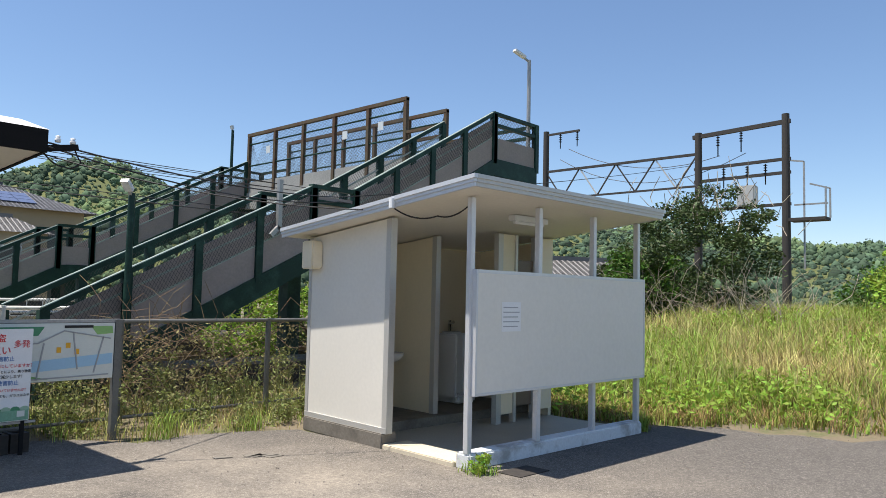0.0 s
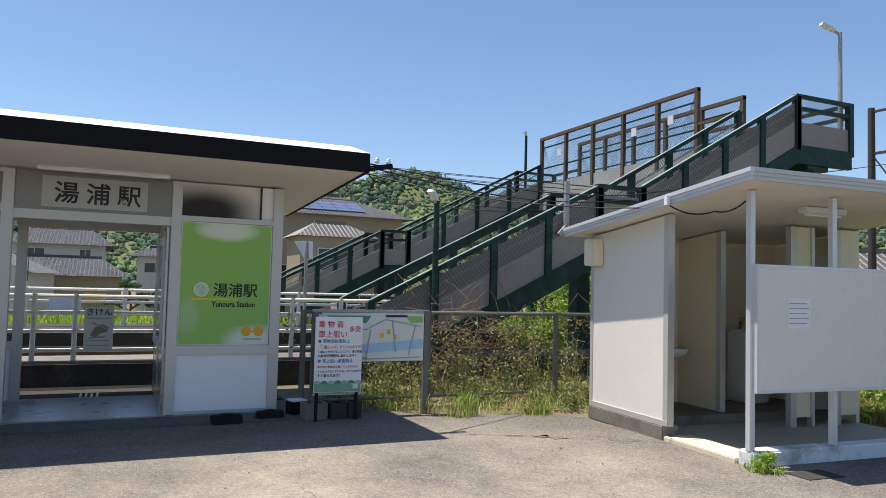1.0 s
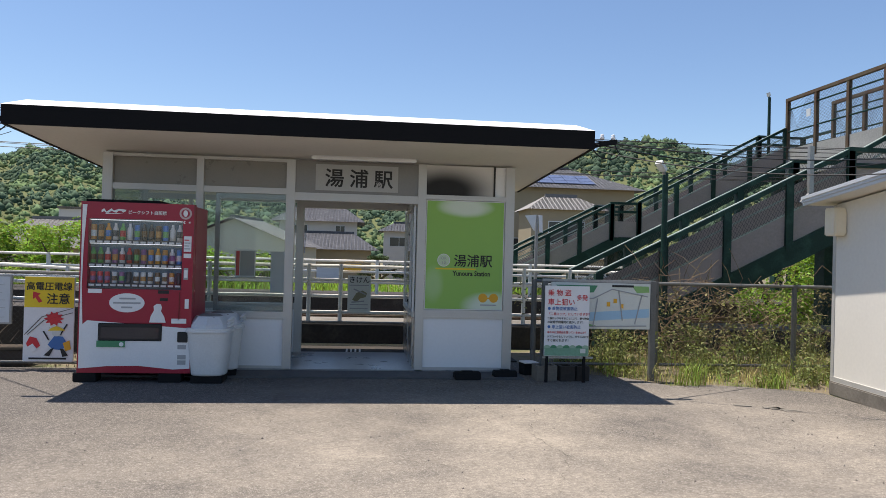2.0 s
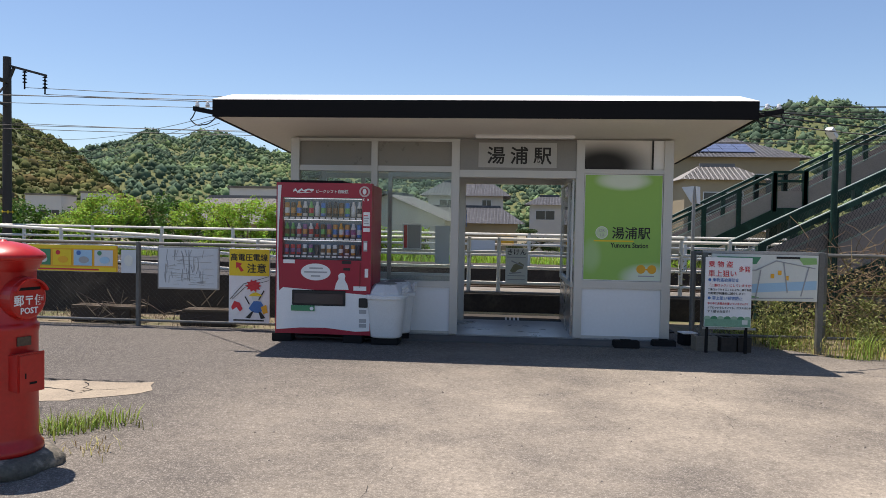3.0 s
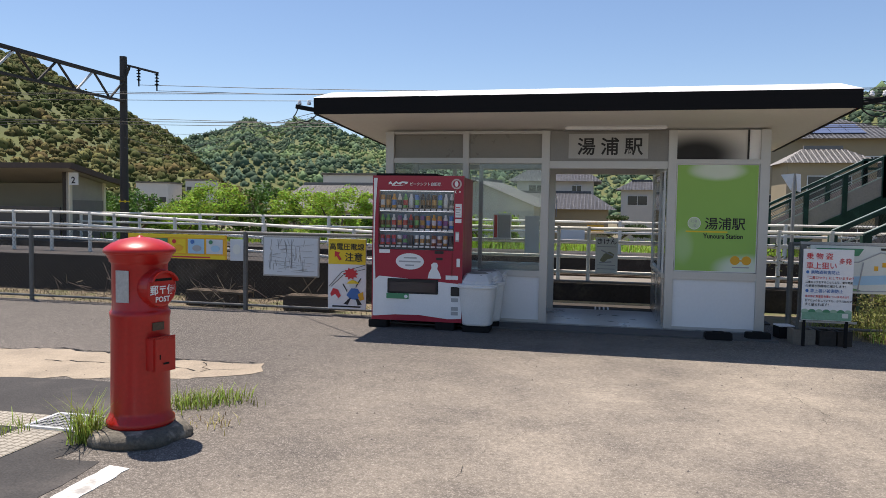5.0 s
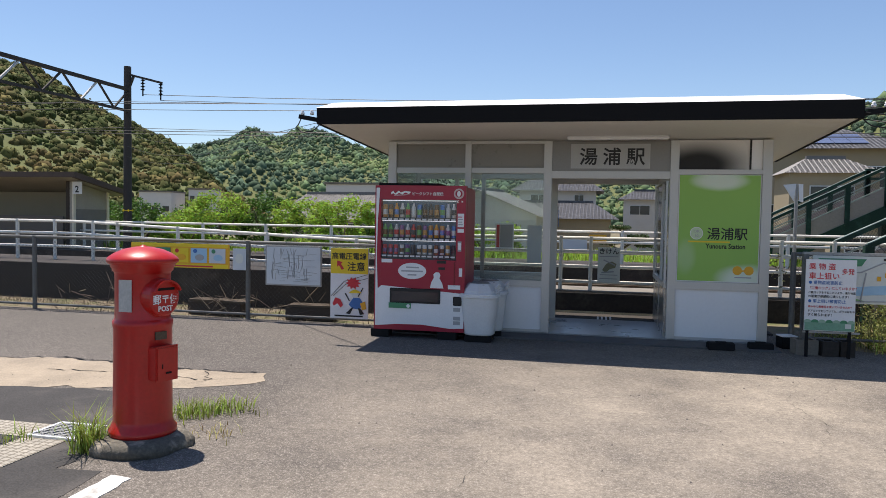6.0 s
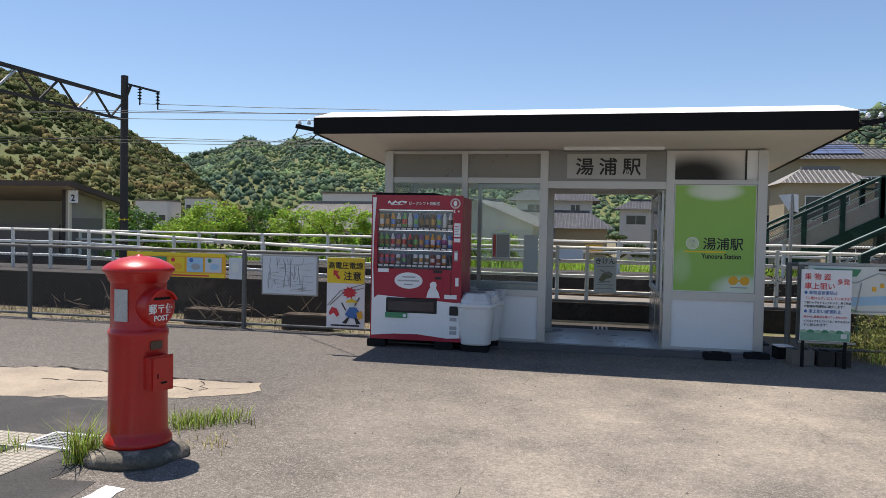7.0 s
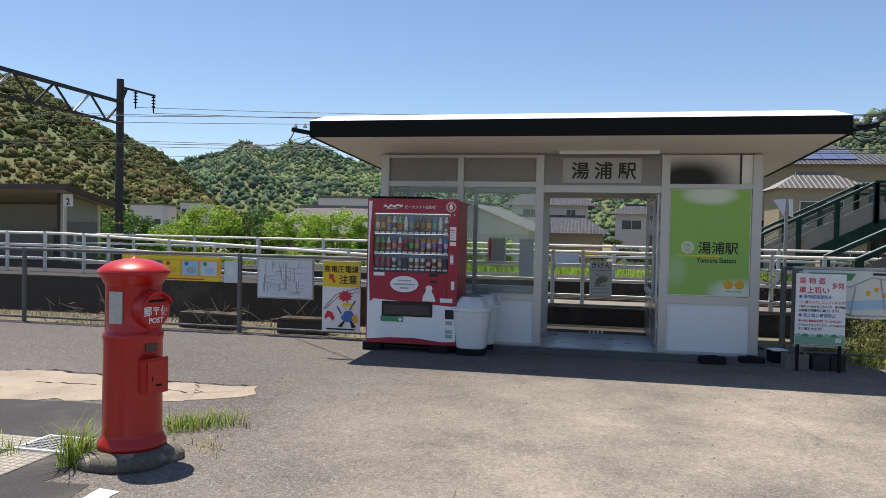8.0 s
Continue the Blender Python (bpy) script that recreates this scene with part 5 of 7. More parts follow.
part("hood", hood, RED_PAINT, PB)
part("slot", B((-0.075, 0.075, -0.2445, -0.242, 1.035, 1.052)), DARK, PB, "dark letter slot")
text("lettering", "郵〒便", (0, -0.2455, 0.955), 0.066, WHITE_PAINT, PB, align="CENTER", bold=0.001)
text("lettering", "POST", (0, -0.2455, 0.905), 0.048, WHITE_PAINT, PB, align="CENTER", bold=0.001)
box_ = B((-0.085, 0.085, -0.27, -0.12, 0.47, 0.68), bevel=0.006)
part("collection_door", box_, RED_PAINT, PB, "square red collection door")
part("door_rim", B((-0.09, 0.09, -0.262, -0.255, 0.463, 0.687), bevel=0.002), RED_PAINT, PB)
part("keyhole", B((-0.045, -0.037, -0.2725, -0.269, 0.545, 0.575)), DARK, PB)
part("latch", B((-0.015, 0.03, -0.274, -0.269, 0.51, 0.522)), DARK, PB)
pl = part("time_plate", B((-0.045, 0.045, -0.004, 0.004, -0.025, 0.025)), mat("tarnished_plate", (0.10, 0.075, 0.055), 0.5, metal=0.5, vary=0.3), PB, "small tarnished time plate")
pl.matrix_basis = pose(0, -0.197, 0.745)
nt_ = part("notice_plate", B((-0.05, 0.05, -0.003, 0.003, -0.10, 0.10)), mat("worn_notice", (0.45, 0.44, 0.41), 0.7, vary=0.2, scale=12), PB, "worn grey paper notice plate")
a_ = radians(-90 - 72)
nt_.matrix_basis = pose(0.187 * math.cos(a_), 0.187 * math.sin(a_), 1.0, 0, 0, -72)
# stone base, roughly round, dark with paler patches
bm = lathe([(0, 0.0), (0.33, 0.0), (0.335, 0.05), (0.31, 0.088), (0.26, 0.10), (0, 0.10)], 30)
for v in bm.verts:
    k = 1 + 0.16 * noise.noise(v.co * 5)
    v.co.x *= k * 1.04
    v.co.y *= k
part("footing", bm, mat("dark_footing", (0.11, 0.10, 0.08), 0.95, vary=0.4, scale=8, fine=50, bump=0.008, second=(0.26, 0.225, 0.175), amount=0.4), PB, "rough round concrete footing, worn, dark with paler patches", smooth=True)

# ---- vending machine ----
VX, VY = -2.33, 6.23
VM = thing("vending_machine", (VX, VY, 0), 0, "red drinks vending machine with three rows of bottles", "vending machine")
VW, V0, V1 = 1.12, 0.11, 1.86
part("cabinet", B((0.0, VW, 0.10, 0.66, V0, V1 - 0.015), bevel=0.012), RED_MACHINE, VM)
for b_ in ((0.0, 0.075, 0.0, 0.10, V0, V1), (1.01, VW, 0.0, 0.10, V0, V1), (0.0755, 1.0095, 0.0, 0.10, 1.69, V1), (0.0755, 1.0095, 0.0, 0.10, V0, 0.97)):
    part("door_panel", B(b_), RED_MACHINE, VM)
part("roof_plate", B((0.03, VW - 0.35, 0.05, 0.5, V1 - 0.012, V1 + 0.03)), DARK, VM)
part("display_back", B((0.075, 1.01, 0.085, 0.0995, 0.97, 1.69)), mat("display_back", (0.16, 0.24, 0.32), 0.6, vary=0.3, scale=4), VM)
p_ = part("display_glass", B((0.075, 1.01, 0.004, 0.008, 0.97, 1.69)), GLASS_DIM, VM)
p_.visible_shadow = False
rndv = random.Random(4)
DRINK = [flat("drink_%s" % c, *v, 0.35) for c, v in (("amber", (0.71, 0.36, 0.11)), ("green", (0.21, 0.55, 0.18)), ("clear", (0.85, 0.85, 0.85)), ("blue", (0.12, 0.30, 0.71)), ("white", (0.85, 0.85, 0.85)), ("red", (0.71, 0.09, 0.09)), ("brown", (0.24, 0.14, 0.07)), ("orange", (0.85, 0.42, 0.07)), ("black", (0.09, 0.09, 0.10)), ("purple", (0.33, 0.17, 0.36)))]
DRINK_ROWS = (((0, 6, 7, 2, 1, 4, 3, 8, 8, 6, 3, 4, 2), 1.475, 0.17), ((1, 1, 4, 9, 4, 5, 6, 9, 0, 7, 0, 2, 3), 1.235, 0.16), ((5, 5, 5, 4, 9, 8, 4, 2, 4, 6, 4, 0, 8), 1.03, 0.125))
bottle_mesh = {}
for row, (cols, z, h) in enumerate(DRINK_ROWS):
    sh = part("shelf", B((0.08, 1.005, 0.012, 0.084, z - 0.035, z - 0.004)), mat("shelf_dark", (0.07, 0.07, 0.08), 0.5), VM)
    for i in range(13):
        x = 0.115 + i * 0.0712
        part("button", B((x - 0.026, x + 0.026, 0.008, 0.012, z - 0.032, z - 0.012)), WHITE_PAINT, sh)
    for i, c in enumerate(cols):
        x = 0.115 + i * 0.0712
        if (c, row) not in bottle_mesh:
            r = 0.027 if row < 2 else 0.026
            prof = [(0, 0), (r, 0), (r, h * 0.66), (r * 0.55, h * 0.82), (r * 0.45, h), (0, h)] if row != 2 and c % 3 else [(0, 0), (r * 0.9, 0), (r, 0.006), (r, h * 0.86), (r * 0.85, h * 0.92), (0, h * 0.92)]
            ob = part("drink", lathe(prof, 12), DRINK[c], VM, smooth=True)
            part("drink_label", lathe([(r * 1.01, h * 0.2), (r * 1.02, h * 0.22), (r * 1.02, h * 0.55), (r * 1.01, h * 0.57)], 12), DRINK[(c * 3 + row + 2) % 10], ob, smooth=True)
            ob.matrix_basis = Matrix.Translation((x, 0.052, z))
            bottle_mesh[(c, row)] = ob
        else:
            copy_thing(bottle_mesh[(c, row)], Matrix.Translation((x, 0.052, z)))
lamp_mat = bpy.data.materials.new("display_lamp")
lamp_mat.use_nodes = True
lamp_mat.node_tree.nodes["Principled BSDF"].inputs["Emission Color"].default_value = (0.95, 0.98, 1.0, 1)
lamp_mat.node_tree.nodes["Principled BSDF"].inputs["Emission Strength"].default_value = 0.6
for z in (1.675, 1.432, 1.192):
    part("display_lamp", B((0.09, 1.0, 0.012, 0.022, z, z + 0.006)), lamp_mat, VM, "thin lamp strip inside the display")
Y0 = -0.003
# white lower field with a curved left stripe
polygon("white_field", [(0.04, 0.60), (0.09, 0.645), (1.115, 0.575), (1.115, 0.16), (0.95, 0.15), (0.6, 0.185), (0.3, 0.18), (0.04, 0.155)], Y0, WHITE_PAINT, VM)
polygon("white_stripe", [(0.015, 1.83), (0.06, 1.83), (0.035, 1.4), (0.028, 1.0), (0.045, 0.60), (0.04, 0.155), (0.015, 0.155)], Y0 - 0.001, WHITE_PAINT, VM)
emblem = [(0.20 + 0.024 * i, 1.752 + 0.012 * math.sin(i * 1.9) + 0.0018 * i) for i in range(11)]
polygon("emblem", emblem + [(x, z + 0.022 + 0.010 * math.sin(i * 2.3)) for i, (x, z) in reversed(list(enumerate(emblem)))], Y0, WHITE_PAINT, VM)
polygon("emblem", [(0.24, 1.738), (0.36, 1.742), (0.43, 1.752), (0.36, 1.748), (0.24, 1.745)], Y0, WHITE_PAINT, VM)
polygon("moon_mark", [(1.03 + 0.016 * math.cos(a * 0.35), 1.672 + 0.016 * math.sin(a * 0.35)) for a in range(3, 16)] + [(1.036 + 0.011 * math.cos(a * 0.35), 1.672 + 0.012 * math.sin(a * 0.35)) for a in range(14, 4, -1)], Y0, WHITE_PAINT, VM)
polygon("star_mark", [(1.076 + (0.015 if i % 2 == 0 else 0.006) * math.cos(math.pi * i / 6), 1.672 + (0.015 if i % 2 == 0 else 0.006) * math.sin(math.pi * i / 6)) for i in range(12)], Y0, WHITE_PAINT, VM)
polygon("printed_figure", [(0.70, 0.632), (0.715, 0.70), (0.745, 0.755), (0.74, 0.80), (0.77, 0.825), (0.81, 0.822), (0.825, 0.79), (0.815, 0.75), (0.85, 0.69), (0.865, 0.632)], Y0, WHITE_PAINT, VM)
text("header_writing", "ピークシフト自販機", (0.46, Y0, 1.745), 0.043, WHITE_PAINT, VM, bold=0.0005)
part("badge", prism(disc_pts(1.035, 1.765, 0.062, 0.062), -0.006, -0.002, "y"), mat("badge_grey", (0.55, 0.42, 0.40), 0.5), VM)
part("badge_centre", prism(disc_pts(1.035, 1.765, 0.043, 0.043), -0.0085, -0.005, "y"), RED_MACHINE, VM)
part("badge_mark", prism(disc_pts(1.035, 1.765, 0.022, 0.034), -0.010, -0.007, "y"), WHITE_PAINT, VM)
for i, (x0, x1, z0, z1, m_) in enumerate(((1.025, 1.10, 1.37, 1.53, WHITE_PAINT), (1.025, 1.10, 1.305, 1.35, WHITE_PAINT), (1.03, 1.075, 1.08, 1.20, P_GREY), (1.035, 1.07, 1.10, 1.18, WHITE_PAINT), (0.09, 0.225, 0.925, 0.968, WHITE_PAINT), (0.92, 1.07, 0.625, 0.675, WHITE_PAINT), (0.78, 0.89, 0.93, 0.965, BLACK), (0.80, 0.88, 0.855, 0.885, BLACK), (1.05, 1.09, 0.78, 0.88, WHITE_PAINT))):
    plate("label", x0, x1, z0, z1, Y0 - 0.002 * (i == 3), m_, VM)
for k in range(4):
    plate("label_bar", 1.03, 1.03 + 0.06 - 0.012 * (k % 2), 1.395 + k * 0.03, 1.405 + k * 0.03, Y0 - 0.003, P_RED if k == 3 else P_GREY, VM)
part("speech_bubble", prism(disc_pts(0.475, 0.83, 0.175, 0.098), Y0, 0.0, "y"), WHITE_PAINT, VM)
for k, (x0, x1) in enumerate(((0.40, 0.56), (0.34, 0.61), (0.42, 0.53))):
    plate("bubble_bar", x0, x1, 0.865 - k * 0.045, 0.882 - k * 0.045, Y0 - 0.002, P_GREY, VM)
part("delivery_hatch", B((0.20, 0.83, -0.012, 0.0, 0.44, 0.62), bevel=0.006), BLACK, VM, "dark delivery hatch")
part("hatch_flap", B((0.225, 0.805, -0.016, -0.010, 0.46, 0.585), bevel=0.004), mat("smoked_flap", (0.05, 0.045, 0.05), 0.15), VM)
plate("green_label", 0.19, 0.47, 0.375, 0.44, -0.0135, P_GREEN, VM)
part("green_mark", prism(disc_pts(0.435, 0.405, 0.022, 0.022, 16), -0.016, -0.013, "y"), WHITE_PAINT, VM)
part("coin_return", B((0.985, 1.09, -0.012, 0.0, 0.43, 0.54), bevel=0.012), BLACK, VM)
for z in (0.36, 0.20, 0.255):
    plate("label", 0.99, 1.075, z, z + 0.045, Y0 - 0.002, P_GREY, VM)
plate("coin_panel", 0.99, 1.0, 0.66, 0.95, Y0, mat("panel_gap", (0.15, 0.005, 0.008), 0.5), VM)
for x, y in ((0.06, 0.06), (0.90, 0.06), (0.06, 0.58), (0.90, 0.58)):
    part("foot_block", B((x - 0.10, x + 0.13, y - 0.06, y + 0.10, 0.01, 0.11), bevel=0.008), DARK, VM, "dark concrete foot block")

# ---- bins ----
def bin_(at, turn, label):
    """Bag-lined bin: a body tapering to its foot, a flared rim and an eight-sided hood with an open top."""
    ob = thing("waste_bin", at, turn, label, "waste bin", "bins beside the vending machine")

    def tube(rows, seg=32, square=3.2, crumple=0.0, seed=1, close=False):
        bm = bmesh.new()
        rings = []
        for z, w, d in rows:
            ring_ = []
            for i in range(seg):
                a = 2 * math.pi * i / seg
                c, s_ = math.cos(a), math.sin(a)
                k = (abs(c) ** square + abs(s_) ** square) ** (-1 / square)
                k *= 1 + crumple * noise.noise(Vector((c * 4, s_ * 4, z * 7 + seed)))
                ring_.append(bm.verts.new((w * c * k, d * s_ * k, z)))
            rings.append(ring_)
        for a, b in zip(rings, rings[1:]):
            for i in range(seg):
                bm.faces.new((a[i], a[(i + 1) % seg], b[(i + 1) % seg], b[i]))
        bm.faces.new(rings[0][::-1])
        if close:
            bm.faces.new(rings[-1])
        return bm

    part("body", tube([(0.09, 0.165, 0.155), (0.10, 0.178, 0.165)] + [(0.12 + 0.06 * i, 0.18 + 0.0062 * i, 0.168 + 0.006 * i) for i in range(8)], crumple=0.025), BIN_WHITE, ob, "white plastic bag over the bin body", smooth=True)
    part("rim", tube([(0.535, 0.225, 0.21), (0.54, 0.24, 0.225), (0.555, 0.242, 0.227), (0.56, 0.236, 0.221), (0.575, 0.238, 0.223), (0.585, 0.23, 0.215)], close=True), BIN_WHITE, ob, smooth=False)
    part("lid", tube([(0.585, 0.225, 0.21), (0.62, 0.218, 0.203), (0.70, 0.15, 0.14), (0.705, 0.135, 0.125), (0.66, 0.12, 0.11)], seg=8, square=2.0), BIN_GREY, ob, "pale eight-sided hooded lid")
    part("opening", tube([(0.690, 0.142, 0.132), (0.692, 0.142, 0.132), (0.722, 0.09, 0.08)], seg=16, square=2.2, crumple=0.12, close=True), mat("grey_bag_mouth", (0.16, 0.155, 0.15), 0.6, vary=0.3, scale=8), ob, "crumpled grey bag in the lid's mouth")
    for z in (0.60, 0.63, 0.66):
        part("clip", beams([((0.20, -0.10, z), (0.235, -0.04, z + 0.035))], 0.03, 0.02), BIN_WHITE, ob)
    part("foot_block", B((-0.16, 0.16, -0.15, 0.14, 0.012, 0.09), bevel=0.008), DARK, ob)
    return ob


bin_((-1.035, 6.34, 0), 0, "white bag-lined waste bin with hooded lid")
bin_((-0.985, 6.74, 0), 8, "white bag-lined waste bin standing close to the wall")

# ---- posters and name of the station ----
plate("poster_board", 1.275, 2.215, 0.76, 2.055, FY + 0.018, WHITE_PAINT, st, 0.02)
def poster_mat():
    """Green printed poster fading to soft white clouds near its top and lower edge."""
    m = bpy.data.materials.new("green_cloud_print")
    m.use_nodes = True
    n, l = m.node_tree.nodes, m.node_tree.links
    b = n["Principled BSDF"]
    b.inputs["Roughness"].default_value = 0.45
    co = n.new("ShaderNodeTexCoord")
    nz = n.new("ShaderNodeTexNoise")
    nz.inputs["Scale"].default_value = 2.2
    nz.inputs["Detail"].default_value = 2
    l.new(co.outputs["Object"], nz.inputs["Vector"])
    sp = n.new("ShaderNodeSeparateXYZ")
    l.new(co.outputs["Object"], sp.inputs[0])
    def spot(cx, cz, rx, rz):
        parts = []
        for out, c, r in ((sp.outputs["X"], cx, rx), (sp.outputs["Z"], cz, rz)):
            a = n.new("ShaderNodeMath")
            a.operation = "SUBTRACT"
            l.new(out, a.inputs[0])
            a.inputs[1].default_value = c
            d = n.new("ShaderNodeMath")
            d.operation = "DIVIDE"
            l.new(a.outputs[0], d.inputs[0])
            d.inputs[1].default_value = r
            s = n.new("ShaderNodeMath")
            s.operation = "POWER"
            l.new(d.outputs[0], s.inputs[0])
            s.inputs[1].default_value = 2
            parts.append(s)
        q = n.new("ShaderNodeMath")
        q.operation = "ADD"
        l.new(parts[0].outputs[0], q.inputs[0])
        l.new(parts[1].outputs[0], q.inputs[1])
        j = n.new("ShaderNodeMath")
        j.operation = "MULTIPLY_ADD"
        l.new(nz.outputs["Fac"], j.inputs[0])
        j.inputs[1].default_value = 1.2
        l.new(q.outputs[0], j.inputs[2])
        r = n.new("ShaderNodeMapRange")
        r.interpolation_type = "SMOOTHSTEP"
        r.inputs["From Min"].default_value = 2.1
        r.inputs["From Max"].default_value = 0.75
        l.new(j.outputs[0], r.inputs["Value"])
        return r.outputs[0]
    f1, f2 = spot(1.74, 1.98, 0.30, 0.11), spot(2.05, 0.80, 0.34, 0.17)
    f3 = spot(1.38, 1.06, 0.12, 0.22)
    mx = n.new("ShaderNodeMath")
    mx.operation = "MAXIMUM"
    l.new(f1, mx.inputs[0])
    l.new(f2, mx.inputs[1])
    m3 = n.new("ShaderNodeMath")
    m3.operation = "MULTIPLY_ADD"
    l.new(f3, m3.inputs[0])
    m3.inputs[1].default_value = 0.25
    l.new(mx.outputs[0], m3.inputs[2])
    cm = n.new("ShaderNodeMix")
    cm.data_type = "RGBA"
    l.new(m3.outputs[0], cm.inputs["Factor"])
    cm.inputs["A"].default_value = (0.27, 0.50, 0.09, 1)
    cm.inputs["B"].default_value = (0.66, 0.74, 0.60, 1)
    l.new(cm.outputs["Result"], b.inputs["Base Color"])
    return m


plate("poster", 1.285, 2.205, 0.768, 2.047, FY + 0.014, poster_mat(), st, 0.004, "green station poster with soft clouds")
text("poster_name", "湯浦駅", (1.615, FY + 0.012, 1.285), 0.155, BLACK, st, bold=0.002)
text("poster_english", "Yunoura Station", (1.605, FY + 0.012, 1.165), 0.082, BLACK, st, squeeze=0.84, bold=0.0018)
plate("poster_line", 1.40, 1.88, 1.235, 1.253, FY + 0.012, P_YELLOW, st, 0.002)
def ring(name, cx, cz, r, w, y, material, parent):
    bm = bmesh.new()
    o = [bm.verts.new((cx + r * math.cos(2 * math.pi * i / 28), y, cz + r * math.sin(2 * math.pi * i / 28))) for i in range(28)]
    k = [bm.verts.new((cx + (r - w) * math.cos(2 * math.pi * i / 28), y, cz + (r - w) * math.sin(2 * math.pi * i / 28))) for i in range(28)]
    for i in range(28):
        bm.faces.new((o[i], o[(i + 1) % 28], k[(i + 1) % 28], k[i]))
    return part(name, bm, material, parent)


part("line_badge", prism(disc_pts(1.495, 1.345, 0.072, 0.072), FY + 0.0125, FY + 0.014, "y"), mat("badge_pale", (0.55, 0.68, 0.42), 0.5), st)
ring("badge_ring", 1.495, 1.345, 0.076, 0.007, FY + 0.0115, WHITE_PAINT, st)
text("badge_code", "OR", (1.495, FY + 0.0115, 1.353), 0.05, P_GREY, st, align="CENTER")
text("badge_code", "10", (1.495, FY + 0.0115, 1.300), 0.05, P_GREY, st, align="CENTER")
for x in (1.975, 2.105):
    part("poster_dot", prism(disc_pts(x, 0.905, 0.054, 0.054), FY + 0.012, FY + 0.014, "y"), P_ORANGE, st)
plate("poster_dot_bar", 1.97, 2.11, 0.893, 0.912, FY + 0.0115, P_ORANGE, st)
plate("poster_small_print", 1.945, 2.135, 0.815, 0.828, FY + 0.012, P_GREY, st)
for i, sign_ in enumerate("湯浦駅"):
    text("station_name", sign_, (0.075 + i * 0.285, FY + 0.028, 2.19), 0.225, BLACK, st, bold=0.004, squeeze=1.0)
plate("name_board", -0.03, 0.93, 2.125, 2.43, FY + 0.0296, mat("pale_name_board", (0.40, 0.395, 0.375), 0.35, vary=0.06), st, 0.002)

# ---- fences ----
def chain_fence(name, x0, x1, y, z0, z1, posts, label, pipe=0.022, cell=0.062):
    ob = thing(name, (0, 0, 0), 0, label, "fence")
    for x in posts:
        bm = bmesh.new()
        rod(bm, (x, y, -0.05), (x, y, z1 + 0.02), 0.033, seg=10)
        part("post", bm, FENCE_STEEL, ob)
    part("top_rail", rods([((x0, y, z1), (x1, y, z1))], pipe), FENCE_STEEL, ob)
    part("bottom_rail", rods([((x0, y, z0), (x1, y, z0))], pipe * 0.8), FENCE_STEEL, ob)
    vs, fs = [], []
    h = z1 - z0
    n = int((x1 - x0 + h) / cell)
    r = 0.0016
    for i in range(n):
        for s in (1, -1):
            a = x0 - h + i * cell if s == 1 else x0 + i * cell
            b = a + s * h
            za, zb = z0, z1
            if s == 1 and a < x0:
                za = z0 + (x0 - a)
                a = x0
            if s == -1 and a > x1:
                za = z0 + (a - x1)
                a = x1
            if b > x1:
                zb = z1 - (b - x1)
                b = x1
            if b < x0:
                zb = z1 - (x0 - b)
                b = x0
            if zb <= za:
                continue
            k = len(vs)
            vs += [(a - r, y - r, za), (a + r, y - r, za), (a, y + r, za), (b - r, y - r, zb), (b + r, y - r, zb), (b, y + r, zb)]
            fs += [(k, k + 1, k + 4, k + 3), (k + 1, k + 2, k + 5, k + 4), (k + 2, k, k + 3, k + 5)]
    raw("chain_mesh", vs, fs, MESH, ob, "grey diamond chain-link mesh")["kind"] = "stuff"
    return ob


chain_fence("chain_fence", -16, -2.5, 7.1, 0.08, 1.09, (-14.9, -11.4, -7.93, -4.45, -2.56), "grey chain-link fence between yard and platform wall")
chain_fence("chain_fence", 2.60, 12.0, 7.1, 0.12, 1.12, (2.62, 4.16, 5.98, 7.8, 9.6, 11.4), "grey chain-link fence above the weeds")

# ---- signs on the fence ----
MS = thing("street_map_board", (0, 0, 0), 0, "grey hand-drawn street map board on the fence", "sign")
part("board", B((-4.15, -3.33, 7.02, 7.05, 0.51, 1.06), bevel=0.004), STEEL, MS)
plate("paper", -4.13, -3.35, 0.53, 1.04, 7.016, P_PALE, MS, 0.003)
rm = random.Random(9)
for i in range(64):
    x, z = rm.uniform(-4.05, -3.5), rm.uniform(0.57, 0.95)
    if i % 2:
        part("road_line", beams([((x, 7.0135, z), (x + rm.uniform(-0.03, 0.03), 7.0135, min(1.02, z + rm.uniform(0.06, 0.25))))], 0.0042, 0.0042), P_GREY, MS)
    else:
        part("road_line", beams([((x, 7.0135, z), (min(-3.37, x + rm.uniform(0.06, 0.25)), 7.0135, z + rm.uniform(-0.03, 0.03)))], 0.0042, 0.0042), P_GREY, MS)
YS = thing("warning_sign", (0, 0, 0), 0, "yellow and white high-voltage warning sign on the fence", "sign")
part("board", B((-3.195, -2.66, 7.01, 7.03, 0.10, 1.05), bevel=0.003), WHITE_PAINT, YS)
plate("yellow_field", -3.19, -2.665, 0.705, 1.045, 7.006, P_YELLOW, YS, 0.003)
text("writing", "高電圧電線", (-2.93, 7.004, 0.905), 0.098, BLACK, YS, align="CENTER", bold=0.0015)
text("writing", "注意", (-2.83, 7.004, 0.755), 0.128, BLACK, YS, align="CENTER", bold=0.002)
polygon("arrow", [(-3.10, 0.88), (-3.02, 0.86), (-3.045, 0.835), (-3.0, 0.77), (-3.035, 0.755), (-3.075, 0.815), (-3.10, 0.795)], 7.003, P_RED, YS)
star = []
for i in range(20):
    r = 0.10 if i % 2 == 0 else 0.065
    star.append((-2.87 + r * 1.1 * math.cos(math.pi * i / 10), 0.58 + r * 0.85 * math.sin(math.pi * i / 10)))
polygon("burst", star, 7.003, P_RED, YS)
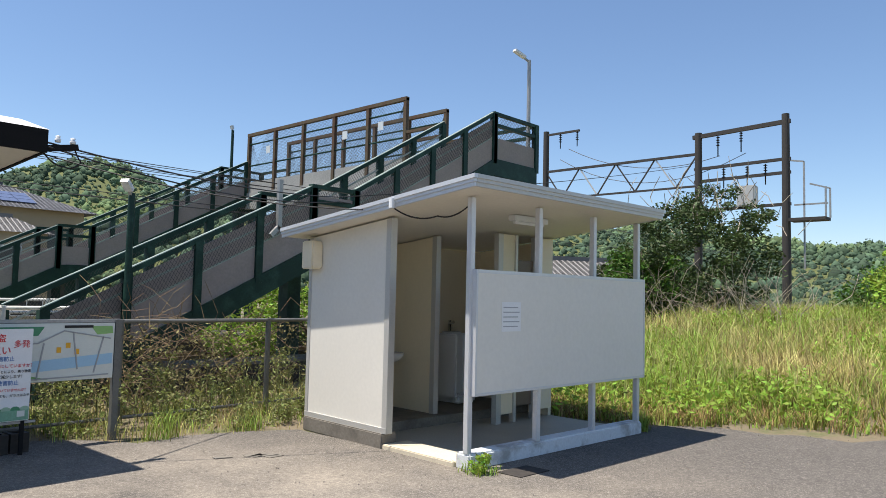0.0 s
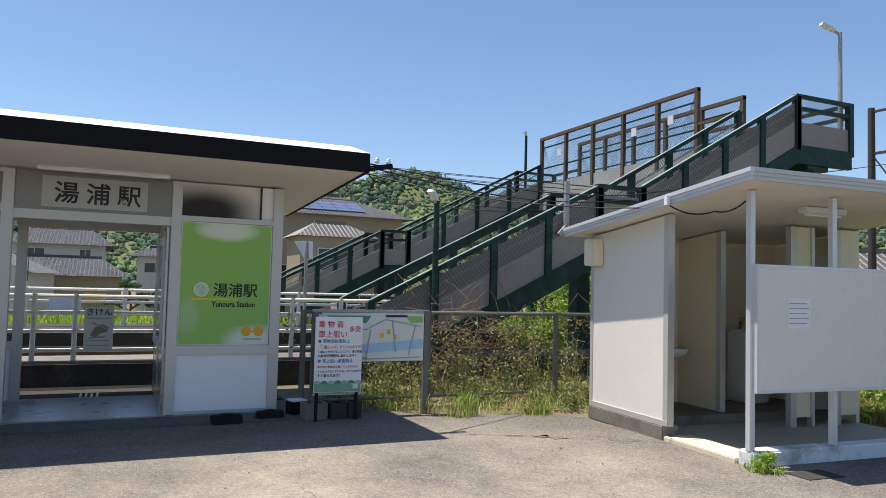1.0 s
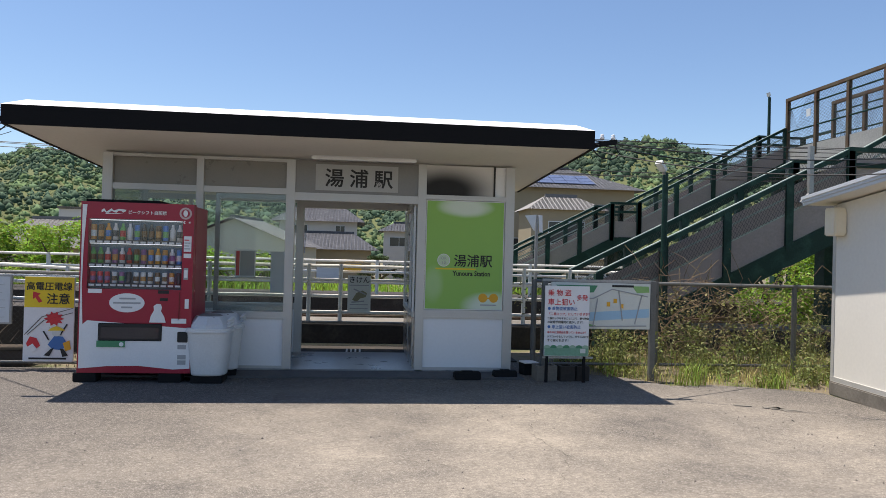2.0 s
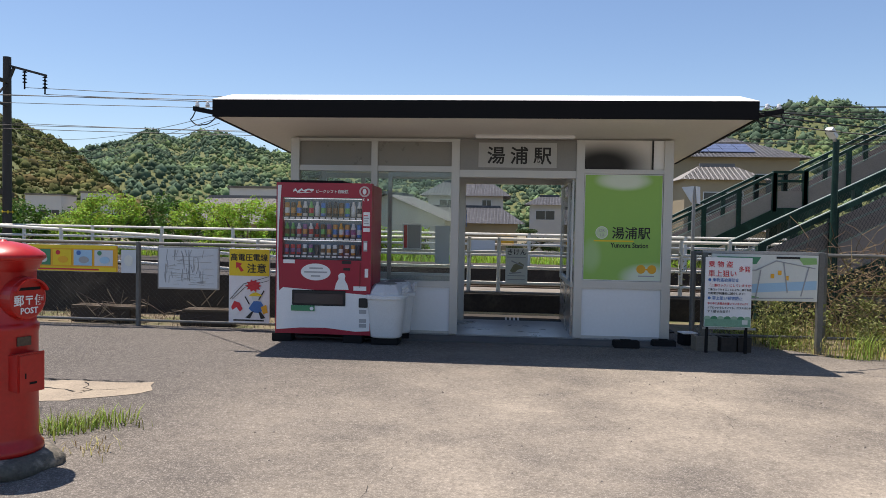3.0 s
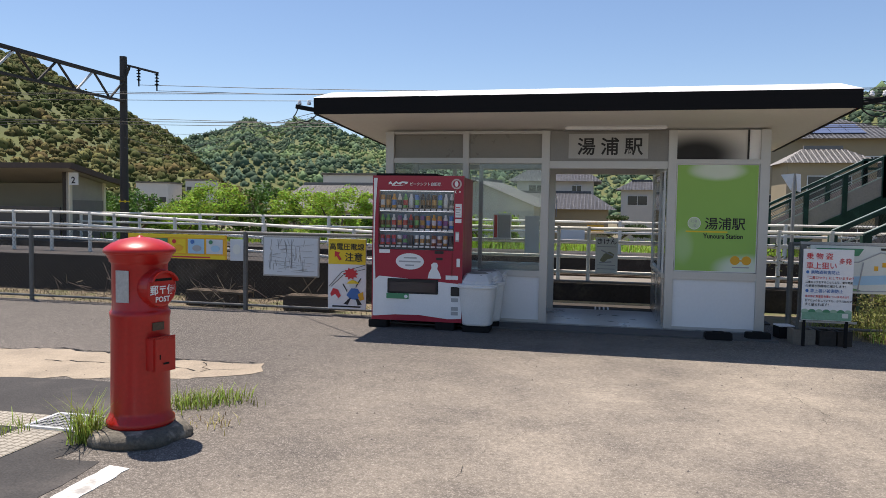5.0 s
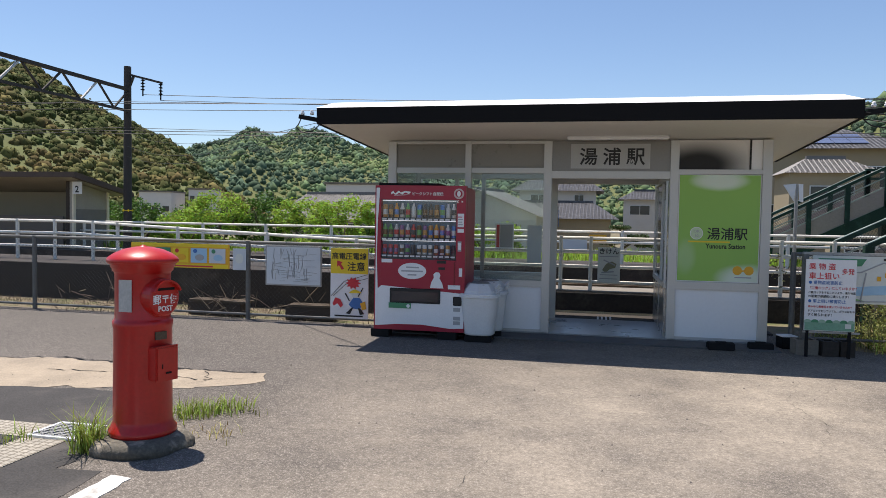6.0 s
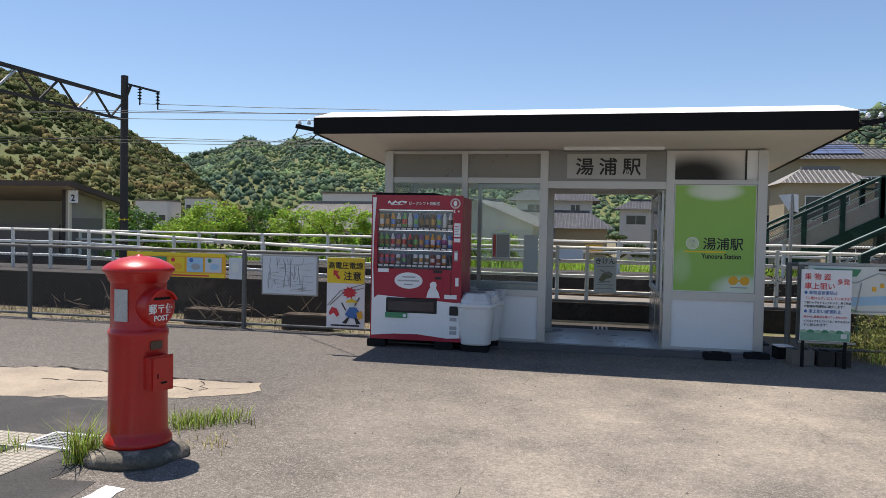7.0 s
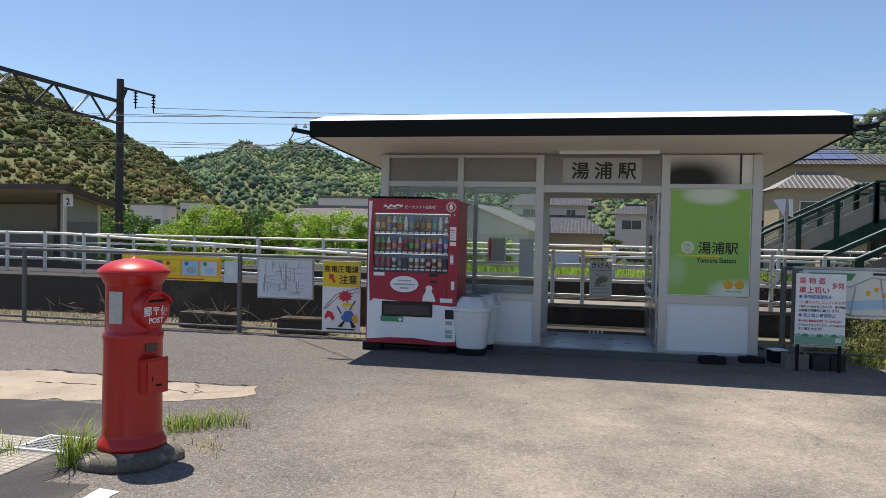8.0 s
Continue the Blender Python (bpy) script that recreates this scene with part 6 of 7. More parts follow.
part("drawn_line", beams([((-3.18, 7.006, 0.40), (-3.0, 7.006, 0.60)), ((-3.0, 7.006, 0.60), (-2.67, 7.006, 0.70)), ((-3.15, 7.006, 0.40), (-2.98, 7.006, 0.56)), ((-2.98, 7.006, 0.56), (-2.67, 7.006, 0.65))], 0.006, 0.006), BLACK, YS)
polygon("drawn_shape", [(-3.16, 0.30), (-3.12, 0.38), (-3.05, 0.36), (-3.01, 0.28), (-3.06, 0.23), (-3.13, 0.24)], 7.003, P_RED, YS)
polygon("drawn_shape", [(-3.15, 0.26), (-3.09, 0.30), (-3.04, 0.24), (-3.09, 0.20)], 7.001, WHITE_PAINT, YS)
polygon("drawn_shape", [(-2.93, 0.29), (-2.86, 0.39), (-2.77, 0.38), (-2.72, 0.30), (-2.78, 0.23), (-2.88, 0.24)], 7.003, P_BLUE, YS)
polygon("drawn_shape", [(-2.90, 0.24), (-2.86, 0.26), (-2.91, 0.16), (-2.97, 0.17)], 7.002, BLACK, YS)
polygon("drawn_shape", [(-2.80, 0.25), (-2.76, 0.24), (-2.71, 0.17), (-2.77, 0.155)], 7.002, BLACK, YS)
polygon("drawn_shape", [(-2.77, 0.31), (-2.70, 0.34), (-2.68, 0.24), (-2.74, 0.22)], 7.001, P_ORANGE, YS)
part("drawn_shape", prism(disc_pts(-2.84, 0.425, 0.05, 0.042, 14), 7.001, 7.005, "y"), P_MAP, YS)
polygon("drawn_shape", [(-2.93, 0.445), (-2.75, 0.45), (-2.78, 0.475), (-2.84, 0.50), (-2.90, 0.475)], 7.000, P_YELLOW, YS)
part("drawn_line", beams([((-2.80, 7.004, 0.40), (-2.73, 7.004, 0.52))], 0.006, 0.014), BLACK, YS)
part("drawn_line", beams([((-2.92, 7.004, 0.34), (-2.98, 7.004, 0.44))], 0.006, 0.014), BLACK, YS)
plate("small_print", -3.13, -2.73, 0.125, 0.145, 7.005, BLACK, YS)
BN = thing("banner", (0, 0, 0), 0, "orange fabric banner with printed panels on the fence", "banner")
plate("cloth", -6.25, -4.70, 0.71, 1.05, 7.03, P_ORANGE, BN, 0.008)
plate("cloth_border", -6.23, -4.72, 0.71, 0.765, 7.026, P_YELLOW, BN, 0.004)
plate("cloth_border", -6.23, -4.72, 1.005, 1.05, 7.026, P_YELLOW, BN, 0.004)
for i, m_ in enumerate((P_MAP, P_GREEN, P_YELLOW, P_SKY, P_PALE)):
    x = -6.15 + i * 0.285
    plate("printed_panel", x, x + 0.25, 0.785, 0.99, 7.024, m_, BN, 0.004)
    part("printed_spot", prism(disc_pts(x + 0.07, 0.95, 0.03, 0.03, 12), 7.018, 7.022, "y"), (P_GREEN, P_ORANGE, P_RED, P_BLUE, P_GREEN)[i], BN)
    part("printed_spot", prism(disc_pts(x + 0.14, 0.86, 0.07, 0.045, 12), 7.018, 7.022, "y"), (P_ORANGE, P_MAP, P_ORANGE, P_GREY, P_SKY)[i], BN)
plate("print_bar", -6.0, -4.95, 0.725, 0.745, 7.022, P_RED, BN)
NP = thing("paper_notice", (0, 0, 0), 0, "small pale paper notice tied to the fence", "sign")
plate("paper", -4.66, -4.46, 0.70, 1.0, 7.05, P_PALE, NP, 0.004)
part("printed_spot", prism(disc_pts(-4.56, 0.86, 0.06, 0.07, 14), 7.045, 7.049, "y"), P_MAP, NP)
# danger sign on the platform railing, seen through the doorway
DS = thing("danger_sign", (0, 0, 0), 0, "white danger sign hung on the platform railing", "sign")
plate("board", 0.33, 0.675, 0.505, 1.06, 9.45, P_MAP, DS, 0.008)
text("writing", "きけん", (0.5, 9.447, 0.96), 0.105, BLACK, DS, align="CENTER", bold=0.001)
for z, w in ((0.91, 0.145), (0.62, 0.135), (0.56, 0.135)):
    plate("small_print", 0.5 - w, 0.5 + w, z, z + 0.012, 9.447, P_GREY, DS)
part("drawing", prism([(0.40, 0.70), (0.46, 0.66), (0.52, 0.72), (0.60, 0.74), (0.62, 0.80), (0.55, 0.84), (0.46, 0.80)], 9.446, 9.45, "y"), mat("olive_print", (0.25, 0.24, 0.14), 0.6), DS)
part("drawing", beams([((0.39, 9.446, 0.66), (0.58, 9.446, 0.68)), ((0.42, 9.446, 0.86), (0.60, 9.446, 0.78))], 0.004, 0.02), P_GREY, DS)
plate("orange_board", 0.10, 0.52, 0.97, 1.13, 16.1, P_ORANGE, thing("orange_sign", (0, 0, 0), 0, "orange warning board on the far railing", "sign"), 0.02)
plate("pale_board", -0.55, 0.05, 0.72, 1.08, 16.1, P_PALE, thing("pale_sign", (0, 0, 0), 0, "pale notice board on the far railing", "sign"), 0.02)

# ---- notice boards on the far side of the station ----
NB = thing("notice_board", (0, 0, 0), 0, "white anti-theft notice board with red and black lettering", "sign")
part("board", B((2.575, 3.085, 6.385, 6.40, 0.31, 1.095), bevel=0.002), WHITE_PAINT, NB)
part("post", B((2.60, 2.63, 6.405, 6.435, 0.0, 0.6)), DARK, NB)
part("post", B((3.03, 3.06, 6.405, 6.435, 0.0, 0.6)), DARK, NB)
part("brace", beams([((2.57, 6.42, 0.29), (3.15, 6.42, 0.29))], 0.02, 0.02), STEEL, NB)
YB = 6.382
text("headline", "乗 物 盗", (2.605, YB, 0.99), 0.076, P_RED, NB, bold=0.0007)
text("headline", "車上狙い", (2.605, YB, 0.885), 0.080, P_RED, NB, bold=0.0007, squeeze=0.98)
text("headline", "多発", (2.935, YB, 0.94), 0.070, P_RED, NB, bold=0.0007, squeeze=0.92)
for z, body, m_, s in ((0.825, "● 乗物盗被害防止", P_BLUE, 0.045), (0.768, "「二重ロック」にしていますか？", P_RED, 0.036), (0.722, "二重ロックをすることにより、乗り物盗", BLACK, 0.0285), (0.678, "の被害が飛躍的に減少します！", BLACK, 0.033), (0.62, "● 車上狙い被害防止", P_BLUE, 0.045), (0.565, "車の中に貴重品を置いていませんか？", P_RED, 0.029), (0.518, "ドアロックをしていても、ガラスはたや", BLACK, 0.0285), (0.473, "すく破られます！", BLACK, 0.036)):
    text("body_text", body, (2.605, YB, z), s, m_, NB, squeeze=0.93, bold=0.0002)
plate("green_foot", 2.58, 3.08, 0.315, 0.40, 6.383, mat("foot_print", (0.18, 0.36, 0.24), 0.6, vary=0.2, scale=20), NB)
for k in range(7):
    part("foot_shape", prism(disc_pts(2.61 + k * 0.073, 0.405, 0.04, 0.03, 10), 6.3835, 6.3845, "y"), P_GREEN if k % 2 else mat("foot_pale", (0.3, 0.45, 0.32), 0.6), NB)
plate("foot_seal", 2.99, 3.05, 0.345, 0.395, 6.381, P_MAP, NB)
MB = thing("town_map_board", (0, 0, 0), 0, "pale green town map board behind the notice", "sign")
part("board", B((2.70, 3.885, 6.605, 6.63, 0.60, 1.13), bevel=0.003), P_MAP, MB)
for pts, m_ in (([(2.75, 1.10), (3.25, 1.10), (3.2, 1.02), (2.9, 1.0)], P_GREEN), ([(3.66, 1.10), (3.86, 1.10), (3.87, 1.03), (3.72, 1.02)], mat("map_green", (0.25, 0.45, 0.15), 0.6)), ([(2.75, 0.66), (3.87, 0.74), (3.87, 0.84), (2.75, 0.76)], P_SKY), ([(2.75, 0.62), (3.3, 0.62), (3.1, 0.67), (2.75, 0.66)], mat("map_green_low", (0.2, 0.38, 0.15), 0.6))):
    polygon("map_area", pts, 6.602, m_, MB)
for a_, b_ in (((2.72, 0.93), (3.2, 0.95)), ((3.2, 0.95), (3.42, 1.06)), ((3.42, 1.06), (3.85, 0.98)), ((3.2, 0.62), (3.25, 0.95)), ((3.55, 0.70), (3.5, 1.05)), ((3.7, 0.66), (3.78, 1.0)), ((2.9, 0.62), (3.84, 0.64))):
    part("map_road", beams([((a_[0], 6.601, a_[1]), (b_[0], 6.601, b_[1]))], 0.008, 0.012), P_GREY, MB)
for x, z in ((3.36, 0.86), (3.44, 0.90), (3.52, 0.84)):
    plate("map_mark", x, x + 0.04, z, z + 0.05, 6.600, P_ORANGE, MB)
plate("map_title", 3.42, 3.68, 1.085, 1.11, 6.600, BLACK, MB)
part("frame_post", B((2.60, 2.66, 6.60, 6.66, 0.0, 1.14)), FENCE_STEEL, MB, "grey steel post")
part("frame_post", B((3.89, 3.95, 6.60, 6.66, 0.0, 1.16)), FENCE_STEEL, MB, "grey steel post")
part("frame_rail", B((2.60, 3.95, 6.61, 6.65, 1.135, 1.165)), STEEL, MB)
# concrete planters and black weights
for x, y, w, m_, lab in ((2.53, 6.50, 0.24, CONCRETE, "rough concrete planter block under the notice"), (2.80, 6.47, 0.17, DARK_CONCRETE, "dark concrete block under the notice"), (2.99, 6.49, 0.15, DARK_CONCRETE, "dark concrete block beside the planters")):
    ob = thing("concrete_block", (x, y, 0), 4, lab, "block", "blocks under the notice board")
    part("block_wall", B((0, w, 0, 0.03, 0.01, 0.18), (0, w, 0.17, 0.2, 0.01, 0.18), (0, 0.03, 0.03, 0.17, 0.01, 0.18), (w - 0.03, w, 0.03, 0.17, 0.01, 0.18)), m_, ob)
    part("fill", B((0.03, w - 0.03, 0.03, 0.17, 0.01, 0.12)), SOIL, ob)
for x, y, w in ((1.60, 6.50, 0.30), (2.07, 6.62, 0.27)):
    ob = thing("rubber_weight", (x, y, 0.012), 3, "black rubber weight lying by the wall", "weight", "weights by the wall")
    part("block", prism([(0, 0.0), (0.15, 0.0), (0.13, 0.085), (0.02, 0.085)], 0, w, "x", bevel=0.01), DARK, ob)
    part("grip", B((w * 0.3, w * 0.7, 0.05, 0.10, 0.085, 0.095)), DARK, ob)
ob = thing("battery_box", (2.47, 6.85, 0.0), 12, "small dark box with a white lid by the wall", "box")
part("body", B((0, 0.2, 0, 0.18, 0.012, 0.15), bevel=0.008), DARK, ob)
part("lid", B((0.0, 0.18, 0.0, 0.18, 0.15, 0.165), bevel=0.004), WHITE_PAINT, ob)

# ---- toilet fittings ----
def hung(name, label, category):
    ob = thing(name, (5.50, 3.42, 0), -3.4, label, category)
    return ob


SK = hung("wash_basin", "small white porcelain wash basin on the wall", "basin")
bm = bmesh.new()
bmesh.ops.create_uvsphere(bm, u_segments=20, v_segments=12, radius=1)
for v in bm.verts:
    v.co = Vector((v.co.x * 0.20 + 0.92, v.co.y * 0.19 + 2.20, (max(v.co.z, -1) * 0.12 if v.co.z < 0 else v.co.z * 0.012) + 0.80))
part("bowl", bm, PORCELAIN, SK, smooth=True)
part("trap", rods([((0.92, 2.22, 0.70), (0.92, 2.22, 0.52)), ((0.92, 2.22, 0.52), (0.92, 2.40, 0.50))], 0.018), CHROME, SK)
part("tap", rods([((0.92, 2.39, 0.92), (0.92, 2.26, 0.94)), ((0.92, 2.26, 0.94), (0.92, 2.26, 0.89))], 0.012), CHROME, SK)
UR = hung("urinal", "tall white porcelain floor urinal", "urinal")
part("back", B((1.91, 2.19, 2.20, 2.38, 0.16, 1.02), bevel=0.03), PORCELAIN, UR)
part("side", B((1.89, 1.94, 2.05, 2.38, 0.16, 1.0), bevel=0.018), PORCELAIN, UR)
part("side", B((2.16, 2.21, 2.05, 2.38, 0.16, 1.0), bevel=0.018), PORCELAIN, UR)
part("trough", B((1.89, 2.21, 2.0, 2.38, 0.16, 0.26), bevel=0.025), PORCELAIN, UR)
part("flush_valve", rods([((2.05, 2.33, 1.02), (2.05, 2.33, 1.16)), ((2.05, 2.33, 1.12), (2.05, 2.26, 1.14))], 0.02), CHROME, UR)
NT = hung("screen_notice", "white paper notice with small print on the screen", "notice")
plate("paper", 0.36, 0.62, 1.16, 1.42, -0.015, WHITE_PAINT, NT, 0.002)
for k in range(5):
    plate("small_print", 0.38, 0.58 + 0.02 * (k % 2), 1.20 + k * 0.042, 1.209 + k * 0.042, -0.017, P_GREY, NT, 0.0015)
TL = hung("ceiling_strip_light", "small white strip light under the toilet roof", "lamp")
part("housing", B((1.02, 1.55, 0.40, 0.50, 2.225, 2.285), bevel=0.008), BIN_WHITE, TL)
part("tube", B((1.05, 1.52, 0.425, 0.475, 2.20, 2.225), bevel=0.01), WHITE_PAINT, TL)
MBX = hung("meter_box", "cream meter box under the toilet eaves", "meter box")
part("body", B((-0.13, -0.005, 2.22, 2.42, 1.72, 2.02), bevel=0.012), CREAM_BOUNCE, MBX)
part("cover", B((-0.125, -0.01, 2.208, 2.22, 1.74, 1.98), bevel=0.003), CREAM_BOUNCE, MBX)
CB = hung("roof_cable", "black cable and white insulator at the eaves", "cable")
wire("cable", [(-0.26, 0.75, 2.24), (-0.10, 0.35, 2.16), (0.03, 0.06, 2.27)], 0.007, CB, sag=0.05)
bm = bmesh.new()
rod(bm, (-0.29, 0.75, 2.24), (-0.29, 0.75, 2.33), 0.03, 0.025, seg=10)
part("insulator", bm, PORCELAIN, CB)

# ---- lamps, mirror and insulators ----
def street_lamp(at, h, arm, label, r=0.05, material=None):
    ob = thing("street_lamp", at, 0, label, "street lamp", "lamps by the footbridge")
    bm = bmesh.new()
    rod(bm, (0, 0, -0.1), (0, 0, h), r, r * 0.85, seg=12)
    part("pole", bm, material or GREEN_PAINT, ob)
    a, b = arm
    part("arm", beams([((0, 0, h - 0.05), (a * 0.4, b * 0.4, h + 0.04))], 0.04, 0.04), STEEL, ob)
    part("head", beams([((a * 0.3, b * 0.3, h + 0.03), (a, b, h + 0.14))], 0.11, 0.06), BIN_WHITE, ob, "white lamp head")
    return ob


street_lamp((5.06, 9.0, 0), 2.74, (-0.16, -0.12), "dark green street lamp with a white head")
street_lamp((14.40, 9.30, DECK), 2.62, (-0.45, 0.1), "thin grey lamp post on the footbridge landing", 0.05, STEEL)
street_lamp((12.75, 19.35, DECK - 0.2), 2.25, (-0.05, 0.0), "thin dark lamp post on the far landing", 0.05)
TM = thing("traffic_mirror", (3.55, 10.9, 0), 0, "folded grey platform mirror on a thin pole", "mirror")
part("pole", rods([((0, 0, 0), (0, 0, 2.15))], 0.03), STEEL, TM)
part("plate", prism([(-0.22, 2.13), (-0.02, 2.15), (-0.05, 1.86)], -0.05, -0.03, "y"), ALU_BRIGHT, TM)
part("plate", prism([(0.02, 2.15), (0.09, 2.14), (0.10, 1.84), (0.04, 1.86)], -0.04, -0.02, "y"), WHITE_PAINT, TM)
part("cable_bracket", beams([((7.45, 9.08, 2.45), (7.45, 9.08, 3.25)), ((7.45, 9.08, 2.5), (7.3, 9.08, 2.35))], 0.07, 0.07), STEEL, FBR, "weathered steel cable bracket")
for x, s in ((RX1, 1), (RX0, -1)):
    ob = thing("roof_insulator", (x, 5.95, 2.60), 0, "white cable insulators on a bracket at the roof corner", "insulator", "roof corner insulators")
    part("bracket", beams([((0, 0, 0), (s * 0.32, 0, 0.06))], 0.05, 0.05), DARK, ob)
    for dx in (0.16, 0.28):
        p_ = part("insulator", lathe([(0, 0), (0.022, 0), (0.026, 0.025), (0.015, 0.035), (0.022, 0.05), (0, 0.06)], 12), PORCELAIN, ob, smooth=True)
        p_.matrix_basis = Matrix.Translation((s * dx, 0, 0.08))
    wire("loop", [(s * 0.28, 0, 0.1), (s * 0.36, 0, -0.06), (s * 0.22, 0.0, -0.12), (s * 0.05, 0, -0.02)], 0.007, ob, sag=0.03)

# ---- ground details ----
def ground_patch(name, pts, z, material, label, category, kind="structure"):
    return tagged(part(name, prism(pts, 0.008, z, "z"), material), label, category, kind=kind)


def rough_outline(pts, step=0.12, wob=0.05, seed=1):
    """A polygon with wavering edges."""
    out = []
    rnd = random.Random(seed)
    for (x0, y0), (x1, y1) in zip(pts, pts[1:] + pts[:1]):
        n = max(1, int(math.hypot(x1 - x0, y1 - y0) / step))
        for i in range(n):
            t = i / n
            out.append((x0 + (x1 - x0) * t + rnd.uniform(-wob, wob), y0 + (y1 - y0) * t + rnd.uniform(-wob, wob)))
    return out


ground_patch("asphalt_patch", rough_outline([(-6.2, 3.2), (-5.6, 3.75), (-4.9, 4.0), (-3.5, 3.85), (-2.62, 3.9), (-2.5, 3.55), (-3.0, 3.15), (-4.6, 2.85)], seed=4), 0.016, PATCH, "pale cracked concrete patch in the asphalt", "pavement")
ground_patch("asphalt_repair", rough_outline([(-9, 3.0), (-4.6, 2.86), (-3.0, 3.02), (-2.78, 2.35), (-2.62, 1.3), (-2.36, 1.3), (-2.30, -0.6), (-9, -0.6)], 0.15, 0.03, 8), 0.0145, DARK_ASPHALT, "dark smooth newer asphalt beside the gutter", "pavement")
def gutter_mat():
    """Pale concrete gutter cast with a fine square pattern."""
    m = mat("gutter_concrete", (0.36, 0.335, 0.28), 0.9, vary=0.22, scale=4, fine=60, bump=0.002)
    n, l = m.node_tree.nodes, m.node_tree.links
    b = n["Principled BSDF"]
    br = n.new("ShaderNodeTexBrick")
    br.offset = 0.0
    br.inputs["Scale"].default_value = 1.0
    br.inputs["Brick Width"].default_value = 0.05
    br.inputs["Row Height"].default_value = 0.05
    br.inputs["Mortar Size"].default_value = 0.006
    br.inputs["Color1"].default_value = (1, 1, 1, 1)
    br.inputs["Color2"].default_value = (0.86, 0.86, 0.86, 1)
    br.inputs["Mortar"].default_value = (0.45, 0.43, 0.40, 1)
    l.new(n["Texture Coordinate"].outputs["Object"], br.inputs["Vector"])
    mx = n.new("ShaderNodeMix")
    mx.data_type = "RGBA"
    mx.blend_type = "MULTIPLY"
    mx.inputs["Factor"].default_value = 1.0
    l.new(b.inputs["Base Color"].links[0].from_socket, mx.inputs["A"])
    l.new(br.outputs["Color"], mx.inputs["B"])
    l.new(mx.outputs["Result"], b.inputs["Base Color"])
    return m


GUTTER = gutter_mat()
ground_patch("gutter", [(-9, 1.72), (-3.25, 1.72), (-3.25, 2.0), (-9, 2.0)], 0.019, GUTTER, "pale concrete gutter with a fine square pattern", "pavement")
ground_patch("gutter", [(-3.25, -6), (-2.94, -6), (-2.94, 1.72), (-3.25, 1.72)], 0.0192, GUTTER, "pale concrete gutter with a fine square pattern", "pavement")
ground_patch("gutter_edge", [(-2.88, 1.72), (-2.72, 1.74), (-2.72, 1.98), (-2.88, 2.0)], 0.0188, GUTTER, "pale concrete at the end of the gutter", "pavement")
DG = thing("drain_grate", (-3.06, 1.875, 0.019), 0, "grey steel drain grating set in concrete", "grate")
part("frame", B((-0.18, 0.18, -0.16, -0.135, 0.0, 0.014), (-0.18, 0.18, 0.135, 0.16, 0.0, 0.014), (-0.18, -0.155, -0.135, 0.135, 0.0, 0.014), (0.155, 0.18, -0.135, 0.135, 0.0, 0.014)), ALU_BRIGHT, DG)
part("pit", B((-0.155, 0.155, -0.135, 0.135, -0.004, 0.003)), BLACK, DG)
for i in range(9):
    part("bar", B((-0.155, 0.155, -0.125 + i * 0.03, -0.113 + i * 0.03, 0.003, 0.013)), STEEL, DG)
for i in range(8):
    part("cross_bar", B((-0.138 + i * 0.038, -0.131 + i * 0.038, -0.135, 0.135, 0.003, 0.012)), STEEL, DG)
ground_patch("parking_line", rough_outline([(-2.275, 1.26), (-2.14, 1.24), (-2.10, 0.2), (-2.24, 0.2)], 0.06, 0.007, 5), 0.0165, LINE_PAINT, "worn white parking line", "road marking")


def crack(pts, w=0.012, seed=2):
    rnd = random.Random(seed)
    row = []
    for (x0, y0), (x1, y1) in zip(pts, pts[1:]):
        n = max(2, int(math.hypot(x1 - x0, y1 - y0) / 0.08))
        for i in range(n):
            t = i / n
            row.append((x0 + (x1 - x0) * t + rnd.uniform(-0.03, 0.03), y0 + (y1 - y0) * t + rnd.uniform(-0.03, 0.03)))
    vs, fs = [], []
    for i, (x, y) in enumerate(row):
        h = w * rnd.uniform(0.3, 1.0) / 2
        vs += [(x - h, y - h, 0.0185), (x + h, y + h, 0.0185)]
        if i:
            k = 2 * i
            fs.append((k - 2, k - 1, k + 1, k))
    return tagged(raw("asphalt_crack", vs, fs, DARK), "thin dark crack in the asphalt", "crack", kind="structure")


crack([(2.2, 5.0), (1.9, 4.2), (2.0, 3.4), (1.7, 2.6)], 0.0028, 1)
crack([(-6.2, 3.22), (-5.6, 3.77), (-4.9, 4.02), (-3.5, 3.87), (-2.62, 3.92)], 0.03, 2)
crack([(-4.6, 3.5), (-3.7, 3.6), (-3.1, 3.5), (-2.6, 3.7)], 0.018, 3)
crack([(-4.1, 3.9), (-3.8, 3.6), (-3.75, 3.2)], 0.016, 4)
crack([(-3.2, 3.8), (-3.0, 3.55), (-3.1, 3.3)], 0.012, 5)
crack([(-0.4, 1.5), (-0.2, 2.3), (0.3, 3.0)], 0.0025, 7)
# small chunks of broken asphalt and a sunk lid near the toilets
rk = random.Random(77)
for i in range(5):
    x, y = 4.45 + rk.uniform(-0.2, 0.25), 5.05 + rk.uniform(-0.15, 0.15)
    ob = part("asphalt_chip", B((-0.08, 0.08, -0.04, 0.04, 0, 0.006), bevel=0.002), CONCRETE)
    ob.matrix_basis = pose(x, y, 0.0115, 0, 0, rk.uniform(-20, 20))
    tagged(ob, "broken flat piece of pale asphalt", "asphalt piece", "asphalt pieces by the toilets")
ground_patch("drain_cover", [(5.62, 2.98), (6.0, 2.96), (6.0, 3.2), (5.62, 3.22)], 0.019, DARK_CONCRETE, "dark drain cover beside the kerb", "drain cover")
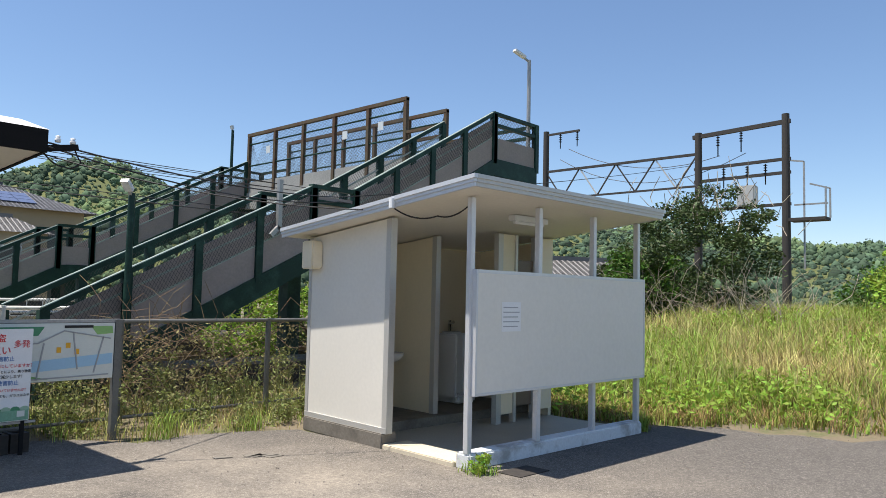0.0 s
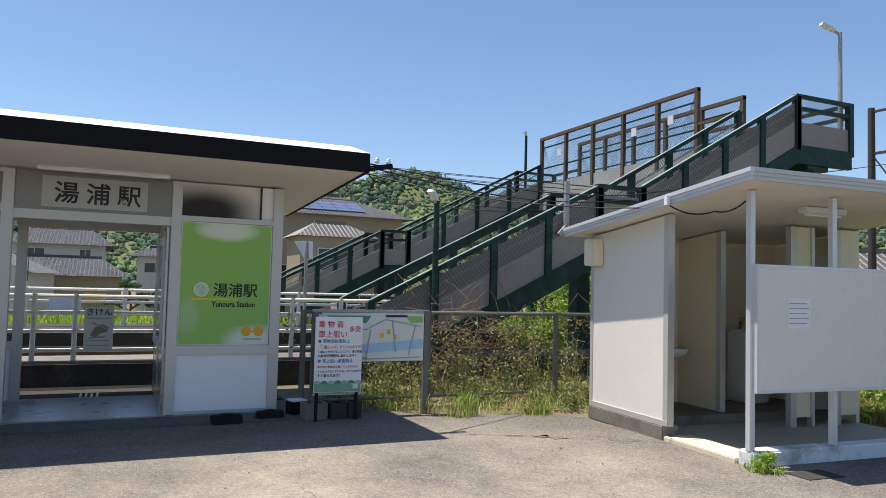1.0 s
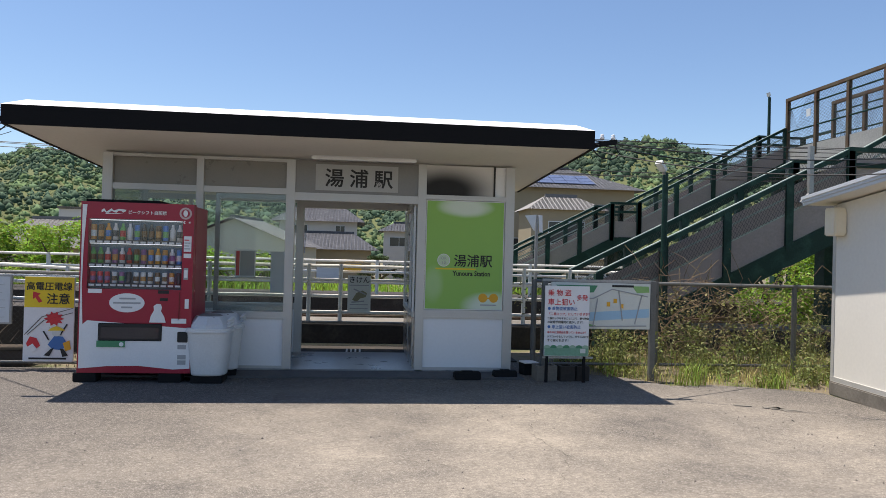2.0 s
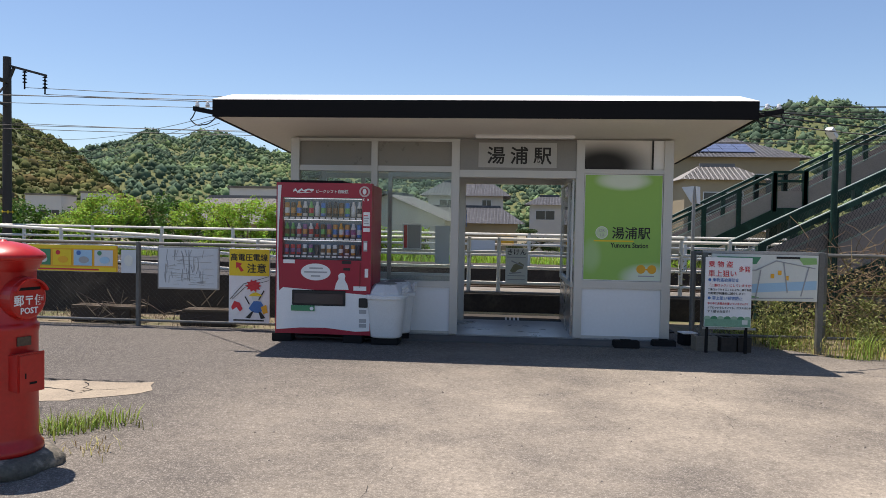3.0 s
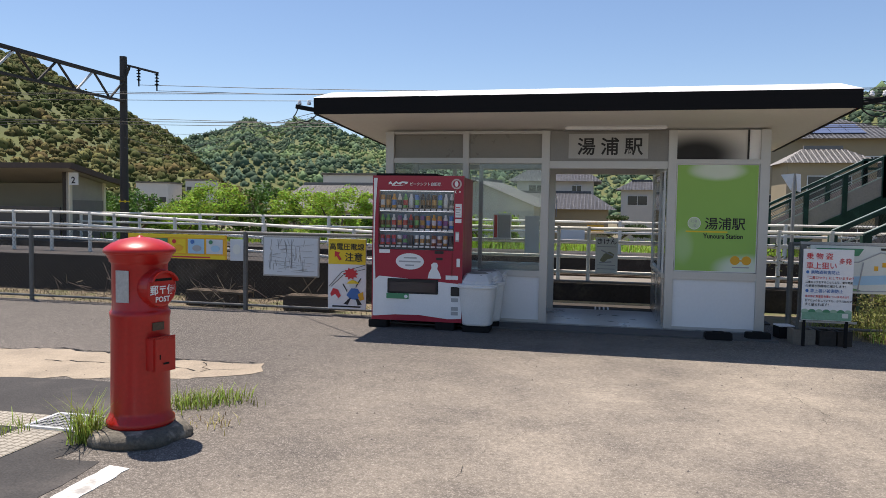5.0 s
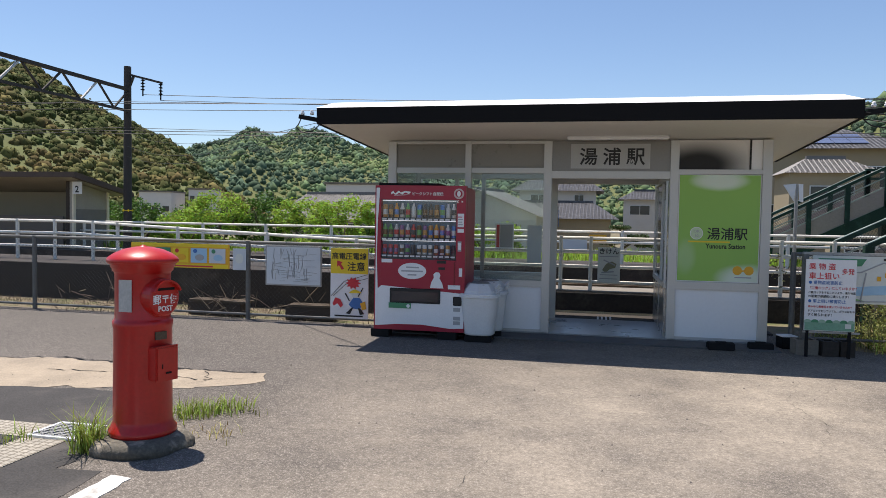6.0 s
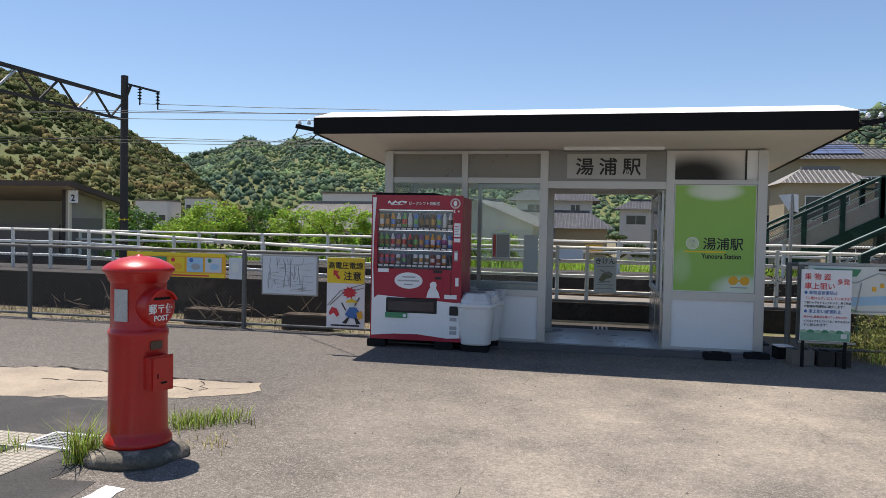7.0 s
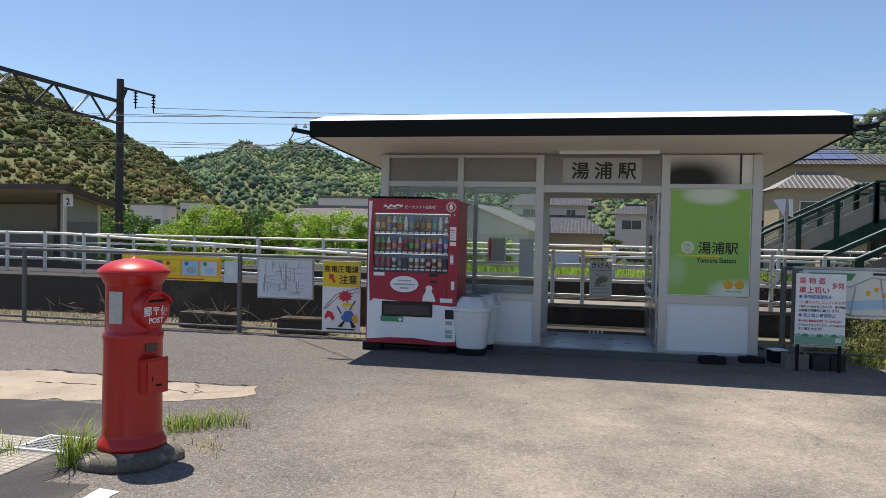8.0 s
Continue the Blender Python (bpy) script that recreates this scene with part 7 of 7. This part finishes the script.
# loose grit along the shaded kerb and the fence
vs, fs = [], []
for i in range(1600):
    if i < 500:
        x, y = rk.uniform(-9, -2.6), rk.gauss(6.95, 0.12)
    elif i < 1000:
        x, y = rk.uniform(-6, 6), rk.uniform(-1, 6.2)
    else:
        x, y = rk.uniform(3.5, 10), rk.uniform(1.5, 6.3)
    s = rk.uniform(0.003, 0.011)
    k = len(vs)
    vs += [(x - s, y - s, 0.011), (x + s, y - s * 0.6, 0.011), (x + s * 0.2, y + s, 0.011), (x, y, 0.012 + s * 1.2)]
    fs += [(k, k + 1, k + 3), (k + 1, k + 2, k + 3), (k + 2, k, k + 3)]
tagged(raw("loose_grit", vs, fs, GRAVEL), "loose grit and small stones on the asphalt", "grit", kind="stuff")
# old timbers and rubble behind the fence
for x, y, w, t in ((-3.6, 7.35, 0.7, 3), (-5.1, 7.45, 0.9, -5)):
    ob = thing("old_timber", (x, y, 0.0), t, "weathered dark sleeper stub lying behind the fence", "timber", "old timbers")
    part("timber", B((-w / 2, w / 2, -0.12, 0.12, 0.0, 0.20), bevel=0.015), WOOD_DARK, ob)
    for i in range(3):
        part("board", B((-w / 2 + 0.05, w / 2 + 0.1, -0.16 + i * 0.1, -0.10 + i * 0.1, 0.20, 0.23)), BARK, ob)

# heaps of dry sticks behind the fence
rs = random.Random(31)
stick_bm = bmesh.new()
for cx, n in ((-4.95, 34), (-3.6, 18), (-6.6, 14), (-7.4, 10)):
    for _ in range(n):
        p = Vector((rs.gauss(cx, 0.28), rs.uniform(7.15, 7.55), rs.uniform(0.02, 0.30)))
        d = Vector((rs.gauss(0, 1), rs.gauss(0, 0.3), rs.gauss(0.25, 0.5))).normalized() * rs.uniform(0.15, 0.5)
        rod(stick_bm, p, p + d, 0.006, 0.004, seg=4, caps=False)
tagged(part("dry_sticks", stick_bm, mat("grey_stick", (0.12, 0.095, 0.07), 0.9, island=0.5)), "heaps of dry sticks behind the fence", "sticks", kind="stuff")
tagged(blades("fence_litter", [(rs.uniform(-12, -2.6), rs.uniform(7.12, 8.2), 0.0, rs.uniform(0.3, 1)) for _ in range(420)], 0.10, mat("dead_grass", (0.17, 0.13, 0.08), 0.9, island=0.5), None, "", 1.6, 0.006, 8, 32, 0.1), "dead grass litter along the wall", "grass", kind="stuff")

# ---- weeds and grass on the near side ----
rg = random.Random(5)
def in_bed(x, y):
    """The weed bed between asphalt and fence, and the strip behind it."""
    edge = float(np.interp(x, [3.3, 3.7, 4.0, 4.5, 5.1, 5.55, 9.0], [7.0, 6.7, 6.3, 6.35, 6.15, 5.9, 5.9]))
    return y > edge


def bed_spots(n, cut, seed, tall):
    """Clumped places in the bed, taller towards the fence."""
    rnd_, out = random.Random(seed), []
    while len(out) < n:
        x, y = rnd_.uniform(3.2, 9.0), rnd_.uniform(5.9, 8.3)
        if not in_bed(x, y) or (5.3 < x < 8.3 and y < 6.0):
            continue
        if noise.noise(Vector((x * 1.5, y * 1.5, seed))) < cut + rnd_.uniform(-0.15, 0.15):
            continue
        back = min(1.0, max(0.0, (y - 6.1) / 1.2))
        out.append((x, y, 0.0, rnd_.uniform(0.35, 1.0) * (0.45 + tall * back)))
    return out


bed = bed_spots(300, 0.02, 6, 0.9)
dry = bed_spots(420, -0.1, 7, 0.7)
tagged(blades("weed_grass", bed, 0.21, GRASS, None, "", 1.1, 0.008, 9, 6, 0.09), "green weeds and grass along the fence", "grass", kind="stuff")
tagged(blades("dry_weeds", dry, 0.24, GRASS_DRY, None, "", 1.1, 0.006, 9, 7, 0.08), "dry yellow weed stalks along the fence", "grass", kind="stuff")
tall = bed_spots(150, -0.05, 8, 1.0)
tagged(blades("weed_stalks", tall, 0.62, mat("weed_stalk", (0.20, 0.22, 0.08), 0.8, island=0.4), None, "", 0.5, 0.007, 7, 8, 0.07), "tall thin weed stalks by the fence", "weeds", kind="stuff")
tagged(leaves("weed_leaves", [(x + rg.gauss(0, 0.05), y, rg.uniform(0.05, 0.55) * s, 0.10) for x, y, _, s in tall for _ in range(4)] + [(x, y, 0.08, 0.10) for x, y, _, s in bed[:110]], 0.026, 16, mat("weed_leaf", (0.20, 0.225, 0.065), 0.7, vary=0.3, scale=1.5, island=0.5, translucent=0.3), None, "", 8), "leafy green weeds along the fence", "weeds", kind="stuff")
# big tufts at the asphalt edge
for x, y, s in ((4.25, 6.25, 0.8), (5.15, 6.15, 0.5)):
    ob = tagged(blades("grass_tuft", [(0, 0, 0, s), (0.12, 0.05, 0, s), (-0.1, 0.06, 0, s * 0.9)], 0.40, GRASS, None, "", 1.1, 0.008, 34, int(s * 50), 0.05), "lush green grass tuft at the asphalt edge", "grass", "grass tufts", kind="stuff")
    ob.matrix_basis = Matrix.Translation((x, y, 0.0))
# tangled dry vine over the fence
vine_bm = bmesh.new()
for i in range(200):
    x, y, z = rg.gauss(4.9, 0.8), rg.uniform(7.15, 8.2), rg.uniform(0.1, 1.1)
    if x < 3.9:
        continue
    p = Vector((x, y, z))
    d = Vector((rg.gauss(0, 1), rg.gauss(0, 0.6), rg.gauss(0.2, 0.8))).normalized()
    for _ in range(3):
        q = p + d * rg.uniform(0.12, 0.3)
        rod(vine_bm, p, q, 0.005, 0.003, seg=3, caps=False)
        p, d = q, (d + Vector((rg.gauss(0, 0.5), rg.gauss(0, 0.5), rg.gauss(-0.15, 0.5)))).normalized()
tagged(part("dry_vine", vine_bm, mat("brown_vine", (0.16, 0.11, 0.06), 0.9, island=0.4)), "tangled dry brown vines behind the fence", "vine", kind="stuff")
tagged(leaves("vine_leaves", [(rg.gauss(5.2, 1.1), rg.uniform(7.2, 8.2), rg.uniform(0.1, 1.0), 0.25) for _ in range(75)], 0.026, 34, mat("dull_leaf", (0.19, 0.165, 0.065), 0.8, island=0.5, translucent=0.2), None, "", 9), "dull brown-green vine leaves behind the fence", "vine", kind="stuff")
# tufts by the post box, the kerb and the drain
for x, y, s, m_, n in ((-2.70, 1.55, 0.62, GRASS, 26), (-2.67, 1.62, 0.46, GRASS, 16), (-2.58, 2.42, 0.42, GRASS, 30), (-2.48, 2.50, 0.40, GRASS, 30), (-2.32, 2.64, 0.36, GRASS, 28), (-2.12, 2.10, 0.2, GRASS_DRY, 10), (5.47, 3.30, 0.32, LEAF_BRIGHT, 30), (8.35, 3.30, 0.5, GRASS, 30), (-3.32, 1.62, 0.3, GRASS, 14)):
    ob = tagged(blades("grass_tuft", [(0, 0, 0.0, 1), (0.06, 0.03, 0.0, 0.9)], (0.42 if s > 0.42 else 0.22) * s + 0.03, m_, None, "", 1.3, 0.0075, n * 2, int(x * 100 + y * 31), 0.028 + 0.055 * (s < 0.45)), "green grass tuft growing from the asphalt", "grass", "grass tufts", kind="stuff")
    ob.matrix_basis = Matrix.Translation((x, y, 0.012))
tagged(leaves("kerb_weed", [(5.47, 3.30, 0.08, 0.09), (5.5, 3.27, 0.14, 0.07)], 0.022, 90, LEAF_BRIGHT, None, "", 10), "leafy weed at the kerb corner", "weeds")
# the bank beyond the toilets
gb, gd = [], []
while len(gb) + len(gd) < 9000:
    x, y = 8.6 + 17 * rg.random() ** 1.6, rg.uniform(-9, 8.4)
    edge = float(np.interp(y, [-6, -1, 1.3, 2.6, 3.3, 4, 8], [14.0, 11.0, 10.05, 9.5, 8.95, 8.5, 8.5]))
    if x < edge + 0.05:
        continue
    z = ground_height(x, y)
    far = min(1.0, (x - edge) / 2.0)
    if noise.noise(Vector((x * 0.35, y * 0.35, 3))) + rg.uniform(-0.45, 0.45) > 0.02:
        gd.append((x, y, z, (0.25 + 0.75 * far) * rg.uniform(0.6, 1.2)))
    else:
        gb.append((x, y, z, (0.25 + 0.75 * far) * rg.uniform(0.6, 1.2)))
tagged(blades("bank_grass", gb, 0.46, GRASS, None, "", 1.2, 0.020, 10, 12, 0.10), "tall green grass on the bank", "grass", kind="stuff")
tagged(blades("bank_dry_grass", gd, 0.44, GRASS_DRY, None, "", 1.2, 0.013, 10, 13, 0.10), "tall dry yellow grass on the bank", "grass", kind="stuff")
tagged(blades("bank_fringe", [(x, y, z, rg.uniform(0.5, 1.1)) for x, y, z, s in gb + gd if s < 0.62 and rg.random() < 0.75], 0.24, mat("brown_fringe_grass", (0.40, 0.27, 0.12), 0.85, island=0.5, translucent=0.25), None, "", 1.5, 0.006, 16, 15, 0.10), "brown dried grass at the edge of the asphalt", "grass", kind="stuff")
tagged(blades("seed_stalks", [(x, y, z, rg.uniform(0.6, 1.1)) for x, y, z, s in (gb + gd)[::5] if s > 0.6], 0.78, mat("seed_stalk", (0.42, 0.40, 0.17), 0.85, island=0.5, translucent=0.3), None, "", 0.7, 0.006, 7, 16, 0.14), "tall pale seed stalks standing out of the bank grass", "grass", kind="stuff")
tagged(leaves("bank_weeds", [(x, y, z + 0.25, 0.28) for x, y, z, s in gb[::7]], 0.04, 26, LEAF_BRIGHT, None, "", 14), "bright leafy weeds on the bank", "weeds", kind="stuff")
# dark overgrown thicket with bare stems
TH = thing("thicket", (19.2, 6.7, 0.6), 0, "dark overgrown thicket with pale bare stems", "bush")
leaves("foliage", clump_cloud(0.0, 0.6, 1.9, 2.0, 1.9, 1.75, 110, 0.36, 41), 0.055, 130, LEAF_DARK, TH, seed=41)
leaves("upper_foliage", clump_cloud(0.4, 0.1, 3.2, 1.3, 1.2, 0.75, 26, 0.30, 42), 0.05, 120, LEAF_DARK, TH, seed=42)
leaves("side_foliage", clump_cloud(-0.6, 1.9, 1.1, 1.4, 1.2, 1.1, 50, 0.42, 43), 0.07, 120, LEAF, TH, seed=43)
stem_bm = bmesh.new()
for i in range(150):
    p = Vector((rg.gauss(-1.3, 0.5), rg.uniform(-2.3, 2.0), rg.uniform(-0.3, 0.4)))
    d = Vector((rg.gauss(-0.1, 0.3), rg.gauss(0, 0.45), 1)).normalized()
    r = rg.uniform(0.010, 0.02)
    for k in range(5):
        q = p + d * rg.uniform(0.25, 0.5)
        rod(stem_bm, p, q, r, r * 0.75, seg=4, caps=False)
        p, r = q, r * 0.75
        d = (d + Vector((rg.gauss(0, 0.25), rg.gauss(0, 0.3), rg.gauss(-0.12, 0.15)))).normalized()
for i in range(60):
    p = Vector((rg.gauss(0.2, 0.8), rg.gauss(0.2, 0.9), rg.uniform(2.6, 3.6)))
    d = Vector((rg.gauss(0, 0.6), rg.gauss(0, 0.6), 1)).normalized()
    for k in range(3):
        q = p + d * rg.uniform(0.15, 0.4)
        rod(stem_bm, p, q, 0.012, 0.007, seg=4, caps=False)
        p, d = q, (d + Vector((rg.gauss(0, 0.3), rg.gauss(0, 0.3), 0))).normalized()
part("bare_stem_tangle", stem_bm, BARE, TH, "pale bare twigs")
for x, y, rz, m_, sd in ((18.4, 1.6, 1.0, LEAF_BRIGHT, 44), (20.3, 1.2, 1.25, LEAF_BRIGHT, 45), (17.0, 0.2, 0.7, LEAF_BRIGHT, 46), (22.0, 3.0, 0.8, LEAF, 47)):
    bush("bush", (x, y, ground_height(x, y) - 0.1), 1.5, 1.5, rz, 60, 0.42, 0.05, 170, m_, "bright green leafy mound on the bank", sd)
bush("bush", (24.0, 11.5, 0.2), 1.8, 2.0, 1.4, 50, 0.5, 0.10, 60, LEAF_DARK, "dark green bush behind the thicket", 48)
house((30.0, 17.5, 0), -30, 6.0, 5.0, 2.2, 3.3, WALL_GREY, TILE_LIGHT, "low house with pale grey roof beyond the bank")
